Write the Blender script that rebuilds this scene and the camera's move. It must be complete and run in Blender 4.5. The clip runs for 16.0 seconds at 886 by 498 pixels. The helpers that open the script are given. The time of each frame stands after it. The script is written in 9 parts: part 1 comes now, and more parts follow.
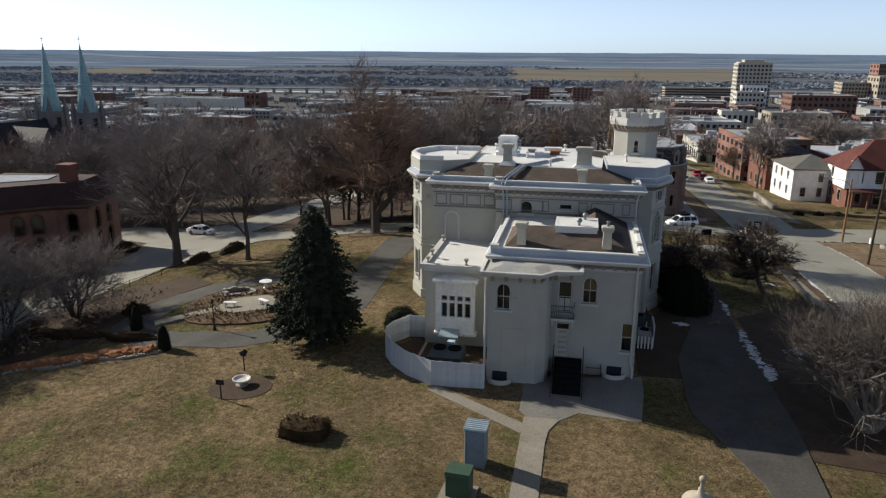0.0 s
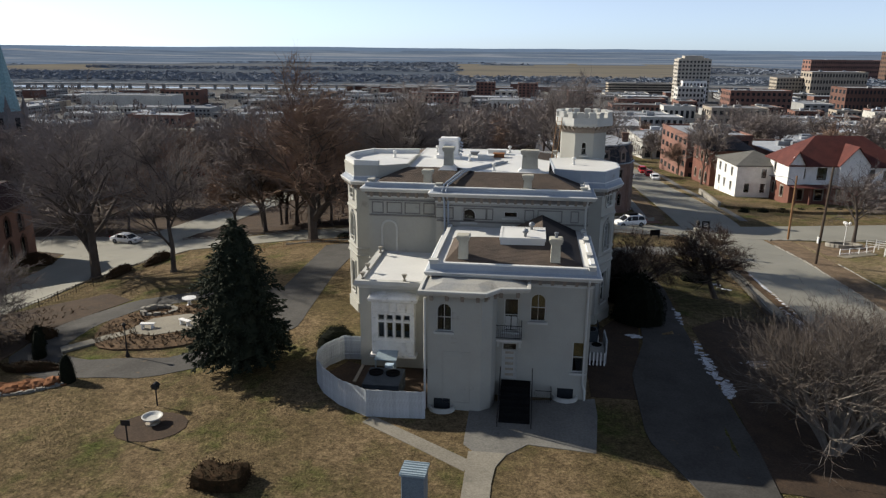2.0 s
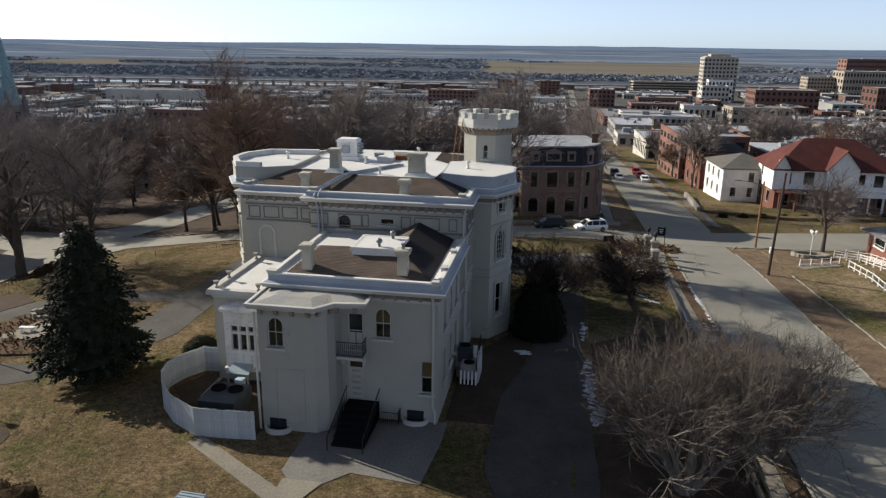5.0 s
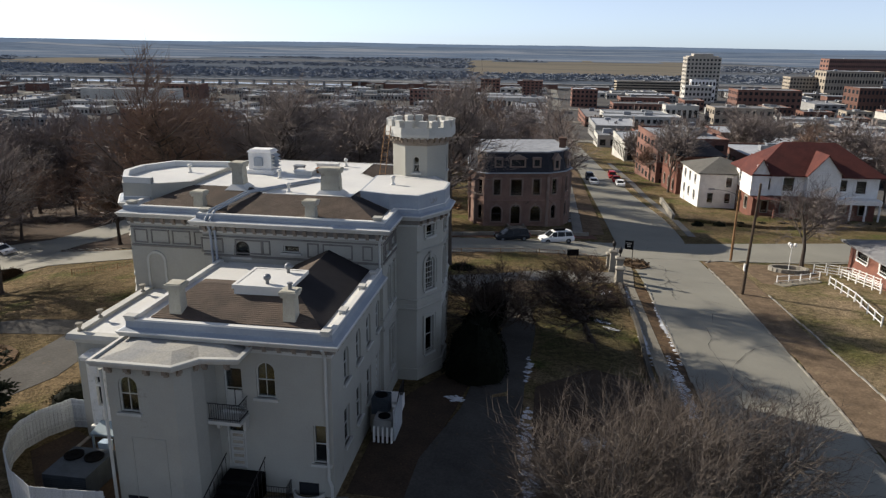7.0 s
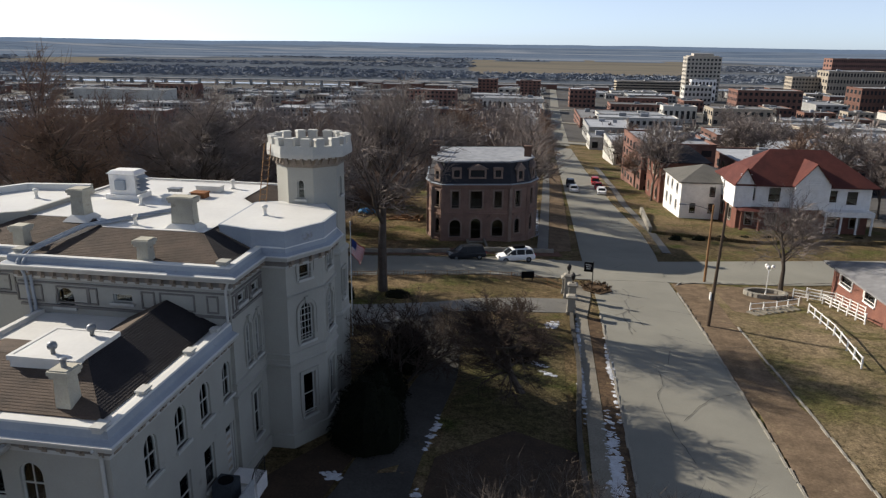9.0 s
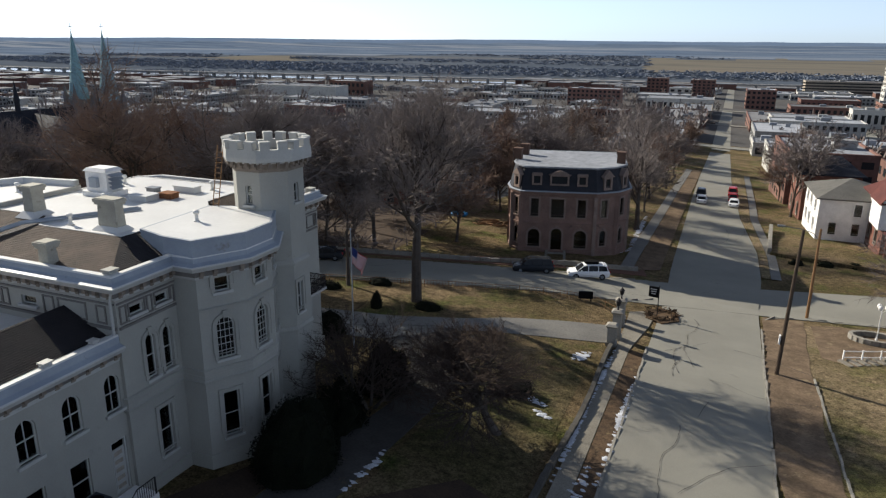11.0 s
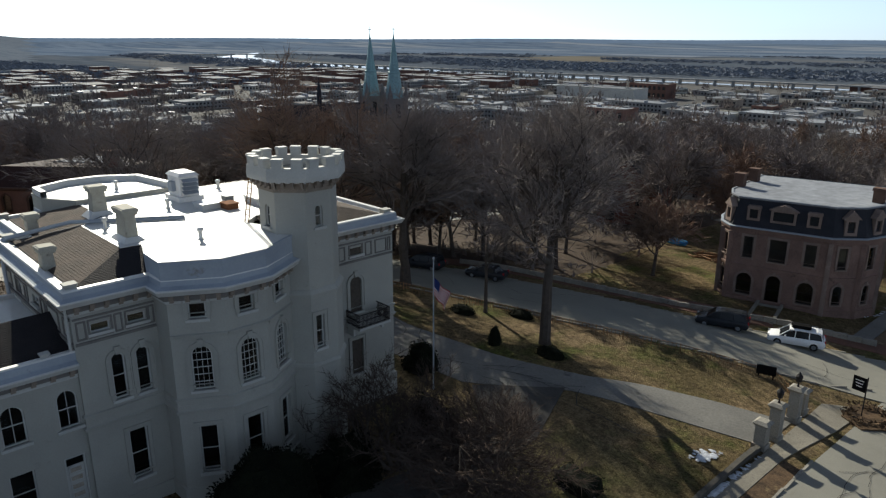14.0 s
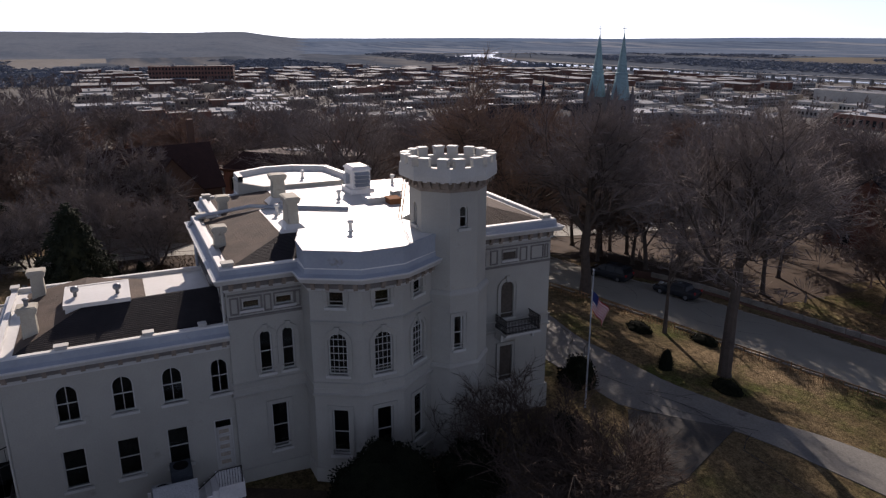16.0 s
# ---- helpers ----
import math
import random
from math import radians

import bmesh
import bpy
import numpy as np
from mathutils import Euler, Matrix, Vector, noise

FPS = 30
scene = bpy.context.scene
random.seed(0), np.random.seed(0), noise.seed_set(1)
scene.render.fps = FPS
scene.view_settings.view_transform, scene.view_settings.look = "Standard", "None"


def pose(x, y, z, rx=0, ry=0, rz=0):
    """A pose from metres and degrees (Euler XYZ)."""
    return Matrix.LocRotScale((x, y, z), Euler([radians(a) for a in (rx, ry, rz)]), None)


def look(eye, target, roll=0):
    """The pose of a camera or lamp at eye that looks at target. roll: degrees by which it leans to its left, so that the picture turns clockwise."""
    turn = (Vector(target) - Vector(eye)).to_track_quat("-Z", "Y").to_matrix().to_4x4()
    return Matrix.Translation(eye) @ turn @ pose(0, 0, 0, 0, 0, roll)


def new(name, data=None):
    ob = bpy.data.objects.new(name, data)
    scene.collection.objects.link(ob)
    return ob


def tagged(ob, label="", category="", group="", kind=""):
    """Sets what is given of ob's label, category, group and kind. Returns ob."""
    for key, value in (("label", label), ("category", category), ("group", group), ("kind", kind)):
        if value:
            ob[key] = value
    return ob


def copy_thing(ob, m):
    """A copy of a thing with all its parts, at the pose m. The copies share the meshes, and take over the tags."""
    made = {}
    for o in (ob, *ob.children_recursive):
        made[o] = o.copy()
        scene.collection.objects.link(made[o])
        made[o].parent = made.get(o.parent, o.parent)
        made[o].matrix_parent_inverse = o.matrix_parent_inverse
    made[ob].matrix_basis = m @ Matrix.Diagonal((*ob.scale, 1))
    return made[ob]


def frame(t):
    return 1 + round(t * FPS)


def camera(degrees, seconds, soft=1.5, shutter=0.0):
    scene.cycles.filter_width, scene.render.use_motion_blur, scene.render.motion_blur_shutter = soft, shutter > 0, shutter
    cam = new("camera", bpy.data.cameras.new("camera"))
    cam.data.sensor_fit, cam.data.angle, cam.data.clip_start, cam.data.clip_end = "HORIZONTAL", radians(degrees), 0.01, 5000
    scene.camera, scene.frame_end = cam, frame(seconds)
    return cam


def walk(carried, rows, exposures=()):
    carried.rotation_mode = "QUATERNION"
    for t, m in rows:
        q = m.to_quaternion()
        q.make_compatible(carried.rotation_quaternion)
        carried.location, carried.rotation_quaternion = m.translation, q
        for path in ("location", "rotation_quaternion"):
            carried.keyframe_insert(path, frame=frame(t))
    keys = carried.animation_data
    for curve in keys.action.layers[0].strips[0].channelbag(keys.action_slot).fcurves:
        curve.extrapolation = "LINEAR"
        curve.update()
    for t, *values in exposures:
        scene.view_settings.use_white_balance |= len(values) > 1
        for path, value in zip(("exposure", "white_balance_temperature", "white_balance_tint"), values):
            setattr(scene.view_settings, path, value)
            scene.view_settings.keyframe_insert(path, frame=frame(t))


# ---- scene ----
cam = camera(63.7, 16.0, 1.3)
PATH = [
    (0, (-4.121, -46.374, 21.653), (-4.495, -44.485, 21.113), 0.3),
    (0.5, (-4.215, -44.589, 21.574), (-4.742, -42.738, 21.031), 0.3),
    (1, (-4.365, -42.856, 21.609), (-4.907, -41.01, 21.065), 0.3),
    (1.5, (-4.431, -42.176, 21.653), (-4.746, -40.278, 21.107), 0.3),
    (2, (-4.06, -41.787, 21.67), (-4.294, -39.878, 21.12), 0.4),
    (2.5, (-2.925, -41.38, 21.624), (-3.154, -39.471, 21.073), 0.5),
    (3, (-1.19, -40.962, 21.631), (-1.414, -39.053, 21.078), 0.6),
    (3.5, (0.954, -40.443, 21.63), (0.697, -38.539, 21.074), 0.7),
    (4, (3.121, -39.615, 21.671), (2.8, -37.721, 21.114), 0.7),
    (4.5, (4.929, -38.534, 21.758), (4.61, -36.641, 21.2), 0.7),
    (7, (9.412, -29.104, 21.626), (9.135, -27.204, 21.066), 0.8),
    (7.5, (9.775, -26.818, 21.635), (9.514, -24.916, 21.076), 0.9),
    (8, (10.765, -24.388, 21.73), (10.534, -22.481, 21.171), 1.0),
    (10.5, (22.849, -14.308, 21.924), (22.259, -12.485, 21.353), 0.4),
    (11, (25.086, -12.26, 21.833), (24.357, -10.487, 21.262), 0.4),
    (11.5, (26.89, -10.055, 21.93), (26.071, -8.322, 21.357), 0.3),
    (12, (28.448, -7.784, 21.985), (27.517, -6.109, 21.412), 0.3),
    (12.5, (29.675, -5.387, 22.095), (28.709, -3.733, 21.521), 0.4),
    (13, (30.665, -2.949, 22.155), (29.632, -1.335, 21.581), 0.4),
    (13.5, (31.406, -0.558, 22.156), (30.196, 0.928, 21.583), 0.3),
    (14, (32.129, 1.737, 22.124), (30.738, 3.054, 21.551), 0.2),
    (14.5, (32.653, 3.696, 22.123), (31.167, 4.905, 21.55), 0.2),
    (15, (33.023, 4.943, 22.115), (31.435, 6.015, 21.542), 0.2),
    (15.5, (33.248, 5.39, 22.143), (31.576, 6.325, 21.568), 0.0),
    (16, (33.37, 5.672, 22.118), (31.634, 6.482, 21.543), 0.0),
]
walk(cam, [(t, look(eye, target, roll)) for t, eye, target, roll in PATH], [(0, 0.6, 6500, 6), (8, 0.62, 6650, 8), (12, 0.7, 6450, 5), (14, 0.48, 6450, 2), (15, 0.48, 6600, 14), (15.5, 0.47, 6750, 25), (16, 0.33, 6700, 20)])

# ---- light ----
SUN_AZ, SUN_EL = math.atan2(-0.94, 0.34), radians(26.5)
sky_world = bpy.data.worlds.new("sky")
scene.world = sky_world
sky_world.use_nodes = True
wn = sky_world.node_tree
sky = wn.nodes.new("ShaderNodeTexSky")
sky.sky_type = "NISHITA"
sky.sun_disc = False
sky.sun_elevation, sky.sun_rotation = SUN_EL, SUN_AZ % (2 * math.pi)
sky.air_density, sky.dust_density, sky.altitude = 0.55, 0.2, 250
sky.ozone_density = 3.0
back = next(n for n in wn.nodes if n.type == "BACKGROUND")
back.inputs["Strength"].default_value = 0.089
soften = wn.nodes.new("ShaderNodeHueSaturation")
soften.inputs["Saturation"].default_value = 0.42
wn.links.new(sky.outputs[0], soften.inputs["Color"])
tint = wn.nodes.new("ShaderNodeMix")
tint.data_type, tint.blend_type = "RGBA", "MULTIPLY"
tint.inputs[0].default_value = 1.0
tint.inputs[7].default_value = (0.895, 0.98, 1.14, 1)
wn.links.new(soften.outputs[0], tint.inputs[6])
wn.links.new(tint.outputs[2], back.inputs["Color"])

sun_to = Vector((math.sin(SUN_AZ) * math.cos(SUN_EL), math.cos(SUN_AZ) * math.cos(SUN_EL), math.sin(SUN_EL)))
sun = new("sun", bpy.data.lights.new("sun", "SUN"))
sun.data.energy, sun.data.angle, sun.data.color = 5.0, radians(0.6), (1.0, 0.91, 0.80)
sun.rotation_euler = sun_to.to_track_quat("Z", "Y").to_euler()

# ---- materials ----
def mat(name, base, second=None, scale=4.0, rough=0.8, bump=0.0, metal=0.0, fine=None, spots=None, coord="Object", vary=0.0, spec=0.15, grainy=0.45):
    """Two-scale noise material. base, second: colours mixed by coarse noise; fine: scale of the grain; spots: (colour, scale, amount)."""
    m = bpy.data.materials.new(name)
    m.use_nodes = True
    nt = m.node_tree
    N, L = nt.nodes, nt.links
    b = next(n for n in N if n.type == "BSDF_PRINCIPLED")
    b.inputs["Roughness"].default_value = rough
    b.inputs["Metallic"].default_value = metal
    b.inputs["Specular IOR Level"].default_value = spec
    if coord == "World":
        src = N.new("ShaderNodeNewGeometry").outputs["Position"]
    else:
        src = N.new("ShaderNodeTexCoord").outputs["Object"]
    n1 = N.new("ShaderNodeTexNoise")
    n1.inputs["Scale"].default_value, n1.inputs["Detail"].default_value = scale, 6
    n1.inputs["Roughness"].default_value = 0.62
    L.new(src, n1.inputs["Vector"])
    ramp = N.new("ShaderNodeMapRange")
    ramp.inputs[1].default_value, ramp.inputs[2].default_value = 0.34, 0.66
    L.new(n1.outputs[0], ramp.inputs[0])
    mix = N.new("ShaderNodeMix")
    mix.data_type = "RGBA"
    mix.inputs[6].default_value = (*base, 1)
    mix.inputs[7].default_value = (*(second or [c * 0.8 for c in base]), 1)
    L.new(ramp.outputs[0], mix.inputs[0])
    col = mix.outputs[2]
    n2 = N.new("ShaderNodeTexNoise")
    n2.inputs["Scale"].default_value, n2.inputs["Detail"].default_value = fine or scale * 14, 4
    L.new(src, n2.inputs["Vector"])
    grain = N.new("ShaderNodeMix")
    grain.data_type, grain.blend_type = "RGBA", "OVERLAY"
    grain.inputs[0].default_value = grainy
    L.new(col, grain.inputs[6])
    L.new(n2.outputs[0], grain.inputs[7])
    col = grain.outputs[2]
    if spots:
        n3 = N.new("ShaderNodeTexNoise")
        n3.inputs["Scale"].default_value, n3.inputs["Detail"].default_value = spots[1], 5
        n3.inputs["Roughness"].default_value = 0.7
        L.new(src, n3.inputs["Vector"])
        r3 = N.new("ShaderNodeMapRange")
        r3.inputs[1].default_value, r3.inputs[2].default_value = 0.72 - spots[2] * 0.35, 0.8 - spots[2] * 0.3
        L.new(n3.outputs[0], r3.inputs[0])
        m3 = N.new("ShaderNodeMix")
        m3.data_type = "RGBA"
        m3.inputs[7].default_value = (*spots[0], 1)
        L.new(col, m3.inputs[6])
        L.new(r3.outputs[0], m3.inputs[0])
        col = m3.outputs[2]
    if vary:
        oi = N.new("ShaderNodeObjectInfo")
        v = N.new("ShaderNodeMapRange")
        v.inputs[3].default_value, v.inputs[4].default_value = 1 - vary, 1 + vary
        L.new(oi.outputs["Random"], v.inputs[0])
        hv = N.new("ShaderNodeHueSaturation")
        L.new(v.outputs[0], hv.inputs["Value"])
        L.new(col, hv.inputs["Color"])
        col = hv.outputs[0]
    L.new(col, b.inputs["Base Color"])
    if bump:
        bp = N.new("ShaderNodeBump")
        bp.inputs["Strength"].default_value, bp.inputs["Distance"].default_value = bump, 0.05
        L.new(n2.outputs[0], bp.inputs["Height"])
        L.new(bp.outputs[0], b.inputs["Normal"])
    return m


def glass_mat(name, tint=(0.75, 0.8, 0.82)):
    m = bpy.data.materials.new(name)
    m.use_nodes = True
    nt = m.node_tree
    nt.nodes.clear()
    out = nt.nodes.new("ShaderNodeOutputMaterial")
    tr, gl = nt.nodes.new("ShaderNodeBsdfTransparent"), nt.nodes.new("ShaderNodeBsdfGlossy")
    tr.inputs[0].default_value = (*tint, 1)
    gl.inputs["Roughness"].default_value = 0.03
    fr, mx = nt.nodes.new("ShaderNodeFresnel"), nt.nodes.new("ShaderNodeMixShader")
    fr.inputs[0].default_value = 1.5
    nt.links.new(fr.outputs[0], mx.inputs[0])
    nt.links.new(tr.outputs[0], mx.inputs[1])
    nt.links.new(gl.outputs[0], mx.inputs[2])
    nt.links.new(mx.outputs[0], out.inputs[0])
    return m


M = {}
M["paint"] = mat("cream_paint", (0.372, 0.364, 0.323), (0.322, 0.315, 0.281), 0.3, 0.7, 0.04, fine=14, spots=((0.255, 0.246, 0.217), 0.55, 0.26), grainy=0.1)
M["chimney_cream"] = mat("cream_chimney_stucco", (0.43, 0.41, 0.34), (0.35, 0.33, 0.275), 0.9, 0.8, 0.15, fine=14, spots=((0.24, 0.22, 0.18), 1.6, 0.28), grainy=0.2)
M["trim"] = mat("white_trim", (0.50, 0.495, 0.462), (0.415, 0.41, 0.382), 0.5, 0.6, 0.05, fine=12, spots=((0.33, 0.32, 0.295), 1.2, 0.22), grainy=0.12)
# the frieze's brownish lines, and shade painted in between the brackets
M["frieze_gap_shade"] = mat("frieze_line_and_gap_shade", (0.2, 0.185, 0.17), (0.15, 0.14, 0.13), 1.0, 0.7, grainy=0.15)
M["membrane"] = mat("white_roof_membrane", (0.64, 0.635, 0.605), (0.56, 0.555, 0.535), 0.25, 0.45, 0.04, fine=5, spots=((0.56, 0.55, 0.52), 0.5, 0.16), grainy=0.1)
M["gutter"] = mat("gutter_metal", (0.345, 0.378, 0.415), (0.27, 0.30, 0.34), 0.35, 0.5, 0.03, fine=8, spots=((0.22, 0.21, 0.195), 0.6, 0.22), grainy=0.1)
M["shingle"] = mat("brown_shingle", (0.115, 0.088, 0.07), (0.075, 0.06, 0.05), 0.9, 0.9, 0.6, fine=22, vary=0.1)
# brown shingle with the east slopes' shade in its colour; also a dark house roof
M["shingle_shade_dark"] = mat("dark_shingle", (0.034, 0.031, 0.033), (0.024, 0.022, 0.024), 0.9, 0.85, 0.6, fine=22)
M["slate"] = mat("slate_mansard", (0.02, 0.022, 0.028), (0.03, 0.03, 0.037), 1.2, 0.6, 0.5, fine=16)
M["glass"] = glass_mat("window_glass")
M["frame_dark"] = mat("dark_sash", (0.05, 0.045, 0.04), None, 2, 0.5)
# darkness of unlit rooms as a colour, for the added core
M["interior"] = mat("dark_room_core", (0.10, 0.085, 0.07), (0.06, 0.05, 0.04), 0.5, 0.9)
M["blind"] = mat("amber_blind", (0.35, 0.22, 0.08), (0.25, 0.15, 0.05), 2, 0.8)
M["black"] = mat("black_tarp", (0.008, 0.008, 0.009), (0.012, 0.012, 0.012), 2, 0.9, 0.3, spec=0.03)
M["iron"] = mat("black_iron", (0.02, 0.02, 0.02), (0.035, 0.03, 0.03), 3, 0.45, 0.1)
M["steel"] = mat("galvanised_steel", (0.22, 0.235, 0.25), (0.17, 0.18, 0.195), 2, 0.45, 0.1, metal=0.3)
M["brick"] = mat("red_brick", (0.185, 0.085, 0.062), (0.13, 0.062, 0.05), 0.6, 0.9, 0.4, fine=10, vary=0.12)
M["house_stone"] = mat("pinkish_brown_stone", (0.215, 0.14, 0.115), (0.15, 0.1, 0.083), 0.5, 0.9, 0.4, fine=9, spots=((0.085, 0.062, 0.054), 0.8, 0.28))
M["house_trim"] = mat("pale_brown_stone_trim", (0.245, 0.185, 0.155), (0.18, 0.135, 0.115), 0.8, 0.85, 0.3, fine=12, spots=((0.13, 0.105, 0.09), 1.2, 0.25))
M["projection_metal"] = mat("weathered_roof_metal", (0.34, 0.325, 0.285), (0.25, 0.255, 0.255), 0.5, 0.75, 0.15, fine=9, spots=((0.17, 0.155, 0.13), 0.9, 0.3), grainy=0.3)
M["brown_stone"] = mat("brownstone", (0.135, 0.082, 0.06), (0.095, 0.06, 0.046), 0.5, 0.9, 0.4, fine=9, spots=((0.06, 0.043, 0.035), 0.8, 0.25))
M["stone"] = mat("limestone", (0.30, 0.28, 0.24), (0.21, 0.197, 0.17), 0.8, 0.85, 0.4, fine=12, spots=((0.11, 0.105, 0.09), 1.4, 0.35))
M["dark_stone"] = mat("mossy_dark_stone", (0.1, 0.092, 0.08), (0.062, 0.058, 0.05), 0.8, 0.9, 0.4, fine=12)
M["concrete"] = mat("concrete", (0.245, 0.225, 0.185), (0.185, 0.17, 0.14), 0.35, 0.95, 0.3, fine=10, coord="World", spots=((0.13, 0.122, 0.1), 0.7, 0.25), spec=0.06)
M["asphalt"] = mat("worn_asphalt", (0.235, 0.227, 0.192), (0.195, 0.188, 0.16), 0.16, 0.78, 0.12, fine=16, grainy=0.2, coord="World", spots=((0.12, 0.115, 0.1), 0.3, 0.14), spec=0.22)
M["drive"] = mat("old_drive_asphalt", (0.165, 0.158, 0.14), (0.115, 0.11, 0.1), 0.3, 0.75, 0.3, fine=7, coord="World", spots=((0.07, 0.067, 0.061), 0.5, 0.25), spec=0.4)
M["bark"] = mat("bark", (0.1, 0.084, 0.072), (0.066, 0.056, 0.049), 2.0, 0.95, 0.5, fine=20, spec=0.05)
M["bark_pale"] = mat("pale_bark", (0.2, 0.178, 0.155), (0.125, 0.11, 0.096), 2.0, 0.9, 0.4, fine=20)
M["twig"] = mat("bare_twig", (0.225, 0.192, 0.177), (0.155, 0.133, 0.124), 0.6, 0.95, spec=0.05)
M["twig_red"] = mat("reddish_twig", (0.235, 0.163, 0.122), (0.16, 0.113, 0.09), 0.6, 0.95, spec=0.05)
M["twig_pale"] = mat("pale_twig", (0.112, 0.094, 0.082), (0.07, 0.058, 0.051), 0.6, 0.95, spec=0.05)
M["needle"] = mat("spruce_needles", (0.017, 0.022, 0.014), (0.03, 0.034, 0.021), 1.5, 0.9, 0.2, fine=10, spec=0.08)
M["yew"] = mat("yew_leaves", (0.006, 0.008, 0.005), (0.011, 0.013, 0.007), 2.5, 0.9, 0.2, fine=12, spec=0.08)
M["hedge_brown"] = mat("clipped_hedge", (0.05, 0.028, 0.014), (0.03, 0.022, 0.011), 3, 0.9, 0.2, fine=14, spec=0.08)
M["mulch"] = mat("red_mulch", (0.26, 0.115, 0.052), (0.17, 0.08, 0.042), 1.2, 0.95, 0.6, fine=12, coord="World", spec=0.1)
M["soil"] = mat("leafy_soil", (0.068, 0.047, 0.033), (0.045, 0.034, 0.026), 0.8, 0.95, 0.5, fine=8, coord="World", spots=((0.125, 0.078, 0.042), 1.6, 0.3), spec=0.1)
M["leaves"] = mat("dry_leaves", (0.135, 0.09, 0.056), (0.062, 0.046, 0.033), 1.6, 0.95, 0.6, fine=9, grainy=0.8, coord="World", spots=((0.2, 0.15, 0.085), 1.1, 0.35), spec=0.03)
M["snow"] = mat("old_snow", (0.58, 0.6, 0.64), (0.42, 0.43, 0.45), 2.0, 0.7, 0.3, fine=12)
M["white"] = mat("white_paint", (0.8, 0.79, 0.77), (0.68, 0.67, 0.65), 1.2, 0.55, 0.1, fine=10)
M["peeling"] = mat("peeling_white_paint", (0.74, 0.73, 0.7), (0.6, 0.59, 0.56), 1.6, 0.7, 0.3, fine=14, spots=((0.2, 0.17, 0.14), 3.2, 0.3))
M["tub_blue"] = mat("pale_blue_plastic", (0.42, 0.52, 0.62), (0.36, 0.46, 0.56), 3, 0.5)
M["door_tan"] = mat("weathered_tan_paint", (0.4, 0.355, 0.29), (0.3, 0.26, 0.21), 3, 0.7, 0.2, fine=14)
M["church_stone"] = mat("grey_church_stone", (0.19, 0.175, 0.17), (0.13, 0.12, 0.12), 0.4, 0.9, 0.3, fine=3)
M["board"] = mat("whitewashed_board", (0.47, 0.49, 0.5), (0.38, 0.40, 0.41), 1.1, 0.7, 0.2, fine=14, vary=0.08)
M["green_box"] = mat("green_enamel", (0.05, 0.085, 0.055), (0.04, 0.07, 0.045), 1.5, 0.5)
M["grey_box"] = mat("grey_blue_enamel", (0.17, 0.21, 0.24), (0.14, 0.17, 0.2), 1.5, 0.45)
M["grey_top"] = mat("pale_metal_roof", (0.30, 0.36, 0.40), (0.24, 0.30, 0.33), 1.5, 0.45)
M["red_roof"] = mat("red_shingle", (0.105, 0.036, 0.03), (0.075, 0.028, 0.025), 0.5, 0.85, 0.4, fine=9)
M["grey_roof"] = mat("grey_shingle", (0.13, 0.125, 0.115), (0.1, 0.098, 0.09), 0.6, 0.9, 0.4, fine=9)
M["copper"] = mat("green_copper", (0.23, 0.35, 0.37), (0.18, 0.29, 0.31), 0.3, 0.6, 0.1, fine=2)
M["tyre"] = mat("tyre_rubber", (0.02, 0.02, 0.02), None, 3, 0.8)
M["car_white"] = mat("white_car_paint", (0.78, 0.79, 0.8), (0.74, 0.75, 0.76), 1, 0.25)
M["car_dark"] = mat("dark_car_paint", (0.03, 0.033, 0.038), (0.022, 0.025, 0.03), 1, 0.22)
M["car_red"] = mat("red_car_paint", (0.35, 0.03, 0.03), (0.3, 0.025, 0.025), 1, 0.25)
M["car_glass"] = mat("car_glass", (0.015, 0.017, 0.02), None, 1, 0.08)
M["blue"] = mat("blue_tarp", (0.05, 0.22, 0.42), (0.04, 0.17, 0.36), 1.5, 0.6, 0.3)
M["flag_red"] = mat("flag_red", (0.42, 0.04, 0.06), None, 3, 0.8)
M["flag_white"] = mat("flag_white", (0.72, 0.72, 0.7), None, 3, 0.8)
M["flag_blue"] = mat("flag_blue", (0.03, 0.045, 0.16), None, 3, 0.8)
M["pole_wood"] = mat("utility_pole_wood", (0.085, 0.062, 0.045), (0.06, 0.045, 0.034), 2, 0.9, 0.3)
M["pole_tan"] = mat("new_pole_wood", (0.26, 0.15, 0.075), (0.2, 0.115, 0.06), 2, 0.9, 0.3)
M["water"] = mat("river_water", (0.32, 0.35, 0.38), (0.26, 0.29, 0.32), 0.002, 0.2, 0.0, coord="World")
M["tan_wall"] = mat("tan_masonry", (0.33, 0.285, 0.23), (0.26, 0.228, 0.185), 0.1, 0.85, fine=1.5)
M["grey_wall"] = mat("grey_masonry", (0.30, 0.30, 0.29), (0.23, 0.23, 0.225), 0.1, 0.85, fine=1.5)
M["pale_wall"] = mat("pale_masonry", (0.5, 0.49, 0.45), (0.4, 0.39, 0.36), 0.1, 0.85, fine=1.5)
M["roof_grey"] = mat("gravel_roof", (0.2, 0.2, 0.205), (0.14, 0.14, 0.145), 0.08, 0.9, fine=1.2, vary=0.35)
M["roof_white"] = mat("pale_flat_roof", (0.30, 0.315, 0.34), (0.22, 0.23, 0.25), 0.08, 0.85, fine=1.2, vary=0.35, spec=0.05)
M["dark_window"] = mat("dark_window_glass", (0.025, 0.028, 0.032), None, 1, 0.15)

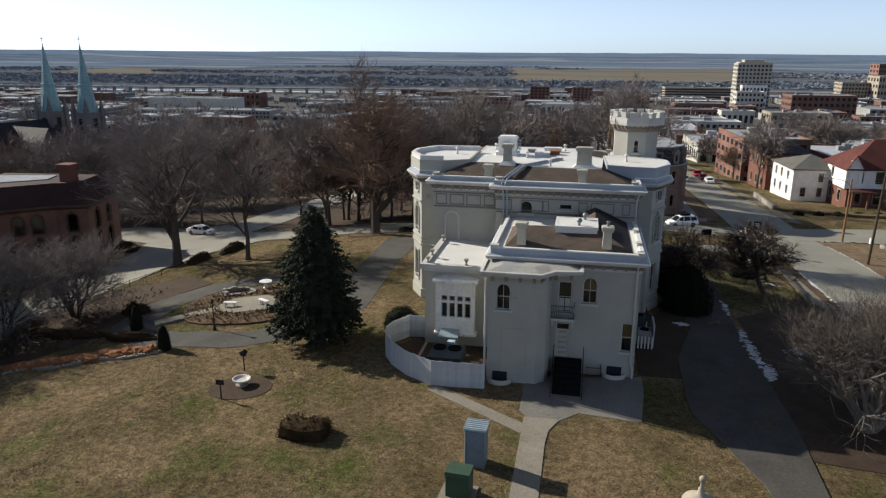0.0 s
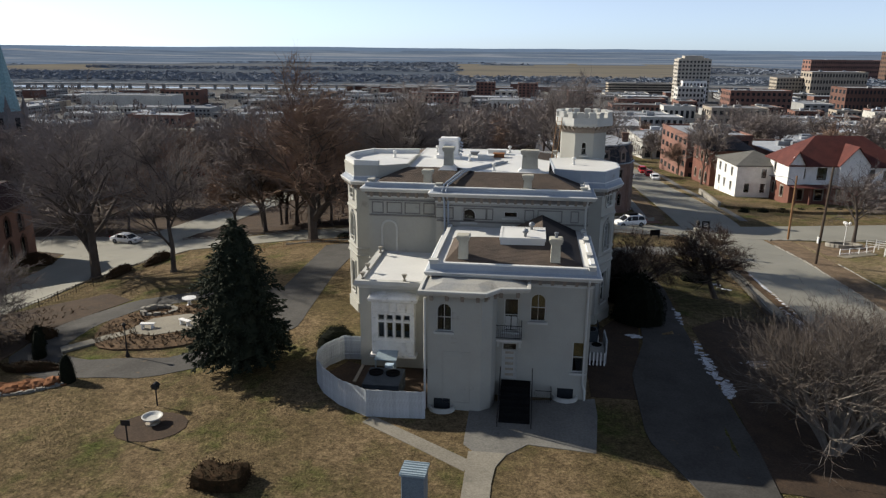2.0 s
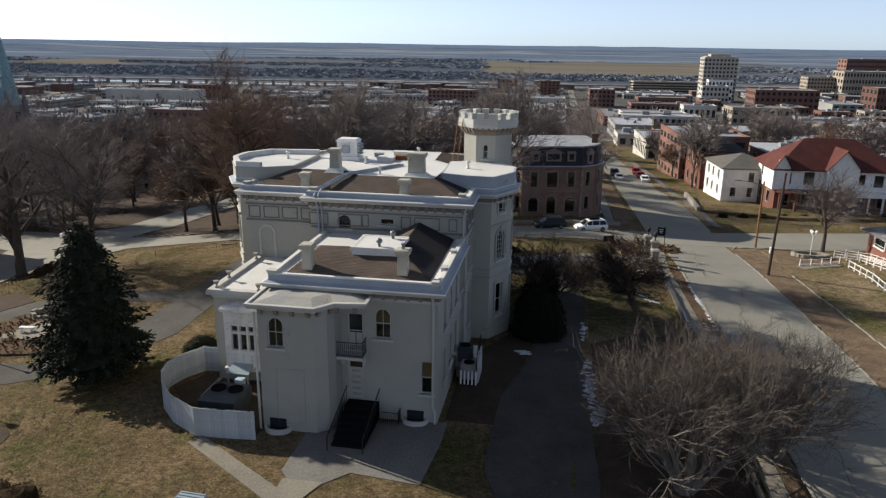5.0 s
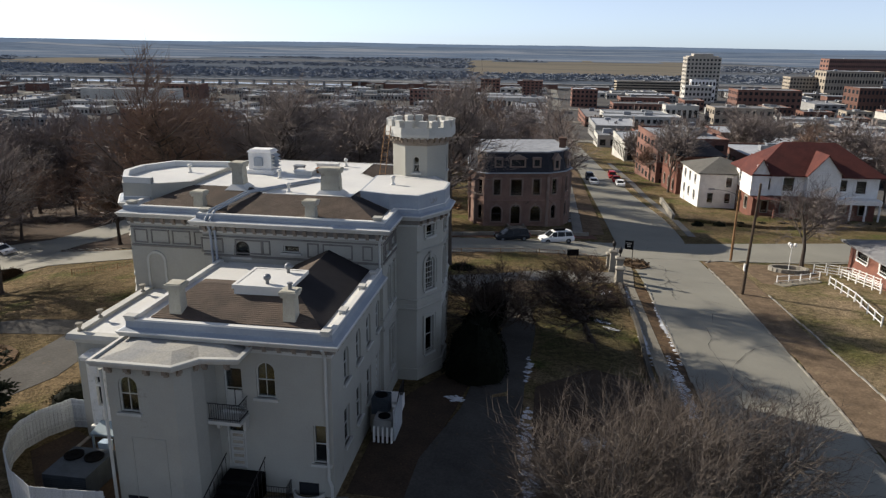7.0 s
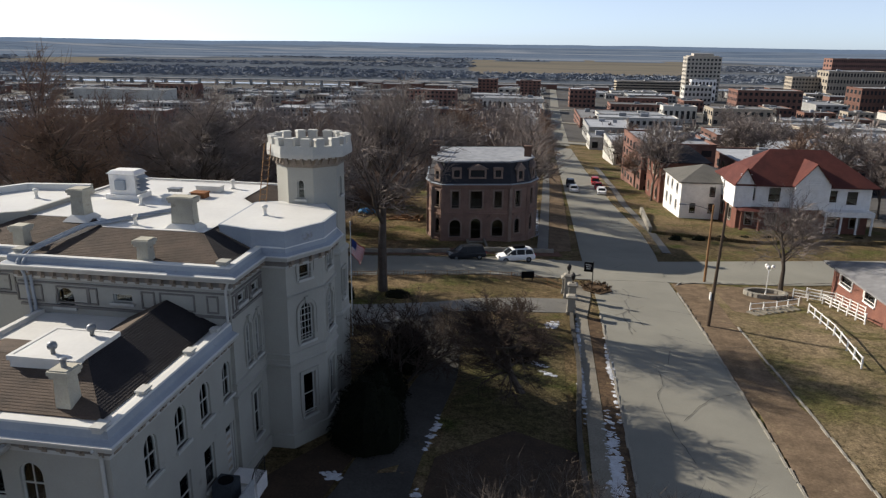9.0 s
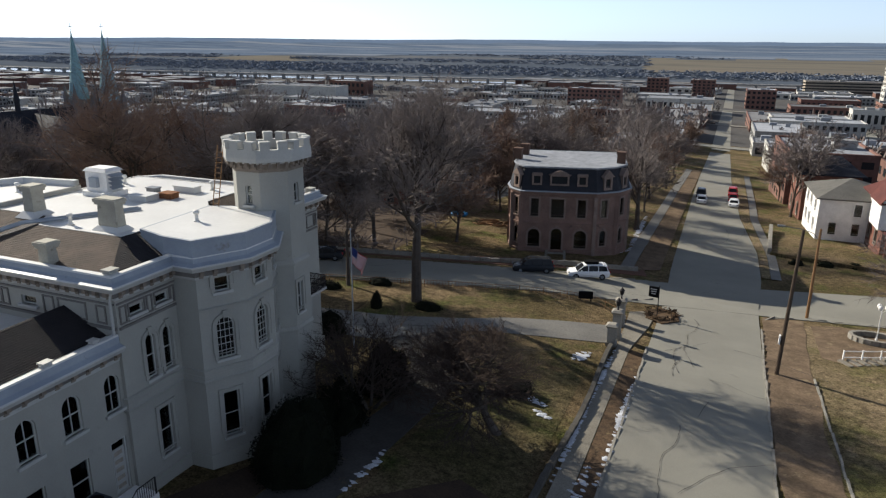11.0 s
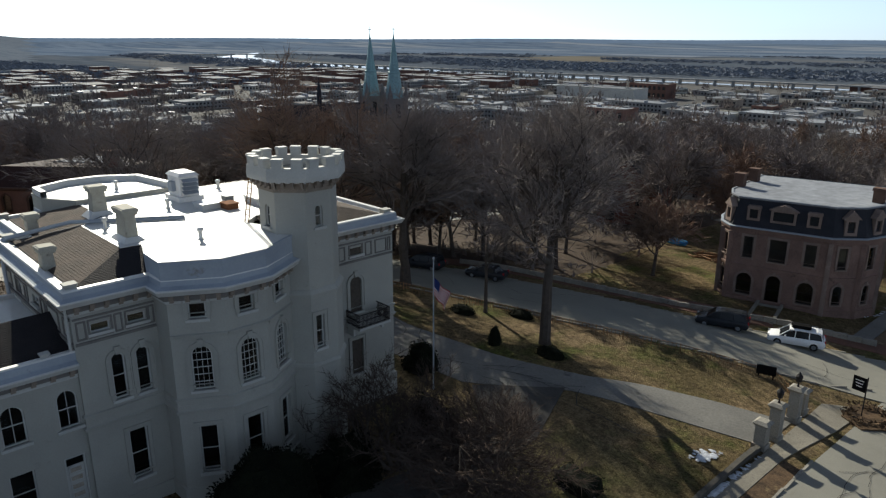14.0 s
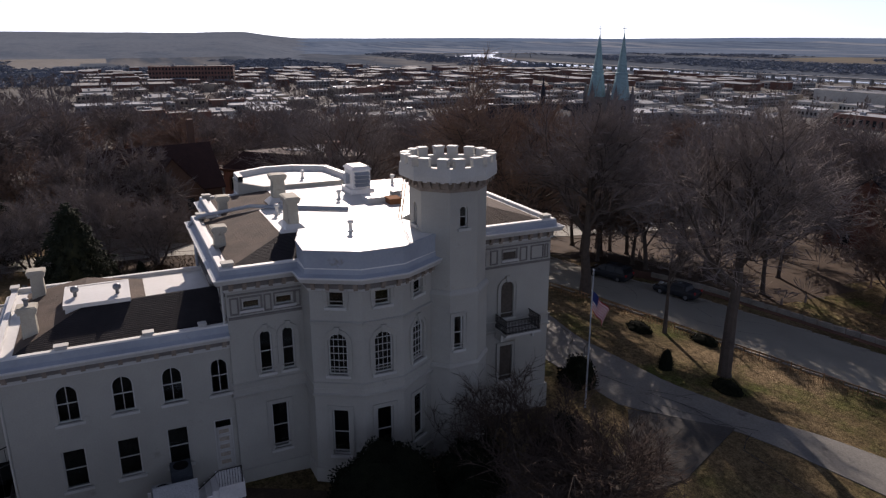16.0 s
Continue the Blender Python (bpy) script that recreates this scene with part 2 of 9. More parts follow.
M["far_twig"] = mat("far_bare_twig", (0.19, 0.16, 0.148), (0.14, 0.12, 0.113), 0.05, 0.95, spec=0.05, coord="World")
# own dark colour of the garden paths; on the east drive it paints shade
M["path_old"] = mat("path_asphalt_and_drive_shade", (0.072, 0.068, 0.062), (0.046, 0.043, 0.039), 0.4, 1.0, 0.3, fine=7, coord="World", spots=((0.115, 0.088, 0.058), 0.8, 0.28), spec=0.3)
M["bracket_stone"] = mat("brown_bracket_paint", (0.27, 0.225, 0.18), (0.2, 0.165, 0.135), 1.5, 0.8)
M["brick_paving"] = mat("red_brick_paving", (0.16, 0.085, 0.06), (0.11, 0.065, 0.05), 0.7, 0.9, 0.3, fine=8, coord="World")
M["tar"] = mat("tar_seam", (0.045, 0.044, 0.043), None, 2, 0.7)
M["old_tile"] = mat("dark_red_tile", (0.055, 0.03, 0.026), (0.04, 0.024, 0.022), 0.8, 0.85, 0.4, fine=10)
M["verge_brown"] = mat("bare_brown_verge", (0.185, 0.135, 0.092), (0.105, 0.078, 0.054), 0.7, 0.95, 0.5, fine=6, coord="World", spots=((0.23, 0.18, 0.115), 0.9, 0.38), spec=0.03)
M["old_brick"] = mat("weathered_pink_brick", (0.235, 0.135, 0.1), (0.17, 0.1, 0.078), 0.5, 0.9, 0.4, fine=9, spots=((0.11, 0.07, 0.057), 0.7, 0.25))
M["twig_dark"] = mat("dark_crab_twig", (0.075, 0.055, 0.045), (0.05, 0.038, 0.032), 0.6, 0.95, spec=0.05)
M["unit_metal"] = mat("dark_unit_metal", (0.055, 0.066, 0.078), (0.04, 0.048, 0.057), 1.5, 0.6, spec=0.1)
M["town_brick"] = mat("old_town_brick", (0.19, 0.102, 0.08), (0.135, 0.078, 0.064), 0.1, 0.9, fine=1.5, vary=0.3)
M["tower_wall"] = mat("pale_tower_masonry", (0.40, 0.37, 0.32), (0.33, 0.305, 0.265), 0.1, 0.85, fine=1.5)
M["dry_grass"] = mat("dry_grass_blades", (0.20, 0.155, 0.085), (0.125, 0.108, 0.05), 0.5, 0.95, fine=3, coord="World", spec=0.05)


# ground materials, in world metres
def lawn_mat(name, straw, olive, green):
    """Dormant turf: straw and olive patches, green drifts, tufts and blades at three scales."""
    m = bpy.data.materials.new(name)
    m.use_nodes = True
    N, L = m.node_tree.nodes, m.node_tree.links
    b = next(n for n in N if n.type == "BSDF_PRINCIPLED")
    b.inputs["Roughness"].default_value = 0.95
    b.inputs["Specular IOR Level"].default_value = 0.05
    src = N.new("ShaderNodeNewGeometry").outputs["Position"]

    def fac(scale, lo, hi, detail=5, rough=0.65, a=0.0, z=1.0):
        n = N.new("ShaderNodeTexNoise")
        n.inputs["Scale"].default_value, n.inputs["Detail"].default_value, n.inputs["Roughness"].default_value = scale, detail, rough
        L.new(src, n.inputs["Vector"])
        r = N.new("ShaderNodeMapRange")
        for i, v in ((1, lo), (2, hi), (3, a), (4, z)):
            r.inputs[i].default_value = v
        L.new(n.outputs[0], r.inputs[0])
        return r.outputs[0]

    def mixed(f, a, c, blend="MIX"):
        x = N.new("ShaderNodeMix")
        x.data_type, x.blend_type = "RGBA", blend
        for slot, v in ((0, f), (6, a), (7, c)):
            if isinstance(v, tuple):
                x.inputs[slot].default_value = (*v, 1)
            elif isinstance(v, float):
                x.inputs[slot].default_value = v
            else:
                L.new(v, x.inputs[slot])
        return x.outputs[2]
    col = mixed(fac(0.11, 0.40, 0.60), straw, olive)
    col = mixed(fac(0.17, 0.505, 0.67, 6), col, green)
    col = mixed(fac(0.9, 0.55, 0.75, 6), col, tuple(c * 0.55 for c in straw))
    tuft, blade = fac(2.0, 0.3, 0.7, 6, 0.75, 0.38, 1.62), fac(7.0, 0.3, 0.7, 5, 0.75, 0.35, 1.65)
    col = mixed(1.0, col, tuft, "MULTIPLY")
    col = mixed(1.0, col, blade, "MULTIPLY")
    L.new(col, b.inputs["Base Color"])
    bp = N.new("ShaderNodeBump")
    bp.inputs["Strength"].default_value, bp.inputs["Distance"].default_value = 0.9, 0.09
    L.new(blade, bp.inputs["Height"])
    L.new(bp.outputs[0], b.inputs["Normal"])
    return m


def plain_mat(name, stops, across, along, fine):
    """Far bottomland in long level bands."""
    m = bpy.data.materials.new(name)
    m.use_nodes = True
    N, L = m.node_tree.nodes, m.node_tree.links
    b = next(n for n in N if n.type == "BSDF_PRINCIPLED")
    b.inputs["Roughness"].default_value, b.inputs["Specular IOR Level"].default_value = 1.0, 0.0
    mp = N.new("ShaderNodeMapping")
    mp.inputs["Scale"].default_value = (across, along, 0.0)
    mp.inputs["Rotation"].default_value = (0, 0, 0.12)
    L.new(N.new("ShaderNodeNewGeometry").outputs["Position"], mp.inputs["Vector"])
    n1, n2 = N.new("ShaderNodeTexNoise"), N.new("ShaderNodeTexNoise")
    n1.inputs["Scale"].default_value, n1.inputs["Detail"].default_value, n1.inputs["Roughness"].default_value = 1.0, 5, 0.6
    n2.inputs["Scale"].default_value, n2.inputs["Detail"].default_value = fine, 4
    L.new(mp.outputs[0], n1.inputs["Vector"])
    L.new(mp.outputs[0], n2.inputs["Vector"])
    cr = N.new("ShaderNodeValToRGB")
    cr.color_ramp.elements[0].position, cr.color_ramp.elements[0].color = 0.34, (*stops[0], 1)
    cr.color_ramp.elements[1].position, cr.color_ramp.elements[1].color = 0.68, (*stops[-1], 1)
    for i, c in enumerate(stops[1:-1]):
        e = cr.color_ramp.elements.new(0.34 + 0.34 * (i + 1) / (len(stops) - 1))
        e.color = (*c, 1)
    L.new(n1.outputs[0], cr.inputs[0])
    g = N.new("ShaderNodeMix")
    g.data_type, g.blend_type = "RGBA", "OVERLAY"
    g.inputs[0].default_value = 0.3
    L.new(cr.outputs[0], g.inputs[6])
    L.new(n2.outputs[0], g.inputs[7])
    L.new(g.outputs[2], b.inputs["Base Color"])
    return m


M["lawn_tan"] = lawn_mat("straw_lawn", (0.27, 0.205, 0.13), (0.175, 0.138, 0.078), (0.125, 0.118, 0.045))
# own olive-green turf, taken darker to hold the mansion's shadow on it
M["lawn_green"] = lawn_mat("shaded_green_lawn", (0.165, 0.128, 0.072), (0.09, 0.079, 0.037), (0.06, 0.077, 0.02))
M["lawn"] = lawn_mat("winter_lawn", (0.195, 0.142, 0.082), (0.108, 0.084, 0.042), (0.078, 0.092, 0.025))
M["town"] = mat("town_ground", (0.1, 0.096, 0.092), (0.07, 0.068, 0.067), 0.03, 0.95, 0.2, fine=0.6, coord="World", spots=((0.12, 0.112, 0.105), 0.02, 0.25), spec=0.1)
# distance haze is mixed into these colours as a blue tint, field aside
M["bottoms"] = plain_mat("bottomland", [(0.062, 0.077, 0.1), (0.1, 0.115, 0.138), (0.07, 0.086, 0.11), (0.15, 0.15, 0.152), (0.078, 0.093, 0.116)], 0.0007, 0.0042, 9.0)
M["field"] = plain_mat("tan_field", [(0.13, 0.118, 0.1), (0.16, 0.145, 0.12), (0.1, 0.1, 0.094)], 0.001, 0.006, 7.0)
M["hill"] = plain_mat("far_hazed_hill", [(0.1, 0.145, 0.215), (0.125, 0.17, 0.245), (0.11, 0.155, 0.23)], 0.002, 0.008, 9.0)
M["far_plain"] = plain_mat("far_hazed_plain", [(0.07, 0.1, 0.15), (0.14, 0.175, 0.23), (0.08, 0.112, 0.165), (0.21, 0.235, 0.27), (0.085, 0.118, 0.17)], 0.0005, 0.0027, 12.0)
M["bluff"] = plain_mat("hazed_wooded_bluff", [(0.1, 0.122, 0.155), (0.128, 0.148, 0.178), (0.095, 0.117, 0.15)], 0.006, 0.006, 12.0)
M["far_wood"] = plain_mat("far_hazed_wood", [(0.12, 0.14, 0.175), (0.17, 0.19, 0.225), (0.135, 0.158, 0.195)], 0.002, 0.006, 12.0)

from mathutils.bvhtree import BVHTree

# ---- mesh helpers ----
def box(bm, x0, x1, y0, y1, z0, z1):
    v = [bm.verts.new((x, y, z)) for z in (z0, z1) for x, y in ((x0, y0), (x1, y0), (x1, y1), (x0, y1))]
    for f in ((3, 2, 1, 0), (4, 5, 6, 7), (0, 1, 5, 4), (1, 2, 6, 5), (2, 3, 7, 6), (3, 0, 4, 7)):
        bm.faces.new([v[i] for i in f])
    return v


def obox(bm, c, ux, lx, ly, z0, z1):
    """Box about the point c with its x axis along the unit vector ux, in the plan."""
    u = Vector((ux[0], ux[1], 0)).normalized()
    w = Vector((-u.y, u.x, 0))
    c = Vector((c[0], c[1], 0))
    v = [bm.verts.new(c + u * a * lx / 2 + w * b * ly / 2 + Vector((0, 0, z))) for z in (z0, z1) for a, b in ((-1, -1), (1, -1), (1, 1), (-1, 1))]
    for f in ((3, 2, 1, 0), (4, 5, 6, 7), (0, 1, 5, 4), (1, 2, 6, 5), (2, 3, 7, 6), (3, 0, 4, 7)):
        bm.faces.new([v[i] for i in f])


def prism(bm, pts, z0, z1, top=None):
    """Upright prism over a plan that runs counter-clockwise; top: other points for the upper ring."""
    lo = [bm.verts.new((x, y, z0)) for x, y in pts]
    hi = [bm.verts.new((x, y, z1)) for x, y in (top or pts)]
    n = len(pts)
    for i in range(n):
        bm.faces.new((lo[i], lo[(i + 1) % n], hi[(i + 1) % n], hi[i]))
    bm.faces.new(list(reversed(lo)))
    bm.faces.new(hi)


def tube(bm, p, q, r0, r1, n=6, caps=True):
    p, q = Vector(p), Vector(q)
    d = (q - p).normalized()
    a = d.orthogonal().normalized()
    b = d.cross(a)
    ring = [[bm.verts.new(c + (a * math.cos(2 * math.pi * i / n) + b * math.sin(2 * math.pi * i / n)) * r) for i in range(n)] for c, r in ((p, r0), (q, r1))]
    for i in range(n):
        bm.faces.new((ring[0][i], ring[0][(i + 1) % n], ring[1][(i + 1) % n], ring[1][i]))
    if caps:
        bm.faces.new(list(reversed(ring[0])))
        bm.faces.new(ring[1])


def pipe(bm, pts, r, n=6):
    for p, q in zip(pts, pts[1:]):
        tube(bm, p, q, r, r, n)


def lathe(bm, profile, n=16, at=(0, 0, 0)):
    """Turned shape from a list of (radius, height)."""
    c = Vector(at)
    rings = [[bm.verts.new(c + Vector((r * math.cos(2 * math.pi * i / n), r * math.sin(2 * math.pi * i / n), z))) for i in range(n)] for r, z in profile]
    for a, b in zip(rings, rings[1:]):
        for i in range(n):
            bm.faces.new((a[i], a[(i + 1) % n], b[(i + 1) % n], b[i]))
    bm.faces.new(list(reversed(rings[0])))
    bm.faces.new(rings[-1])


def mesh_of(name, bm, mats, smooth=False):
    me = bpy.data.meshes.new(name)
    if smooth:
        for f in bm.faces:
            f.smooth = True
    bm.to_mesh(me)
    bm.free()
    for m in mats if isinstance(mats, (list, tuple)) else [mats]:
        me.materials.append(m)
    return me


def part(name, bm, material, parent=None, label="", smooth=False):
    ob = new(name, mesh_of(name, bm, material, smooth))
    ob.parent = parent
    return tagged(ob, label) if label else ob


def thing(name, label, category, at=(0, 0, 0), turn=0.0, group="", kind=""):
    ob = new(name)
    ob.matrix_basis = pose(*at, 0, 0, turn)
    return tagged(ob, label, category, group, kind)


def B():
    return bmesh.new()


# ---- ground ----
YA, ZA = [-2000, 12, 44, 60, 66, 80, 140, 300, 600, 1200], [0, 0, -1.7, -3.3, -4.3, -4.8, -8.5, -22, -31, -36]
XE, ZE = [8, 20, 30, 60], [0, -0.9, -1.3, -1.6]
XW, ZW = [-600, -300, -150, -80, -55, -45, -33, -20], [-36, -25, -12, -5, -3.5, -2.2, -0.8, 0]


def height(x, y):
    z = max(-36.0, float(np.interp(y, YA, ZA) + np.interp(x, XE, ZE) + np.interp(x, XW, ZW)))
    r = math.hypot(x, y)
    if r > 1500:
        az = math.atan2(x, y)
        rise = 37 + 7 * noise.noise((az * 5, 3.0, 0.0)) + 3 * noise.noise((az * 23, 1.0, 0.0))
        z = max(z, -36 + rise * min(1.0, max(0.0, (r - 3700) / 900)))
        bluff = min(1.0, max(0.0, (-1.33 - az) / 0.06)) * (38 + 7 * noise.noise((az * 9, 7.0, 0.0)))
        z += bluff * min(1.0, max(0.0, (r - 1750) / 600))
    return z


def ns_s(x):
    return 51.5 + 0.34 * x


def ns_n(x):
    return 62.5 + 0.36 * x


def axis_steps():
    near = [i * 2.0 for i in range(-60, 61)]
    far, s, v = [], 3.0, 120.0
    while v < 4900:
        v += s
        s = min(s * 1.09, 160)
        far.append(v)
    return [-v for v in reversed(far)] + near + far


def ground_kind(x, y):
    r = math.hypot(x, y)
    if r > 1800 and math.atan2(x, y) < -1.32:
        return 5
    # farther ground takes colours with haze already in them
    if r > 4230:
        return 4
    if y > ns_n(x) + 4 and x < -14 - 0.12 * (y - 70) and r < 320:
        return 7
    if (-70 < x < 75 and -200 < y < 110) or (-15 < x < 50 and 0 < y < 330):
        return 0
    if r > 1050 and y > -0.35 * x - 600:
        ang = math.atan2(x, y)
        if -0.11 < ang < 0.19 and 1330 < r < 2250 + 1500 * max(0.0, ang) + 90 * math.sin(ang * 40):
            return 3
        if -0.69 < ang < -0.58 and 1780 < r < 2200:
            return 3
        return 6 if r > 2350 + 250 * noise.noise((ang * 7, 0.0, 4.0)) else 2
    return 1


g_axis = axis_steps()
gx = [v + 0.0 for v in g_axis]
gn = len(gx)
g_verts = [(x, y, height(x, y)) for y in gx for x in gx]
g_faces = [(j * gn + i, j * gn + i + 1, (j + 1) * gn + i + 1, (j + 1) * gn + i) for j in range(gn - 1) for i in range(gn - 1)]
g_me = bpy.data.meshes.new("ground")
g_me.from_pydata(g_verts, [], g_faces)
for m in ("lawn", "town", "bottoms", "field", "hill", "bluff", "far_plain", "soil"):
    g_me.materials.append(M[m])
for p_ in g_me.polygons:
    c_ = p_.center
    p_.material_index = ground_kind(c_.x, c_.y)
    p_.use_smooth = True
ground = tagged(new("ground", g_me), "dormant brown and green winter lawn running down to the town", "ground", kind="structure")


PAVED = []


def drape(name, mats, left, right, lift, label, category, step=2.0, skirt=0.25, kind="structure", wobble=0.0):
    """A strip between two edge lines of the plan, laid over the ground, with a skirt at its sides."""
    def samples(line):
        out = []
        for (x0, y0), (x1, y1) in zip(line, line[1:]):
            out.append(math.hypot(x1 - x0, y1 - y0))
        return out
    n = max(2, int(max(sum(samples(left)), sum(samples(right))) / step))

    def at(line, f):
        lens = samples(line)
        d = f * sum(lens)
        for (a, b), ln in zip(zip(line, line[1:]), lens):
            if d <= ln or b == line[-1]:
                k = min(1.0, d / ln)
                return a[0] + (b[0] - a[0]) * k, a[1] + (b[1] - a[1]) * k
            d -= ln
    bm = B()
    rows = []
    cross = max(1, int(math.dist(left[0], right[0]) / 1.3))
    for i in range(n + 1):
        l, r = at(left, i / n), at(right, i / n)
        if wobble:
            wv = wobble * noise.noise((i * 0.31, l[0] * 0.1, l[1] * 0.1))
            l = (l[0] + wv, l[1] + wv * 0.5)
            wv = wobble * noise.noise((i * 0.37, r[0] * 0.1 + 9, r[1] * 0.1))
            r = (r[0] + wv, r[1] + wv * 0.5)
        row = []
        for k in range(cross + 1):
            x, y = l[0] + (r[0] - l[0]) * k / cross, l[1] + (r[1] - l[1]) * k / cross
            row.append(bm.verts.new((x, y, height(x, y) + lift)))
        row.insert(0, bm.verts.new(row[0].co - Vector((0, 0, skirt))))
        row.append(bm.verts.new(row[-1].co - Vector((0, 0, skirt))))
        rows.append(row)
    for a, b in zip(rows, rows[1:]):
        for k in range(len(a) - 1):
            bm.faces.new((a[k], a[k + 1], b[k + 1], b[k]))
    bmesh.ops.recalc_face_normals(bm, faces=bm.faces)
    ob = part(name, bm, mats)
    PAVED.append(ob)
    return tagged(ob, label, category, kind=kind)


road_e = drape("road_1", M["asphalt"], [(20.3, -160), (20.4, 20), (20.2, 45), (20.0, 60), (19.3, 75), (17.0, 180), (13.6, 420), (8, 900)],
               [(29.3, -160), (29.3, 20), (29.0, 45), (29.0, 62), (29.6, 76), (29.4, 92), (27.0, 120), (24.8, 180), (20.8, 420), (15, 900)], 0.06, "worn pale grey asphalt street running downhill", "street", 4.0)
road_n = drape("road_2", M["asphalt"], [(-150, 68), (-79, 60), (-62, 56), (-44, 50), (-28, ns_n(-28)), (19.5, ns_n(19.5)), (29, ns_n(29)), (140, 104)],
               [(-150, 52), (-72, 46), (-60, 41), (-45, 42.5), (-34, 43.5), (-26, 44), (19.5, ns_s(19.5)), (29, ns_s(29)), (140, 94)], 0.075, "grey asphalt cross street below the lawn", "street", 3.0)
road_w = drape("road_3", M["asphalt"], [(-69, -160), (-62.8, -10), (-62, 14), (-61.6, 20), (-62.2, 30), (-63.2, 36), (-66, 44)], [(-61, -160), (-56.2, -10), (-55.4, 9), (-53.8, 16), (-53.0, 22), (-52.9, 29), (-51, 36), (-47.5, 42)], 0.065, "asphalt street below the west garden", "street", 3.0)


road_nw = drape("road_4", M["asphalt"], [(-67, 50), (-64.5, 66), (-60.5, 92), (-56, 130)], [(-54, 50), (-55.5, 66), (-52, 92), (-48, 130)], 0.09, "grey asphalt street running down through the trees", "street", 3.0)


def kerb(pts, label="weathered stone kerb along the street"):
    bm = B()
    rnd = random.Random(5)
    for (x0, y0), (x1, y1) in zip(pts, pts[1:]):
        ln = math.hypot(x1 - x0, y1 - y0)
        n = max(1, int(ln / 1.5))
        ux = ((x1 - x0) / ln, (y1 - y0) / ln)
        for i in range(n):
            if rnd.random() < 0.08:
                continue
            k = (i + 0.5) / n
            x, y = x0 + (x1 - x0) * k + rnd.uniform(-0.05, 0.05), y0 + (y1 - y0) * k + rnd.uniform(-0.05, 0.05)
            z = height(x, y)
            obox(bm, (x, y), ux, ln / n * rnd.uniform(0.85, 0.98), 0.15, z - 0.2, z + 0.12 + rnd.uniform(-0.03, 0.03))
    return tagged(part("kerb", bm, M["stone"]), label, "kerb", kind="structure")

# ---- the mansion ----
def offset(pts, d, closed=False):
    """The plan line moved by d to its right-hand side, with mitred corners."""
    out, n = [], len(pts)
    for i in range(n):
        p = Vector(pts[i])
        dirs = []
        if closed or i > 0:
            dirs.append((p - Vector(pts[i - 1])).normalized())
        if closed or i < n - 1:
            dirs.append((Vector(pts[(i + 1) % n]) - p).normalized())
        norms = [Vector((u.y, -u.x)) for u in dirs]
        m = sum(norms, Vector((0, 0))).normalized()
        out.append(tuple(p + m * d / max(0.35, m.dot(norms[0]))))
    return out


def sweep(bm, pts, profile, closed=False):
    """A moulding: profile points (outward, z) carried along the plan line."""
    rings = []
    for d, z in profile:
        rings.append([bm.verts.new((x, y, z)) for x, y in offset(pts, d, closed)])
    n = len(pts)
    for a, b in zip(rings, rings[1:]):
        for i in range(n if closed else n - 1):
            j = (i + 1) % n
            bm.faces.new((a[i], a[j], b[j], b[i]))


def outline(w, zb, zt, arch, n=10):
    if not arch:
        return [(-w / 2, zb), (w / 2, zb), (w / 2, zt), (-w / 2, zt)]
    r = w / 2
    zs = zt - r
    arc = [(r * math.cos(math.pi * i / n), zs + r * math.sin(math.pi * i / n)) for i in range(n + 1)]
    return [(-r, zb), (r, zb)] + arc


class Face:
    """A wall face from p to q of the plan, its outside on the right."""

    def __init__(self, p, q):
        self.p, self.q = Vector(p), Vector(q)
        self.u = (self.q - self.p).normalized()
        self.n = Vector((self.u.y, -self.u.x))
        self.length = (self.q - self.p).length
        self.m0 = self.m1 = 0.0

    def mitre(self, before, after, th=0.35):
        """Slants the inner ends so that neighbouring walls meet without overlap."""
        for way, other in ((0, before), (1, after)):
            if other is None:
                continue
            v = (self.p - Vector(other)) if way == 0 else (Vector(other) - self.q)
            v.normalize()
            a, b = (v, self.u) if way == 0 else (self.u, v)
            turn = math.atan2(a.x * b.y - a.y * b.x, a.dot(b))
            m = th * math.tan(turn / 2)
            if way == 0:
                self.m0 = m
            else:
                self.m1 = m
        return self

    def at(self, s, out, z):
        v = self.p + self.u * s + self.n * out
        return Vector((v.x, v.y, z))


def solid(bm, face, poly, s0, y0, y1):
    """Extrudes the polygon (s, z) of the face from depth y0 out to y1."""
    def inner(s):
        if y0 > -0.19 or s0:
            return s0 + s
        return s + face.m0 if s < 1e-6 else s - face.m1 if s > face.length - 1e-6 else s
    a = [bm.verts.new(face.at(inner(s), y0, z)) for s, z in poly]
    b = [bm.verts.new(face.at(s0 + s, y1, z)) for s, z in poly]
    n = len(poly)
    bm.faces.new(list(reversed(a)))
    bm.faces.new(b)
    for i in range(n):
        bm.faces.new((a[i], a[(i + 1) % n], b[(i + 1) % n], b[i]))


def ring(bm, face, outer, inner, s0, y0, y1):
    n = len(outer)
    v = [[bm.verts.new(face.at(s0 + s, y, z)) for s, z in line] for line, y in ((outer, y0), (outer, y1), (inner, y1), (inner, y0))]
    for a, b in ((0, 1), (1, 2), (2, 3), (3, 0)):
        for i in range(n):
            bm.faces.new((v[a][i], v[a][(i + 1) % n], v[b][(i + 1) % n], v[b][i]))


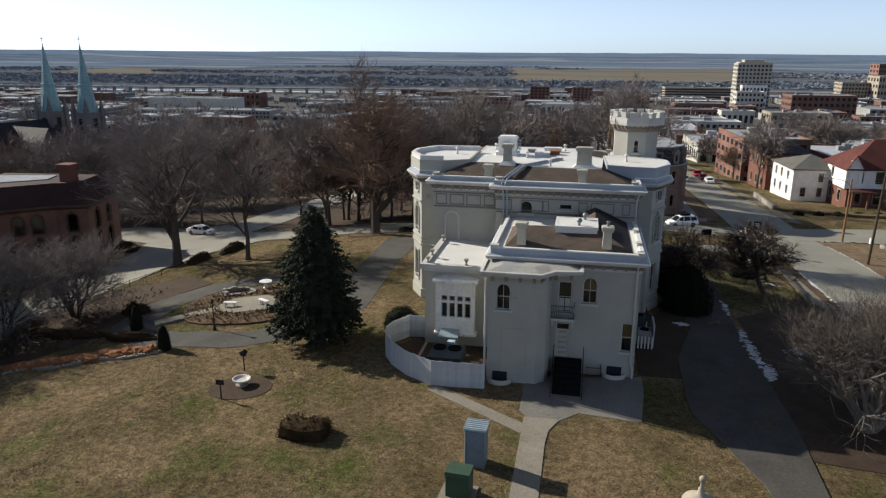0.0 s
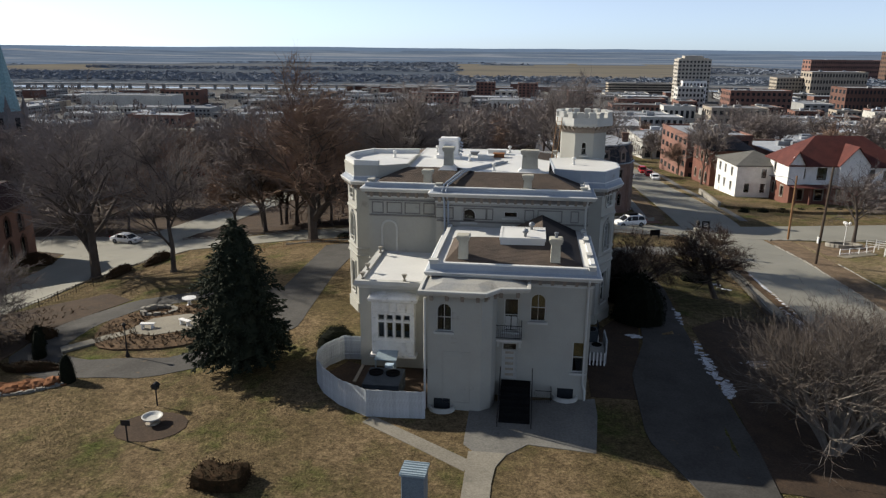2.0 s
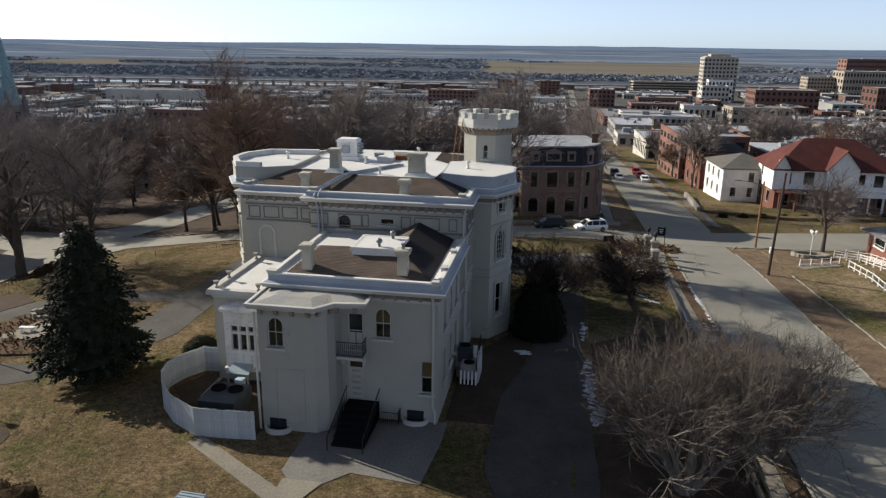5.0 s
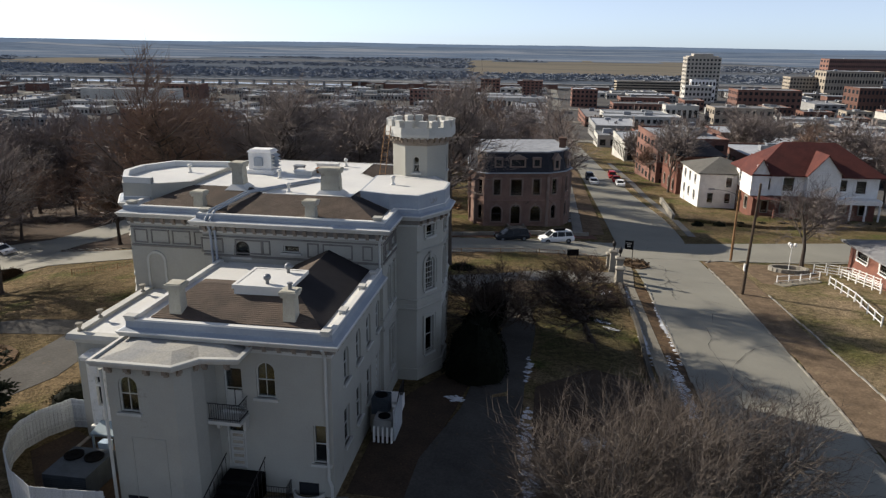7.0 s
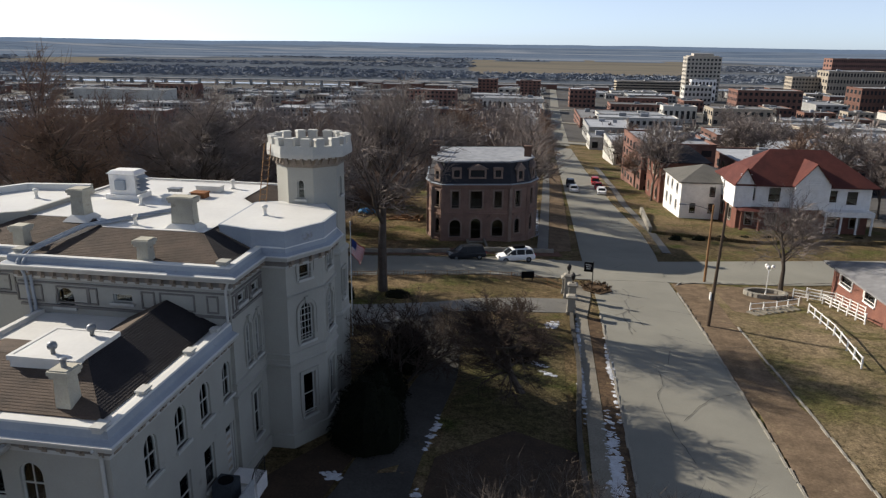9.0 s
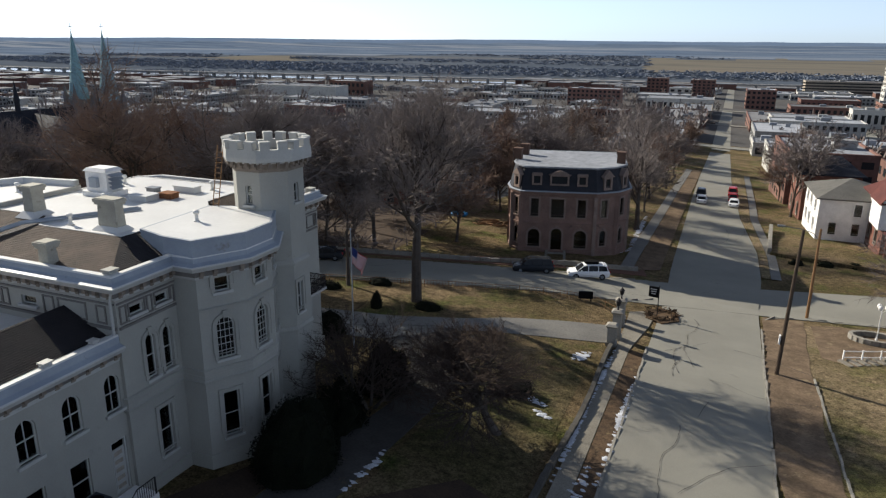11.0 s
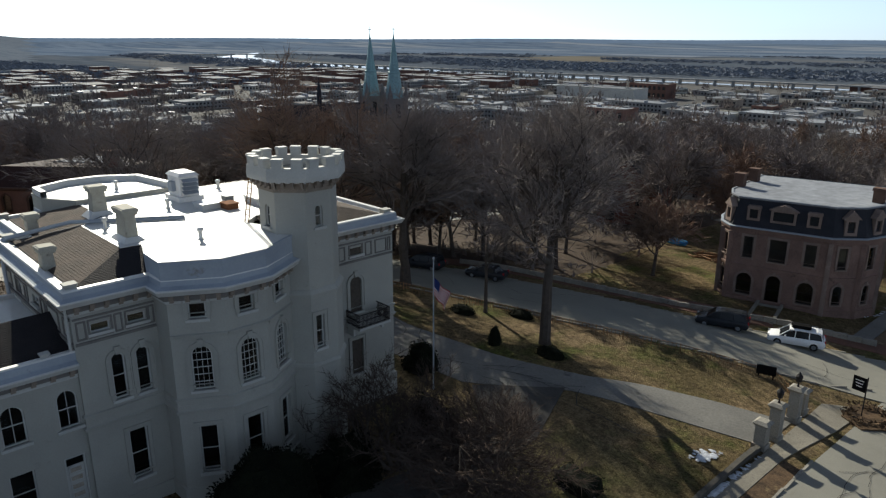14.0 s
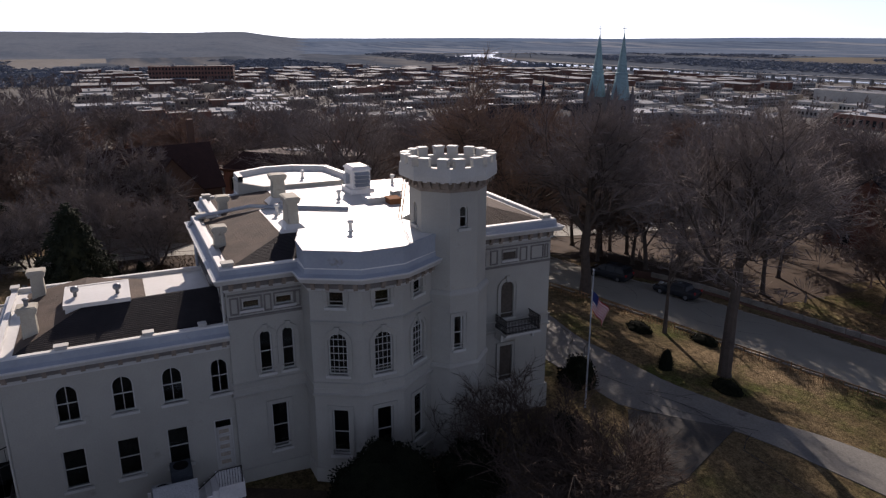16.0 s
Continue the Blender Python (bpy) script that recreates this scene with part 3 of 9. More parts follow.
def wall_band(bm, face, z0, z1, ops, th=0.35):
    """One storey of a wall with real openings. ops: (s, w, zb, zt, arch)."""
    s = 0.0
    for sc, w, zb, zt, arch in sorted(ops):
        a, b = sc - w / 2, sc + w / 2
        if a > s:
            solid(bm, face, [(s, z0), (a, z0), (a, z1), (s, z1)], 0, -th, 0)
        if zb > z0:
            solid(bm, face, [(a, z0), (b, z0), (b, zb), (a, zb)], 0, -th, 0)
        if arch:
            r = w / 2
            arc = [(sc - r * math.cos(math.pi * i / 10), zt - r + r * math.sin(math.pi * i / 10)) for i in range(11)]
            for k in range(10):
                (s_a, z_a), (s_b, z_b) = arc[k], arc[k + 1]
                solid(bm, face, [(s_a, z_a), (s_b, z_b), (s_b, z1), (s_a, z1)], 0, -th, 0)
        elif zt < z1:
            solid(bm, face, [(a, zt), (b, zt), (b, z1), (a, z1)], 0, -th, 0)
        s = b
    if s < face.length:
        solid(bm, face, [(s, z0), (face.length, z0), (face.length, z1), (s, z1)], 0, -th, 0)


def window(parent, face, s, w, zb, zt, arch, grid=(2, 2), surround=True, dark=False, blind=False, name="window", smat="paint", sill=True):
    fm = M["frame_dark"] if dark else M["trim"]
    bm = B()
    t = 0.06
    ring(bm, face, outline(w, zb, zt, arch), outline(w - 2 * t, zb + t, zt - t, arch), s, -0.2, -0.1)
    cols, rows = grid
    bar = 0.011 if cols > 3 else 0.016
    for i in range(1, cols):
        x = -w / 2 + w * i / cols
        top = zt - t if not arch else zt - w / 2 + math.sqrt(max(0, (w / 2 - t) ** 2 - x * x))
        solid(bm, face, [(x - bar, zb + t), (x + bar, zb + t), (x + bar, top), (x - bar, top)], s, -0.175, -0.125)
    for j in range(1, rows):
        z = zb + (zt - zb) * j / rows
        half = w / 2 - t
        if arch and z > zt - w / 2:
            half = math.sqrt(max(0.0001, (w / 2 - t) ** 2 - (z - zt + w / 2) ** 2))
        solid(bm, face, [(-half, z - bar * 1.3), (half, z - bar * 1.3), (half, z + bar * 1.3), (-half, z + bar * 1.3)], s, -0.17, -0.115)
    win = part(name, bm, fm, parent)
    bm = B()
    solid(bm, face, outline(w - t, zb + t / 2, zt - t / 2, arch), s, -0.155, -0.145)
    pane = part("pane", bm, M["glass"], win)
    pane.visible_shadow = False
    if blind:
        bm = B()
        solid(bm, face, [(-w / 2 + 0.05, zb + (zt - zb) * 0.42), (w / 2 - 0.05, zb + (zt - zb) * 0.42), (w / 2 - 0.05, zt - 0.05), (-w / 2 + 0.05, zt - 0.05)], s, -0.32, -0.3)
        part("roller_blind", bm, M["blind"], win, "amber roller blind")
    if sill:
        bm = B()
        solid(bm, face, [(-w / 2 - 0.14, zb - 0.13), (w / 2 + 0.14, zb - 0.13), (w / 2 + 0.14, zb), (-w / 2 - 0.14, zb)], s, -0.1, 0.14)
        part("sill", bm, M["trim" if smat == "paint" else smat], win)
    if surround:
        bm = B()
        ring(bm, face, outline(w + 0.36, zb - 0.02, zt + 0.18, arch), outline(w + 0.02, zb - 0.01, zt + 0.01, arch), s, -0.02, 0.06)
        ring(bm, face, outline(w + 0.48, zb + 0.3, zt + 0.24, arch), outline(w + 0.34, zb + 0.31, zt + 0.17, arch), s, -0.02, 0.10)
        if arch:
            solid(bm, face, [(-0.09, zt - 0.02), (0.09, zt - 0.02), (0.14, zt + 0.36), (-0.14, zt + 0.36)], s, -0.02, 0.14)
        part("surround", bm, M[smat], win)
    return win


def courses(bm, a, b, c, d, step=0.145):
    """Lapped shingle courses over the slope with lower edge a-b and upper edge d-c."""
    a, b, c, d = (Vector(v) for v in (a, b, c, d))
    up = ((d + c) - (a + b)) / 2
    nrm = (b - a).cross(up).normalized()
    if nrm.z < 0:
        nrm = -nrm
    n = max(1, int(up.length / step))
    for i in range(n):
        p0, p1 = a.lerp(d, i / n), b.lerp(c, i / n)
        q0, q1 = a.lerp(d, (i + 1) / n), b.lerp(c, (i + 1) / n)
        v = [bm.verts.new(x) for x in (p0 + nrm * 0.024, p1 + nrm * 0.024, q1 + nrm * 0.012, q0 + nrm * 0.012, p0 - nrm * 0.02, p1 - nrm * 0.02)]
        bm.faces.new(v[:4])
        bm.faces.new((v[4], v[5], v[1], v[0]))


def brackets(bm, face, z0, z1, out, gap=0.62, w=0.2, s0=0.25):
    n = max(1, int((face.length - 2 * s0) / gap))
    for i in range(n + 1):
        s = s0 + (face.length - 2 * s0) * i / n
        solid(bm, face, [(s - w / 2, z0 + 0.05), (s + w / 2, z0 + 0.05), (s + w / 2, z1), (s - w / 2, z1)], 0, -0.02, out)
        solid(bm, face, [(s - w / 2, z0 - 0.12), (s + w / 2, z0 - 0.12), (s + w / 2, z0 + 0.06), (s - w / 2, z0 + 0.06)], 0, -0.02, out * 0.45)


mansion = thing("mansion", "cream painted brick mansion with white flat roofs and a crenellated tower", "mansion")
house_wall_th = 0.35
WZ0 = -0.9

# -- rear wing --
w_s = Face((-9.8, 0), (0, 0)).mitre((-9.8, 9), (0, 9))
w_e = Face((0, 0), (0, 9.75)).mitre((-9, 0), None)
w_w = Face((-9.8, 9.75), (-9.8, 0)).mitre(None, (0, 0))
UP = (5.17, 7.0)
bm = B()
wall_band(bm, w_s, WZ0, 4.05, [(4.9, 0.95, 1.15, 3.65, False), (9.2, 0.76, 1.88, 3.92, False)])
wall_band(bm, w_s, 4.05, 7.8, [(4.93, 0.9, 4.42, 6.6, False), (6.57, 0.95, *UP, True)])
part("wing_front_wall", bm, M["paint"], mansion)
E_UP = [(2.48, 0.95, *UP, True), (4.8, 0.95, *UP, True), (6.97, 0.95, *UP, True), (9.15, 0.86, *UP, True)]
E_LO = [(2.4, 1.0, 1.72, 3.74, False), (4.72, 1.0, 1.74, 3.74, False), (6.95, 1.0, 1.76, 3.76, False)]
bm = B()
wall_band(bm, w_e, WZ0, 4.05, E_LO + [(9.1, 0.9, 0.95, 3.72, False)])
wall_band(bm, w_e, 4.05, 7.8, E_UP)
part("wing_side_wall", bm, M["paint"], mansion)
bm = B()
wall_band(bm, w_w, WZ0, 7.8, [])
part("wing_side_wall", bm, M["paint"], mansion)
for s, w, zb, zt, arch in E_UP:
    window(mansion, w_e, s, w, zb, zt, arch, (2, 2), False)
for s, w, zb, zt, arch in E_LO:
    window(mansion, w_e, s, w, zb, zt, arch, (1, 2), False)
window(mansion, w_s, 6.57, 0.95, *UP, True, (2, 2), False, blind=True)
window(mansion, w_s, 9.2, 0.76, 1.88, 3.92, False, (1, 2), False, blind=True)
bd = window(mansion, w_s, 4.93, 0.9, 4.42, 6.6, False, (1, 2), False)
for dx in (-0.2, 0.2):
    bm = B()
    solid(bm, w_s, [(dx - 0.17, 4.55), (dx + 0.17, 4.55), (dx + 0.17, 5.4), (dx - 0.17, 5.4)], 4.93, -0.14, -0.09)
    part("lower_panel", bm, M["trim"], bd, "white lower door panel")



def panel_door(face, s, w, zb, zt, name="door", label="white panelled door with a glazed transom"):
    bm = B()
    ring(bm, face, outline(w, zb, zt, False), outline(w - 0.16, zb + 0.02, zt - 0.08, False), s, -0.24, -0.06)
    solid(bm, face, [(-w / 2 + 0.08, zb), (w / 2 - 0.08, zb), (w / 2 - 0.08, zt - 0.5), (-w / 2 + 0.08, zt - 0.5)], s, -0.2, -0.15)
    for k in range(5):
        z = zb + 0.12 + k * (zt - zb - 0.6) / 5
        ring(bm, face, outline(w - 0.3, z, z + (zt - zb - 0.6) / 5 - 0.08, False), outline(w - 0.42, z + 0.06, z + (zt - zb - 0.6) / 5 - 0.14, False), s, -0.16, -0.12)
    d = part(name, bm, M["trim"], mansion, label)
    for k in range(5):
        z = zb + 0.18 + k * (zt - zb - 0.6) / 5
        bm = B()
        solid(bm, face, [(-w / 2 + 0.2, z), (w / 2 - 0.2, z), (w / 2 - 0.2, z + (zt - zb - 0.6) / 5 - 0.2), (-w / 2 + 0.2, z + (zt - zb - 0.6) / 5 - 0.2)], s, -0.16, -0.14)
        part("door_panel", bm, M["door_tan"], d, "weathered tan door panel")
    bm = B()
    solid(bm, face, [(-w / 2 + 0.08, zt - 0.48), (w / 2 - 0.08, zt - 0.48), (w / 2 - 0.08, zt - 0.08), (-w / 2 + 0.08, zt - 0.08)], s, -0.18, -0.17)
    part("transom_pane", bm, M["glass"], d)
    return d


panel_door(w_e, 9.1, 0.9, 0.95, 3.72)
panel_door(w_s, 4.9, 0.95, 1.15, 3.65)

# canted two-storey projection at the front
FB = [(-9.8, 0.0), (-9.8, -2.35), (-6.55, -2.35), (-5.95, -1.85), (-5.75, -1.1), (-5.75, 0.0)]
bm = B()
for i, (p, q) in enumerate(zip(FB, FB[1:])):
    f = Face(p, q).mitre(FB[i - 1] if i else None, FB[i + 2] if i < 4 else None)
    if i == 1:
        wall_band(bm, f, WZ0, 4.05, [])
        wall_band(bm, f, 4.05, 7.5, [(1.0, 0.92, 5.17, 6.95, True)])
        ring(bm, f, outline(1.7, 0.5, 3.9, False), outline(1.6, 0.55, 3.85, False), 1.75, -0.02, 0.03)
    else:
        wall_band(bm, f, WZ0, 7.5, [])
part("projection_wall", bm, M["paint"], mansion)
window(mansion, Face(FB[1], FB[2]), 1.0, 0.92, 5.17, 6.95, True, (2, 2), False)
FE = [(-9.8, 0.3), (-9.8, -2.35), (-6.55, -2.35), (-5.75, -1.35), (-4.25, -1.15), (-4.25, 0.1)]
bm = B()
sweep(bm, FE, [(-0.3, 7.35), (0.02, 7.35), (0.05, 7.5), (0.40, 7.55), (0.45, 7.62), (0.52, 7.76), (0.52, 7.86), (0.34, 7.88), (0.30, 7.76)])
part("projection_cornice", bm, M["trim"], mansion)
bm = B()
lo, hi = offset(FE, 0.30), offset(FE, -0.75)
a_ = [bm.verts.new((x, y, 7.77)) for x, y in lo]
b_ = [bm.verts.new((x, min(y, 0.0), 8.0)) for x, y in hi]
for i in range(len(lo) - 1):
    bm.faces.new((a_[i], a_[i + 1], b_[i + 1], b_[i]))
bm.faces.new(b_)
a2 = [bm.verts.new((x, y, 7.4)) for x, y in offset(FE, -0.05)]
bm.faces.new(list(reversed(a2)))
part("projection_roof", bm, M["projection_metal"], mansion, "weathered pale low metal roof")
bm = B()
for p, q in zip(FE[1:4], FE[2:5]):
    brackets(bm, Face(p, q), 7.26, 7.52, 0.3, 0.8, 0.2)
tagged(part("bracket_run", bm, M["bracket_stone"], mansion), kind="stuff")

# balcony over the back steps
bm = B()
box(bm, -5.85, -4.15, -1.05, 0.0, 4.12, 4.3)
for x in (-5.7, -4.35):
    solid(bm, Face((x, 0), (x + 0.14, 0)), [(0, 3.5), (0.14, 3.5), (0.14, 4.12), (0, 4.12)], 0, 0.0, 0.35)
bal = part("balcony", bm, M["trim"], mansion)
def railing(owner, legs, gap, z0, rails, r_bar, r_rail):
    """Iron balcony railing: each baluster and each rail by itself."""
    for p, q in legs:
        n = int(math.dist(p, q) / gap)
        for k in range(n):
            x, y = p[0] + (q[0] - p[0]) * k / n, p[1] + (q[1] - p[1]) * k / n
            bm = B()
            tube(bm, (x, y, z0), (x, y, rails[-1]), r_bar, r_bar, 4)
            part("baluster", bm, M["iron"], owner)
        for z in rails:
            bm = B()
            tube(bm, (*p, z), (*q, z), r_rail, r_rail, 5)
            part("rail", bm, M["iron"], owner, "black iron balcony rail")


railing(bal, (((-5.8, -0.02), (-5.8, -1.0)), ((-5.8, -1.0), (-4.2, -1.0)), ((-4.2, -1.0), (-4.2, -0.02))), 0.11, 4.3, (4.4, 5.2), 0.013, 0.025)
# dark covered steps up to the back door
steps = thing("back_steps", "black covered back steps with side rails leading up to a door", "steps")
bm = B()
for k in range(7):
    box(bm, -5.35, -3.5, -0.55 - (k + 1) * 0.5, 0.0 if k == 6 else -0.05, -0.2, 1.15 - (k) * 0.19)
part("treads", bm, M["black"], steps)
for x in (-5.42, -3.42):
    bm = B()
    pipe(bm, [(x, -0.15, 2.05), (x, -4.05, 0.85), (x, -4.05, -0.15)], 0.03)
    for k in range(9):
        y = -0.3 - k * 0.45
        tube(bm, (x, y, -0.1), (x, y, 2.0 + y * 0.3), 0.014, 0.014, 4)
    part("rail", bm, M["iron"], steps)

for cx_, cy_ in ((-1.3, 0.0), (-8.9, -2.35)):
    bm = B()
    arc_ = [(cx_ + 0.75 * math.cos(math.pi + math.pi * k / 10), cy_ + 0.6 * math.sin(math.pi + math.pi * k / 10)) for k in range(11)]
    sweep(bm, arc_, [(0.0, -0.2), (0.06, -0.2), (0.06, 0.3), (-0.04, 0.3), (-0.04, -0.2)])
    well = part("window_well", bm, M["trim"], mansion, "white curved window well")
    bm = B()
    box(bm, cx_ - 0.5, cx_ + 0.5, cy_ - 0.03, cy_ - 0.005, 0.05, 0.75)
    part("basement_pane", bm, M["dark_window"], well)
for p_, q_ in (((-3.2, -0.75), (-2.2, -0.75)), ((-2.2, -0.75), (-2.2, -0.05))):
    for k in range(9):
        x_, y_ = p_[0] + (q_[0] - p_[0]) * k / 8, p_[1] + (q_[1] - p_[1]) * k / 8
        bm = B()
        tube(bm, (x_, y_, -0.1), (x_, y_, 0.85), 0.014, 0.014, 4)
        part("area_baluster", bm, M["iron"], mansion)
    bm = B()
    tube(bm, (*p_, 0.85), (*q_, 0.85), 0.025, 0.025, 5)
    part("area_rail", bm, M["iron"], mansion)
# wing cornice, gutter and hipped roof
WC = [(-9.8, 9.75), (-9.8, 0), (0, 0), (0, 9.75)]
bm = B()
sweep(bm, WC, [(-0.2, 7.5), (0.05, 7.5), (0.05, 7.62), (0.10, 7.66), (0.10, 7.98), (0.42, 8.02), (0.46, 8.12), (0.50, 8.2)])
part("wing_cornice", bm, M["trim"], mansion)
bm = B()
sweep(bm, WC, [(0.50, 8.2), (0.52, 8.27), (0.44, 8.29)])
part("wing_eave_lip", bm, M["membrane"], mansion)
bm = B()
sweep(bm, WC, [(0.44, 8.29), (0.24, 8.36), (0.18, 8.4), (0.16, 8.72)])
part("wing_apron", bm, M["gutter"], mansion, "blue-grey metal gutter apron")
bm = B()
sweep(bm, WC, [(0.16, 8.72), (0.14, 8.8), (-0.12, 8.8), (-0.14, 8.6), (-0.75, 8.58)])
part("wing_gutter_lip", bm, M["membrane"], mansion)
for x, y, sx, sy in ((-0.1, 2.6, 0.3, 0.5), (-0.1, 6.2, 0.3, 0.4), (-0.12, -0.1, 0.34, 0.5), (-9.75, 0.0, 0.5, 0.34), (-0.1, 8.6, 0.3, 0.3)):
    bm = B()
    box(bm, x - sx / 2, x + sx / 2, y - sy / 2, y + sy / 2, 8.7, 8.93)
    box(bm, x - sx / 2 - 0.05, x + sx / 2 + 0.05, y - sy / 2 - 0.05, y + sy / 2 + 0.05, 8.9, 8.97)
    part("parapet_block", bm, M["trim"], mansion)
bm = B()
brackets(bm, Face((-5.6, 0), (0, 0)), 7.74, 7.98, 0.3, 0.72, 0.2)
brackets(bm, w_e, 7.74, 7.98, 0.3, 0.72, 0.2)
tagged(part("bracket_run", bm, M["bracket_stone"], mansion), kind="stuff")
# dark strip that paints the shade in the gaps between wing brackets
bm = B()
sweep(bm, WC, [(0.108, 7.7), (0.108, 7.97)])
part("bracket_gap_shade", bm, M["frieze_gap_shade"], mansion)
zr = 8.62
r_sw, r_se, r_ne, r_nw = (-9.15, 0.65, zr), (-0.6, 0.65, zr), (-0.6, 9.75, zr), (-9.15, 9.75, zr)
t_sw, t_se, t_ne = (-8.0, 3.6, 9.5), (-3.05, 3.6, 9.62), (-3.05, 9.75, 9.72)
bm = B()
courses(bm, r_sw, r_se, t_se, t_sw)
courses(bm, (-9.15, 6.4, 8.66), r_sw, t_sw, t_sw)
courses(bm, (-5.1, 6.4, 8.66), (-9.15, 6.4, 8.66), t_sw, (-5.1, 3.6, 9.56))
courses(bm, (-5.1, 9.75, 8.68), (-5.1, 3.6, 8.68), t_se, t_ne)
tagged(part("roof_slope", bm, M["shingle"], mansion, "brown asphalt shingles in lapped courses"), kind="stuff")
# east slope, its shade put into the shingle colour
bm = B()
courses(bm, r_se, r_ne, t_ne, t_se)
tagged(part("roof_slope", bm, M["shingle_shade_dark"], mansion), kind="stuff")
bm = B()
box(bm, -9.3, -5.0, 6.3, 9.74, 8.4, 8.64)
part("low_roof", bm, M["membrane"], mansion, "low white flat strip of the wing roof")
hatch_pts = [(-5.8, 2.75), (-2.95, 2.75), (-2.95, 5.6), (-5.8, 5.6)]
bm = B()
prism(bm, hatch_pts, 9.3, 9.78)
sweep(bm, hatch_pts, [(0.0, 9.6), (0.07, 9.6), (0.07, 9.8), (-0.1, 9.8)], True)
part("roof_deck", bm, M["membrane"], mansion, "white membrane deck on the wing roof")
for x, y in ((-4.2, 3.2), (-3.8, 5.1)):
    bm = B()
    lathe(bm, [(0.09, 9.6), (0.09, 10.0), (0.17, 10.02), (0.2, 10.12), (0.17, 10.24), (0.07, 10.3)], 12, (x, y, 0))
    part("roof_vent", bm, M["steel"], mansion, smooth=True)


def chimney(x, y, w, d, z0, z1, pots=0):
    bm = B()
    prism(bm, [(x, y), (x + w, y), (x + w, y + d), (x, y + d)], z0, z1 - 0.32, [(x + 0.05, y + 0.05), (x + w - 0.05, y + 0.05), (x + w - 0.05, y + d - 0.05), (x + 0.05, y + d - 0.05)])
    box(bm, x - 0.05, x + w + 0.05, y - 0.05, y + d + 0.05, z1 - 0.34, z1 - 0.2)
    box(bm, x - 0.1, x + w + 0.1, y - 0.1, y + d + 0.1, z1 - 0.2, z1 - 0.04)
    box(bm, x - 0.03, x + w + 0.03, y - 0.03, y + d + 0.03, z1 - 0.04, z1)
    box(bm, x - 0.03, x + w + 0.03, y - 0.03, y + d + 0.03, z0, z0 + 0.22)
    ch = part("chimney", bm, M["chimney_cream"], mansion)
    bm = B()
    prism(bm, [(x - 0.35, y - 0.35), (x + w + 0.35, y - 0.35), (x + w + 0.35, y + d + 0.35), (x - 0.35, y + d + 0.35)], z0 - 0.05, z0 + 0.28,
          [(x - 0.04, y - 0.04), (x + w + 0.04, y - 0.04), (x + w + 0.04, y + d + 0.04), (x - 0.04, y + d + 0.04)])
    if z1 > 13.5:
        part("flashing", bm, M["membrane"], ch)
    else:
        bm.free()
    if pots:
        bm = B()
        lathe(bm, [(0.1, z1), (0.1, z1 + 0.25), (0.14, z1 + 0.27), (0.14, z1 + 0.33), (0.05, z1 + 0.36)], 10, (x + w / 2, y + d / 2, 0))
        part("chimney_pot", bm, M["steel"], ch)
    return ch


chimney(-8.36, 0.95, 0.64, 0.68, 8.4, 10.28)
chimney(-2.61, 0.95, 0.64, 0.68, 8.4, 10.28, 1)
chimney(-10.97, 14.4, 0.78, 0.82, 12.15, 13.88)
chimney(-4.75, 13.75, 1.28, 0.62, 12.15, 13.88)
chimney(-12.13, 11.25, 0.66, 0.62, 11.3, 12.56)
chimney(-4.53, 9.95, 0.66, 0.6, 11.3, 12.6)

# -- main block --
MZ1, MZ2, MZ3 = 5.0, 8.95, 10.5
MAIN = [(-16.3, 10.9), (-10.9, 10.9), (-10.9, 9.75), (0.2, 9.75), (0.2, 13.4), (1.55, 13.43), (2.81, 15.65), (2.81, 17.75), (1.55, 19.85),
        (0.2, 19.85), (-1.44, 21.4), (-1.44, 29.1), (-15.0, 29.1), (-16.3, 27.8), (-16.3, 19.95), (-17.9, 19.9), (-19.15, 17.75), (-19.15, 15.65), (-17.9, 13.43), (-16.3, 13.4)]
BAY_LO, BAY_UP, BAY_SQ = (0.85, 1.5, 4.06, False), (0.95, 5.99, 8.22, True), (0.78, 9.6, 10.36, False)
OPS = {i: ([], [], []) for i in range(len(MAIN))}
bays = (5, 6, 7, 15, 16, 17)
for i in bays:
    L_ = math.dist(MAIN[i], MAIN[i + 1])
    OPS[i] = ([(L_ / 2, *BAY_LO)], [(L_ / 2, *BAY_UP)], [(L_ / 2, *BAY_SQ)])
OPS[3] = ([(2.18, 0.85, 1.5, 4.09, False)], [(1.7, 0.62, 5.9, 8.17, True), (2.82, 0.62, 5.9, 8.17, True)], [(1.16, 0.85, 9.42, 9.86, False), (2.76, 0.85, 9.42, 9.86, False)])
OPS[10] = ([(4.75, 0.85, 1.6, 3.9, False)], [(4.75, 0.85, 5.75, 8.05, True)], [(4.85, 0.85, 9.42, 9.86, False)])
OPS[2] = ([], [], [(2.45, 1.0, 9.0, 10.0, True), (5.55, 1.0, 9.42, 9.86, False)])
for i in range(len(MAIN)):
    f = Face(MAIN[i], MAIN[(i + 1) % len(MAIN)]).mitre(MAIN[i - 1], MAIN[(i + 2) % len(MAIN)])
    bm = B()
    top = 10.95
    for (z0, z1), ops in zip(((WZ0, MZ1), (MZ1, MZ2), (MZ2, top)), OPS[i]):
        wall_band(bm, f, z0, z1, ops)
    part("main_wall", bm, M["paint"], mansion)
    for k, ops in enumerate(OPS[i]):
        for s, w, zb, zt, arch in ops:
            grid = {0: (1, 2), 1: (4, 6) if i in bays else (1, 2), 2: (1, 1)}[k]
            window(mansion, f, s, w, zb, zt, arch, grid, k < 2 or i in bays, dark=False)
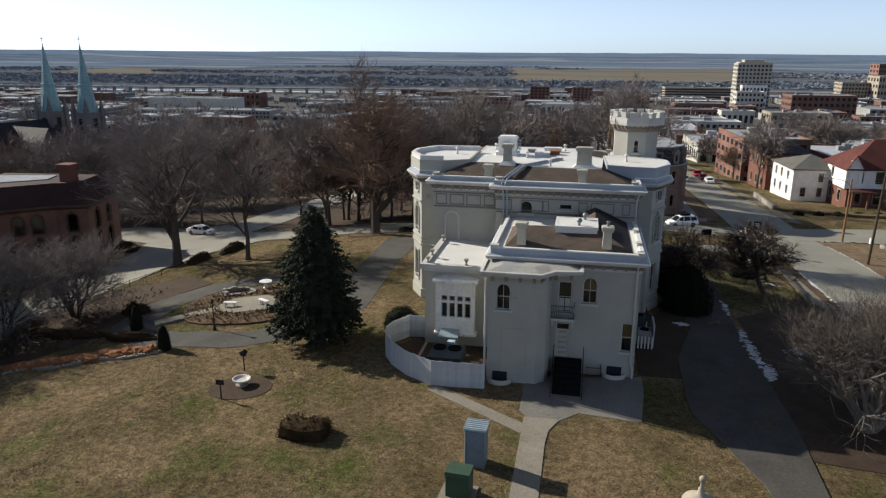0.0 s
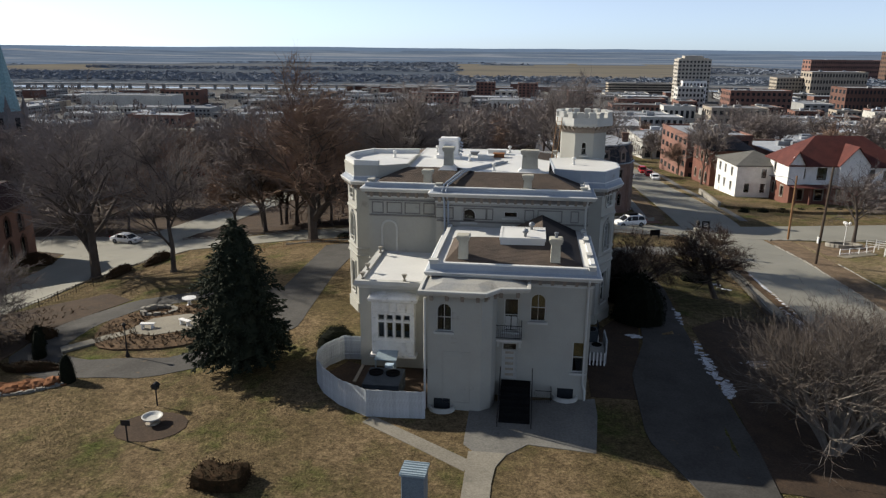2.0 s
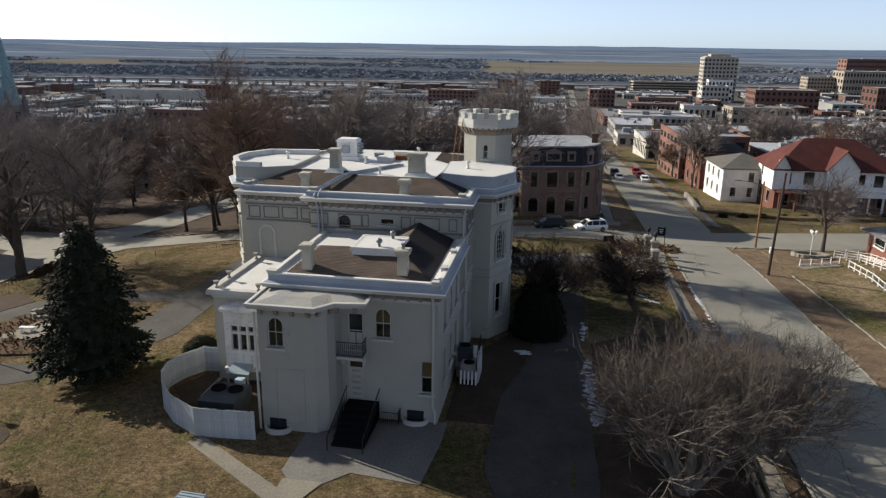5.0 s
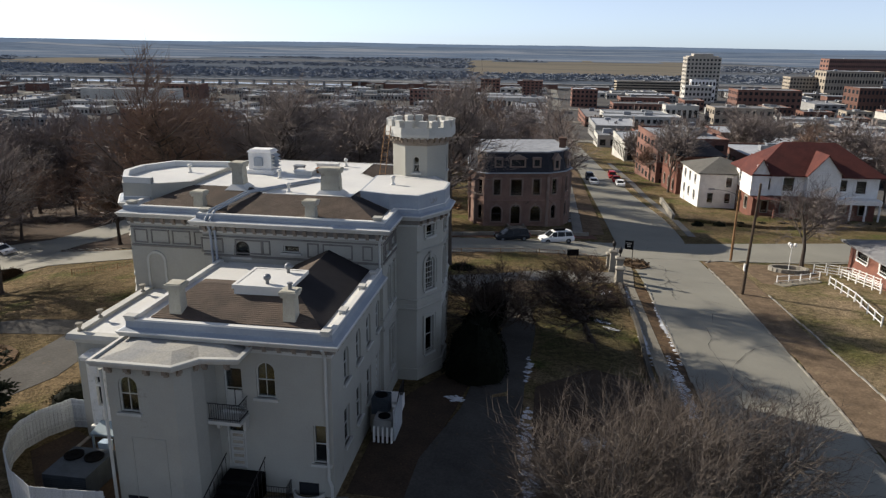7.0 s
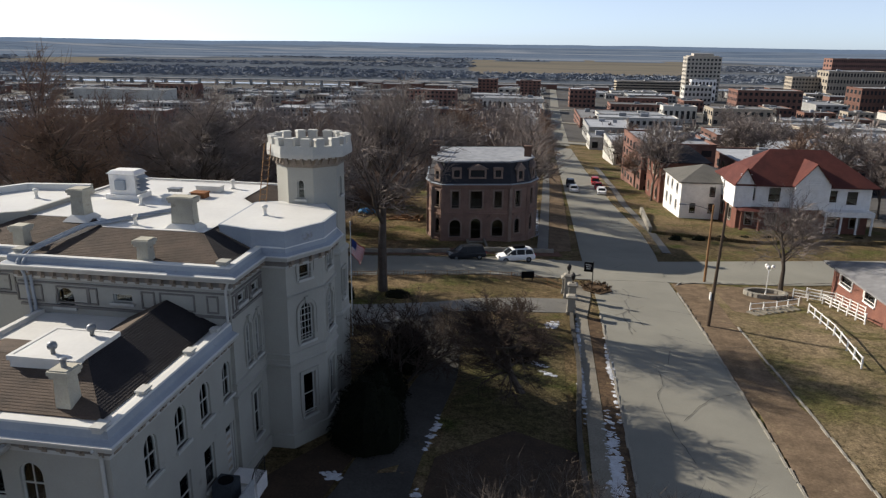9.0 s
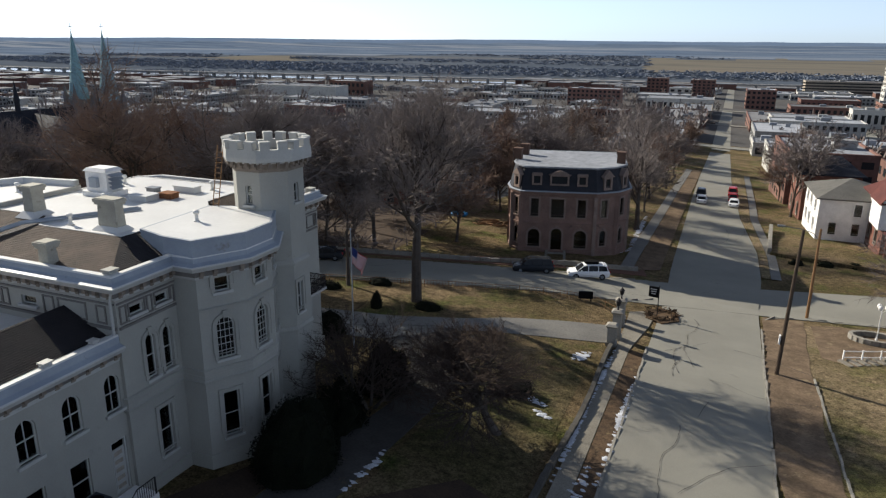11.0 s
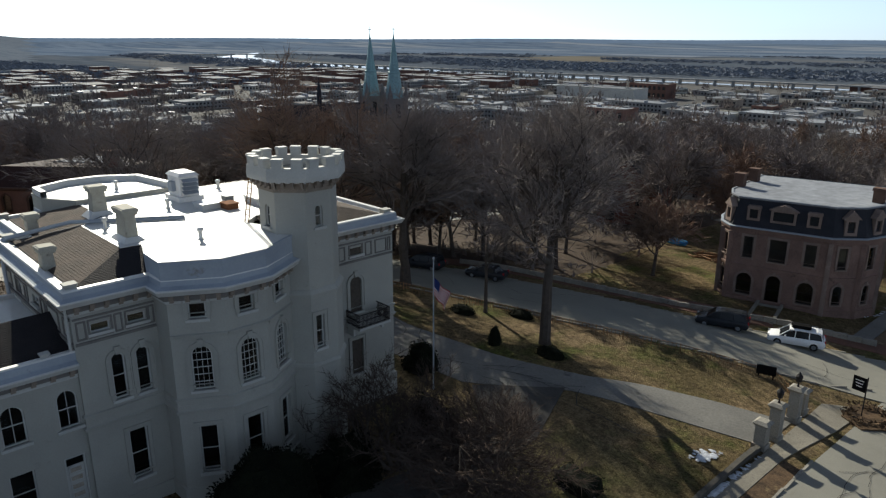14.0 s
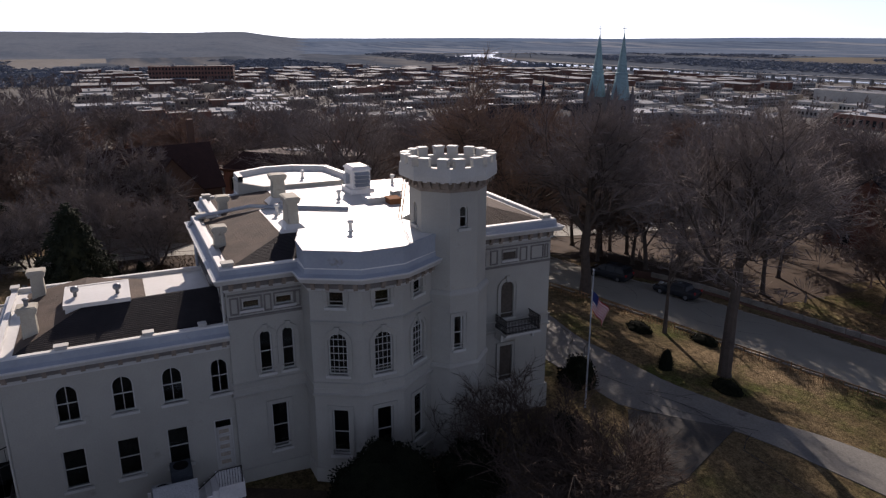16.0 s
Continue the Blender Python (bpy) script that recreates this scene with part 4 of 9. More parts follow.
# string courses and the frieze
bm = B()
sweep(bm, MAIN, [(-0.05, 4.75), (0.09, 4.8), (0.13, 4.95), (0.04, 5.0), (0.04, 5.22), (0.02, 5.24), (0.02, 5.44), (0.09, 5.48), (0.1, 5.56), (-0.05, 5.62)], True)
part("string_course", bm, M["paint"], mansion)
bm = B()
sweep(bm, MAIN, [(-0.05, 0.75), (0.12, 0.72), (0.12, -0.9)], True)
part("plinth", bm, M["paint"], mansion)
for p, q in ((MAIN[5], MAIN[6]), (MAIN[6], MAIN[7]), (MAIN[7], MAIN[8]), (MAIN[15], MAIN[16]), (MAIN[16], MAIN[17]), (MAIN[17], MAIN[18])):
    bm = B()
    sweep(bm, [p, q], [(-0.05, 8.66), (0.1, 8.7), (0.13, 8.84), (-0.05, 8.9)])
    part("string_course", bm, M["paint"], mansion)
bm = B()
sweep(bm, MAIN, [(-0.1, 10.4), (0.06, 10.42), (0.10, 10.5), (0.10, 10.86), (0.45, 10.92), (0.5, 11.02), (0.56, 11.14)], True)
part("main_cornice", bm, M["trim"], mansion)
bm = B()
sweep(bm, MAIN, [(0.56, 11.14), (0.58, 11.2), (0.5, 11.22)], True)
part("main_eave_lip", bm, M["membrane"], mansion)
bm = B()
sweep(bm, MAIN, [(0.5, 11.22), (0.28, 11.29), (0.22, 11.33), (0.2, 11.55)], True)
part("main_apron", bm, M["gutter"], mansion, "blue-grey metal gutter apron")
bm = B()
sweep(bm, MAIN, [(0.2, 11.55), (0.16, 11.62), (-0.12, 11.62), (-0.15, 11.44), (-0.7, 11.42)], True)
part("main_gutter_lip", bm, M["membrane"], mansion)
for x, y in ((-0.12, 10.0), (-10.75, 10.1), (-16.1, 11.1), (-1.7, 28.8)):
    bm = B()
    box(bm, x - 0.22, x + 0.22, y - 0.24, y + 0.24, 11.4, 11.76)
    box(bm, x - 0.27, x + 0.27, y - 0.29, y + 0.29, 11.74, 11.82)
    part("parapet_block", bm, M["paint"], mansion)
bm = B()
for i in range(len(MAIN)):
    f = Face(MAIN[i], MAIN[(i + 1) % len(MAIN)])
    if f.length > 1.4:
        brackets(bm, f, 10.6, 10.86, 0.32, 0.62, 0.2)
tagged(part("bracket_run", bm, M["bracket_stone"], mansion), kind="stuff")
# the same painted gap shade behind the main cornice brackets
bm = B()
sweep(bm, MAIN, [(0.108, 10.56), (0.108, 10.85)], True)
part("bracket_gap_shade", bm, M["frieze_gap_shade"], mansion)
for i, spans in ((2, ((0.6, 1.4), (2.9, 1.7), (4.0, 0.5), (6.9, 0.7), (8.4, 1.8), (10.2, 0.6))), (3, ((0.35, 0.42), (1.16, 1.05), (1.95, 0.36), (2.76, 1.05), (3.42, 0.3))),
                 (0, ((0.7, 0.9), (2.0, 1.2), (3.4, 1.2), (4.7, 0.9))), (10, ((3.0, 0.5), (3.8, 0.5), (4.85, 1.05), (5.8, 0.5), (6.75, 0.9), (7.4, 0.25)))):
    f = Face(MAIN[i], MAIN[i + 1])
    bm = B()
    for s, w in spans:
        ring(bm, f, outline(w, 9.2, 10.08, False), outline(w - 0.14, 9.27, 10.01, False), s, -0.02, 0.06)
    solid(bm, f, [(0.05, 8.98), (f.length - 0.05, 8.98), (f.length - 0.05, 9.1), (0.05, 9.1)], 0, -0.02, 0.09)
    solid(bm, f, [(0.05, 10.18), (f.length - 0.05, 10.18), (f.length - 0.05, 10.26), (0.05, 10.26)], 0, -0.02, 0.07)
    part("frieze", bm, M["frieze_gap_shade"], mansion)
for f, s, w, zb, zt in ((Face(MAIN[0], MAIN[1]), 1.6, 1.0, 5.4, 8.7),):
    bm = B()
    ring(bm, f, outline(w + 0.3, zb, zt, True), outline(w, zb, zt - 0.15, True), s, -0.02, 0.08)
    part("blind_arch", bm, M["trim"], mansion)

# roofs of the main block
zd = 12.2
DECK = [(-13.9, 14.8), (-9.7, 14.8), (-8.3, 13.2), (-2.7, 13.2), (-2.5, 19.4), (-4.1, 21.2), (-4.3, 25.7), (-13.9, 25.7)]
zg = 11.46
bm = B()
courses(bm, (-10.5, 10.15, zg), (-0.25, 10.15, zg), (-2.7, 13.2, zd), (-8.3, 13.2, zd))
courses(bm, (-15.8, 11.35, zg), (-10.4, 11.35, zg), (-9.7, 14.8, zd), (-13.9, 14.8, zd))
courses(bm, (-15.8, 27.8, zg), (-15.8, 11.35, zg), (-13.9, 14.8, zd), (-13.9, 25.7, zd), 0.4)
courses(bm, (-1.85, 28.7, zg), (-15.3, 28.7, zg), (-13.9, 25.7, zd), (-4.3, 25.7, zd), 0.3)
courses(bm, (-1.85, 21.0, zg), (-1.85, 28.7, zg), (-4.3, 25.7, zd), (-4.1, 21.2, zd))
tagged(part("roof_slope", bm, M["shingle"], mansion, "brown asphalt shingles in lapped courses"), kind="stuff")
# the main block's east slope is darkened for shade in the same way
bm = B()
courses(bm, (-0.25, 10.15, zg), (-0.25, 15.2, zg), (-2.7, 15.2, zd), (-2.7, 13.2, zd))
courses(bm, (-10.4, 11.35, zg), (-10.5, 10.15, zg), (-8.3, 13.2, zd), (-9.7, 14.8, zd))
tagged(part("roof_slope", bm, M["shingle_shade_dark"], mansion), kind="stuff")
# flat filler in the recess, with the recess shade in its colour
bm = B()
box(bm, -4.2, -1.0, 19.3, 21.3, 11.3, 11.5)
part("roof_valley", bm, M["shingle_shade_dark"], mansion, "dark shingled valley beside the tower")
bm = B()
prism(bm, DECK, 11.9, zd)
sweep(bm, DECK, [(0.0, zd - 0.1), (0.06, zd - 0.1), (0.06, zd + 0.03), (-0.05, zd + 0.03)], True)
part("flat_roof", bm, M["membrane"], mansion, "bright white flat membrane roof")
for pts in ([(-2.2, 14.0), (-0.2, 13.35), (1.65, 13.25), (2.98, 15.6), (2.98, 17.8), (1.65, 20.05), (-1.2, 19.95), (-2.45, 19.4)],
            [(-13.85, 20.7), (-18.0, 20.1), (-19.35, 17.8), (-19.35, 15.6), (-18.0, 13.25), (-16.0, 13.25), (-13.85, 14.6)]):
    bm = B()
    prism(bm, pts, 11.35, 12.46)
    sweep(bm, pts, [(0.0, 12.3), (0.03, 12.3), (0.03, 12.47), (-0.12, 12.47)], True)
    bay_roof = part("bay_parapet", bm, M["gutter" if pts[0][0] > -10 else "paint"], mansion)
    bm = B()
    prism(bm, offset(pts, -0.1, True), 12.3, 12.475)
    part("bay_roof", bm, M["membrane"], bay_roof)
bm = B()
WPAR = [(-13.85, 20.6), (-17.95, 20.0), (-19.25, 17.75), (-19.25, 15.65), (-17.95, 13.35), (-16.0, 13.3)]
sweep(bm, WPAR, [(0.05, 12.4), (0.05, 12.85), (-0.3, 12.85), (-0.3, 12.4)])
part("roof_kerb", bm, M["membrane"], mansion)

# tower
TC, TR = Vector((0.35, 21.37)), 1.87


def octagon(apothem, turn=22.5):
    r = apothem / math.cos(math.pi / 8)
    return [(TC.x + r * math.cos(radians(turn + 45 * i)), TC.y + r * math.sin(radians(turn + 45 * i))) for i in range(8)]


for apo, z0, z1, ops in ((TR + 0.12, WZ0, 5.1, {}), (TR + 0.1, 5.1, 9.3, {7: [(0.5, 0.5, 6.2, 8.05, False)]}), (TR, 9.3, 15.4, {5: 1, 7: 1})):
    o8 = octagon(apo)
    bm = B()
    for i in range(8):
        f = Face(o8[i], o8[(i + 1) % 8]).mitre(o8[i - 1], o8[(i + 2) % 8])
        mine = ops.get(i, [])
        if mine == 1:
            mine = [(f.length / 2, 0.44, 12.77, 13.9, True)]
        wall_band(bm, f, z0, z1, mine)
    part("tower_shaft", bm, M["paint"], mansion)
    for i, mine in ops.items():
        f = Face(o8[i], o8[(i + 1) % 8])
        if mine == 1:
            window(mansion, f, f.length / 2, 0.44, 12.77, 13.9, True, (1, 2), False)
        else:
            window(mansion, f, *mine[0], (1, 2), True)
bm = B()
sweep(bm, octagon(TR), [(0.0, 9.5), (0.12, 9.42), (0.2, 9.3), (0.2, 9.16), (0.08, 9.1)], True)
part("tower_ledge", bm, M["paint"], mansion)
bm = B()
sweep(bm, octagon(TR), [(0.0, 5.45), (0.16, 5.35), (0.22, 5.22), (0.2, 5.08), (0.08, 5.02)], True)
part("tower_ledge", bm, M["paint"], mansion)
bm = B()
sweep(bm, octagon(TR), [(0.0, 14.62), (0.06, 14.64), (0.06, 14.8), (0.12, 14.84), (0.12, 15.2), (0.4, 15.26)], True)
o8 = octagon(TR + 0.1)
for i in range(8):
    brackets(bm, Face(o8[i], o8[(i + 1) % 8]), 14.95, 15.26, 0.3, 0.4, 0.15, 0.12)
part("corbel_table", bm, M["bracket_stone"], mansion, "carved corbel table below the battlements")
bm = B()
oc = octagon(2.34)
sweep(bm, oc, [(-0.1, 15.2), (0.0, 15.22), (0.02, 15.45), (-0.02, 15.9), (-0.32, 15.9), (-0.32, 15.2)], True)
part("tower_crown", bm, M["trim"], mansion)
for i in range(8):
    f = Face(oc[i], oc[(i + 1) % 8])
    for s, w in ((f.length * 0.27, 0.52), (f.length * 0.77, 0.52)):
        bm = B()
        solid(bm, f, [(s - w / 2, 15.88), (s + w / 2, 15.88), (s + w / 2, 16.28), (s - w / 2, 16.28)], 0, -0.34, 0.0)
        solid(bm, f, [(s - w / 2 - 0.04, 16.26), (s + w / 2 + 0.04, 16.26), (s + w / 2, 16.36), (s - w / 2, 16.36)], 0, -0.38, 0.04)
        part("merlon", bm, M["trim"], mansion)
bm = B()
prism(bm, octagon(2.05), 15.1, 15.3)
part("tower_roof", bm, M["membrane"], mansion)

# north balcony
bm = B()
box(bm, -1.5, -0.05, 25.35, 27.75, 5.05, 5.2)
for y in (25.4, 27.6):
    solid(bm, Face((-1.44, y), (-1.44, y + 0.12)), [(0, 4.5), (0.12, 4.5), (0.12, 5.05), (0, 5.05)], 0, 0, 0.7)
bal = part("balcony", bm, M["trim"], mansion)
railing(bal, (((-1.4, 25.4), (-0.1, 25.4)), ((-0.1, 25.4), (-0.1, 27.7)), ((-0.1, 27.7), (-1.4, 27.7))), 0.1, 5.2, (5.3, 5.65, 6.05), 0.022, 0.035)

# conservatory block on the west side of the wing
AX = [(-9.8, 10.9), (-15.3, 10.9), (-15.3, 3.2), (-9.8, 3.2)]
bm = B()
for p, q, r_, t_ in ((AX[1], AX[2], None, AX[3]), (AX[2], AX[3], AX[1], None)):
    wall_band(bm, Face(p, q).mitre(r_, t_), WZ0, 6.0, [])
part("annex_wall", bm, M["paint"], mansion)
bm = B()
sweep(bm, AX[1:], [(-0.05, 5.75), (0.05, 5.75), (0.08, 5.9), (0.3, 5.95), (0.34, 6.1), (0.26, 6.32), (-0.2, 6.32), (-0.2, 6.1)])
part("annex_cornice", bm, M["trim"], mansion)
bm = B()
prism(bm, [(-15.25, 3.25), (-9.8, 3.25), (-9.8, 10.9), (-15.25, 10.9)], 5.9, 6.14)
part("annex_roof", bm, M["membrane"], mansion)
for x, y in ((-15.1, 3.4), (-12.2, 3.3), (-15.2, 5.4), (-15.2, 9.8)):
    bm = B()
    lathe(bm, [(0.13, 6.3), (0.13, 6.4), (0.05, 6.46), (0.16, 6.7), (0.2, 6.78), (0.14, 6.8)], 10, (x, y, 0))
    part("urn", bm, M["stone"], mansion, "small dark stone urn on the parapet")
CB = [(-14.35, 3.2), (-14.35, 2.5), (-11.4, 2.5), (-11.4, 3.2)]
bm = B()
oriel_front = Face(CB[1], CB[2])
for x0_, x1_ in ((CB[0][0], CB[0][0] + 0.2), (CB[2][0] - 0.2, CB[2][0])):
    box(bm, x0_, x1_, 2.7, 3.2, 1.2, 5.2)
wall_band(bm, oriel_front, 1.2, 3.64, [(0.66 + 0.585 * k, 0.47, 2.42, 3.58, False) for k in range(4)], 0.2)
wall_band(bm, oriel_front, 3.64, 5.2, [(0.66 + 0.585 * k, 0.47, 3.7, 4.14, False) for k in range(4)], 0.2)
sweep(bm, CB, [(0.0, 1.25), (0.12, 1.2), (0.12, 1.05), (-0.6, 0.7)])
sweep(bm, CB, [(0.0, 5.05), (0.18, 5.1), (0.22, 5.3), (0.1, 5.42), (-0.75, 5.55)])
oriel = part("oriel", bm, M["peeling"], mansion, "peeling white timber oriel window")
for k in range(5):
    bm = B()
    ring(bm, oriel_front, outline(0.52, 4.28, 5.02, False), outline(0.42, 4.33, 4.97, False), 0.33 + 0.575 * k, -0.02, 0.04)
    part("upper_panel", bm, M["peeling"], oriel)
    bm = B()
    ring(bm, oriel_front, outline(0.52, 1.32, 2.2, False), outline(0.42, 1.38, 2.14, False), 0.33 + 0.575 * k, -0.02, 0.04)
    part("lower_panel", bm, M["peeling"], oriel)
for k in range(4):
    window(mansion, oriel_front, 0.66 + 0.585 * k, 0.47, 2.42, 3.58, False, (1, 1), False, blind=k > 0, sill=False)
    window(mansion, oriel_front, 0.66 + 0.585 * k, 0.47, 3.7, 4.14, False, (1, 1), False, sill=False)

# downpipes and conduits
for pts in ([(-0.25, -0.5, 8.1), (-0.25, -0.1, 7.6), (-0.25, -0.1, 1.1), (-0.1, -0.12, 0.7), (-0.1, -0.12, -0.2)], [(-9.95, -2.45, 7.3), (-9.95, -2.45, -0.1)],
            [(-6.3, 18.0, 12.3), (-9.3, 12.9, 12.32), (-10.35, 9.9, 11.75), (-10.45, 9.35, 11.3), (-10.3, 9.55, 10.6), (-10.1, 9.6, 5.0)],
            [(-6.0, 17.9, 12.3), (-9.0, 12.8, 12.32), (-10.05, 9.9, 11.75), (-10.15, 9.35, 11.3), (-10.0, 9.55, 10.6), (-9.85, 9.6, 5.0)]):
    bm = B()
    pipe(bm, pts, 0.075, 8)
    part("downpipe", bm, M["trim"] if pts[0][2] < 9 else M["gutter"], mansion)
bm = B()
pipe(bm, [(0.3, 9.6, 11.2), (0.05, 9.62, 10.4), (0.05, 9.62, 8.8)], 0.07, 8)
part("downpipe", bm, M["trim"], mansion)

# things on the roofs
bm = B()
box(bm, -12.2, -10.1, 19.4, 21.0, 12.15, 12.5)
box(bm, -12.0, -10.3, 19.6, 20.8, 12.5, 13.75)
prism(bm, [(-12.1, 19.5), (-10.2, 19.5), (-10.2, 20.9), (-12.1, 20.9)], 13.75, 13.95, [(-11.9, 19.7), (-10.4, 19.7), (-10.4, 20.7), (-11.9, 20.7)])
hv = tagged(part("roof_ventilator", bm, M["white"]), "white louvred metal ventilator unit on the flat roof", "ventilator")
for z in (12.7, 12.95, 13.2, 13.45):
    bm = B()
    v_ = [bm.verts.new(p) for p in ((-10.3, 19.7, z + 0.16), (-10.3, 20.7, z + 0.16), (-9.95, 20.7, z), (-9.95, 19.7, z))]
    bm.faces.new(v_)
    part("louvre", bm, M["gutter"], hv)
bm = B()
box(bm, -11.5, -10.9, 19.35, 19.6, 12.8, 13.4)
part("side_hood", bm, M["gutter"], hv)
for x, y, sx, sy, h_, m_, nm in ((-8.6, 19.6, 1.3, 1.1, 0.28, "membrane", "roof_hatch"), (-7.3, 20.7, 0.9, 0.7, 0.3, "mulch", "roof_hatch"), (-7.9, 22.6, 1.6, 0.7, 0.35, "membrane", "roof_hatch"), (-9.4, 21.8, 0.7, 0.5, 0.25, "steel", "roof_hatch")):
    bm = B()
    box(bm, x, x + sx, y, y + sy, zd, zd + h_)
    box(bm, x - 0.06, x + sx + 0.06, y - 0.06, y + sy + 0.06, zd + h_, zd + h_ + 0.06)
    tagged(part(nm, bm, M[m_]), "low roof hatch kerb on the white flat roof", "roof hatch")
for x, y, z in ((-6.9, 13.9, zd), (-0.6, 16.3, 12.46), (-12.6, 23.2, zd), (-6.0, 24.0, zd), (-9.2, 18.3, zd), (-15.5, 17.6, 12.46)):
    bm = B()
    lathe(bm, [(0.2, z), (0.1, z + 0.08), (0.09, z + 0.42), (0.15, z + 0.44), (0.17, z + 0.56), (0.1, z + 0.62)], 12, (x, y, 0))
    tagged(part("vent_pipe", bm, M["membrane"], smooth=True), "short capped vent pipe on the white roof", "vent pipe", "roof vents")
bm = B()
for dx in (-0.2, 0.2):
    tube(bm, (-2.1 + dx, 19.6, 12.45), (-1.75 + dx, 20.0, 15.9), 0.03, 0.03, 5)
for k in range(11):
    f_ = k / 11
    x, y, z = -2.1 + 0.35 * f_, 19.6 + 0.4 * f_, 12.6 + 3.2 * f_
    tube(bm, (x - 0.2, y, z), (x + 0.2, y, z), 0.02, 0.02, 4)
tagged(part("ladder", bm, M["pole_tan"]), "wooden ladder leaning on the tower", "ladder")
# added core blocks views through the rooms; its dark colour stands for shade
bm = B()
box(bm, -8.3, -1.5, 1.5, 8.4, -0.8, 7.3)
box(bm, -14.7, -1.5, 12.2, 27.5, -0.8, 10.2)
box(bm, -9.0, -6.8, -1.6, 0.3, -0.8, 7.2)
part("room_block_core", bm, M["interior"], mansion)

# ---- plants ----
class Soup:
    """Plain lists of vertices and faces, for meshes of many small pieces."""

    def __init__(self):
        self.v, self.f = [], []

    def limb(self, p, q, r0, r1, n):
        d = (q - p).normalized()
        a = d.orthogonal().normalized()
        b = d.cross(a)
        k = len(self.v)
        for c, r in ((p, r0), (q, r1)):
            for i in range(n):
                t = 2 * math.pi * i / n
                self.v.append(c + (a * math.cos(t) + b * math.sin(t)) * r)
        for i in range(n):
            self.f.append((k + i, k + (i + 1) % n, k + n + (i + 1) % n, k + n + i))

    def spike(self, p, q, r):
        d = (q - p).normalized()
        a = d.orthogonal().normalized()
        b = d.cross(a)
        k = len(self.v)
        for i in range(3):
            t = 2.0944 * i
            self.v.append(p + (a * math.cos(t) + b * math.sin(t)) * r)
        self.v.append(q)
        self.f += [(k, k + 1, k + 3), (k + 1, k + 2, k + 3), (k + 2, k, k + 3)]

    def sliver(self, p, q, r, turn):
        d = (q - p).normalized()
        a = d.orthogonal().normalized()
        s = (a * math.cos(turn) + d.cross(a) * math.sin(turn)) * r
        k = len(self.v)
        self.v += [p + s, p - s, q]
        self.f.append((k, k + 1, k + 2))

    def leaf(self, p, d, up, ln, w):
        k = len(self.v)
        s = d.cross(up).normalized() * w
        self.v += [p, p + d * ln * 0.5 + s, p + d * ln, p + d * ln * 0.5 - s, p + d * ln * 0.45 + up * w * 0.7]
        self.f += [(k, k + 1, k + 4), (k + 1, k + 2, k + 4), (k + 2, k + 3, k + 4), (k + 3, k, k + 4)]

    def ob(self, name, m, parent=None, label=""):
        me = bpy.data.meshes.new(name)
        me.from_pydata([tuple(x) for x in self.v], [], self.f)
        me.materials.append(m)
        o = new(name, me)
        o.parent = parent
        return tagged(o, label) if label else o


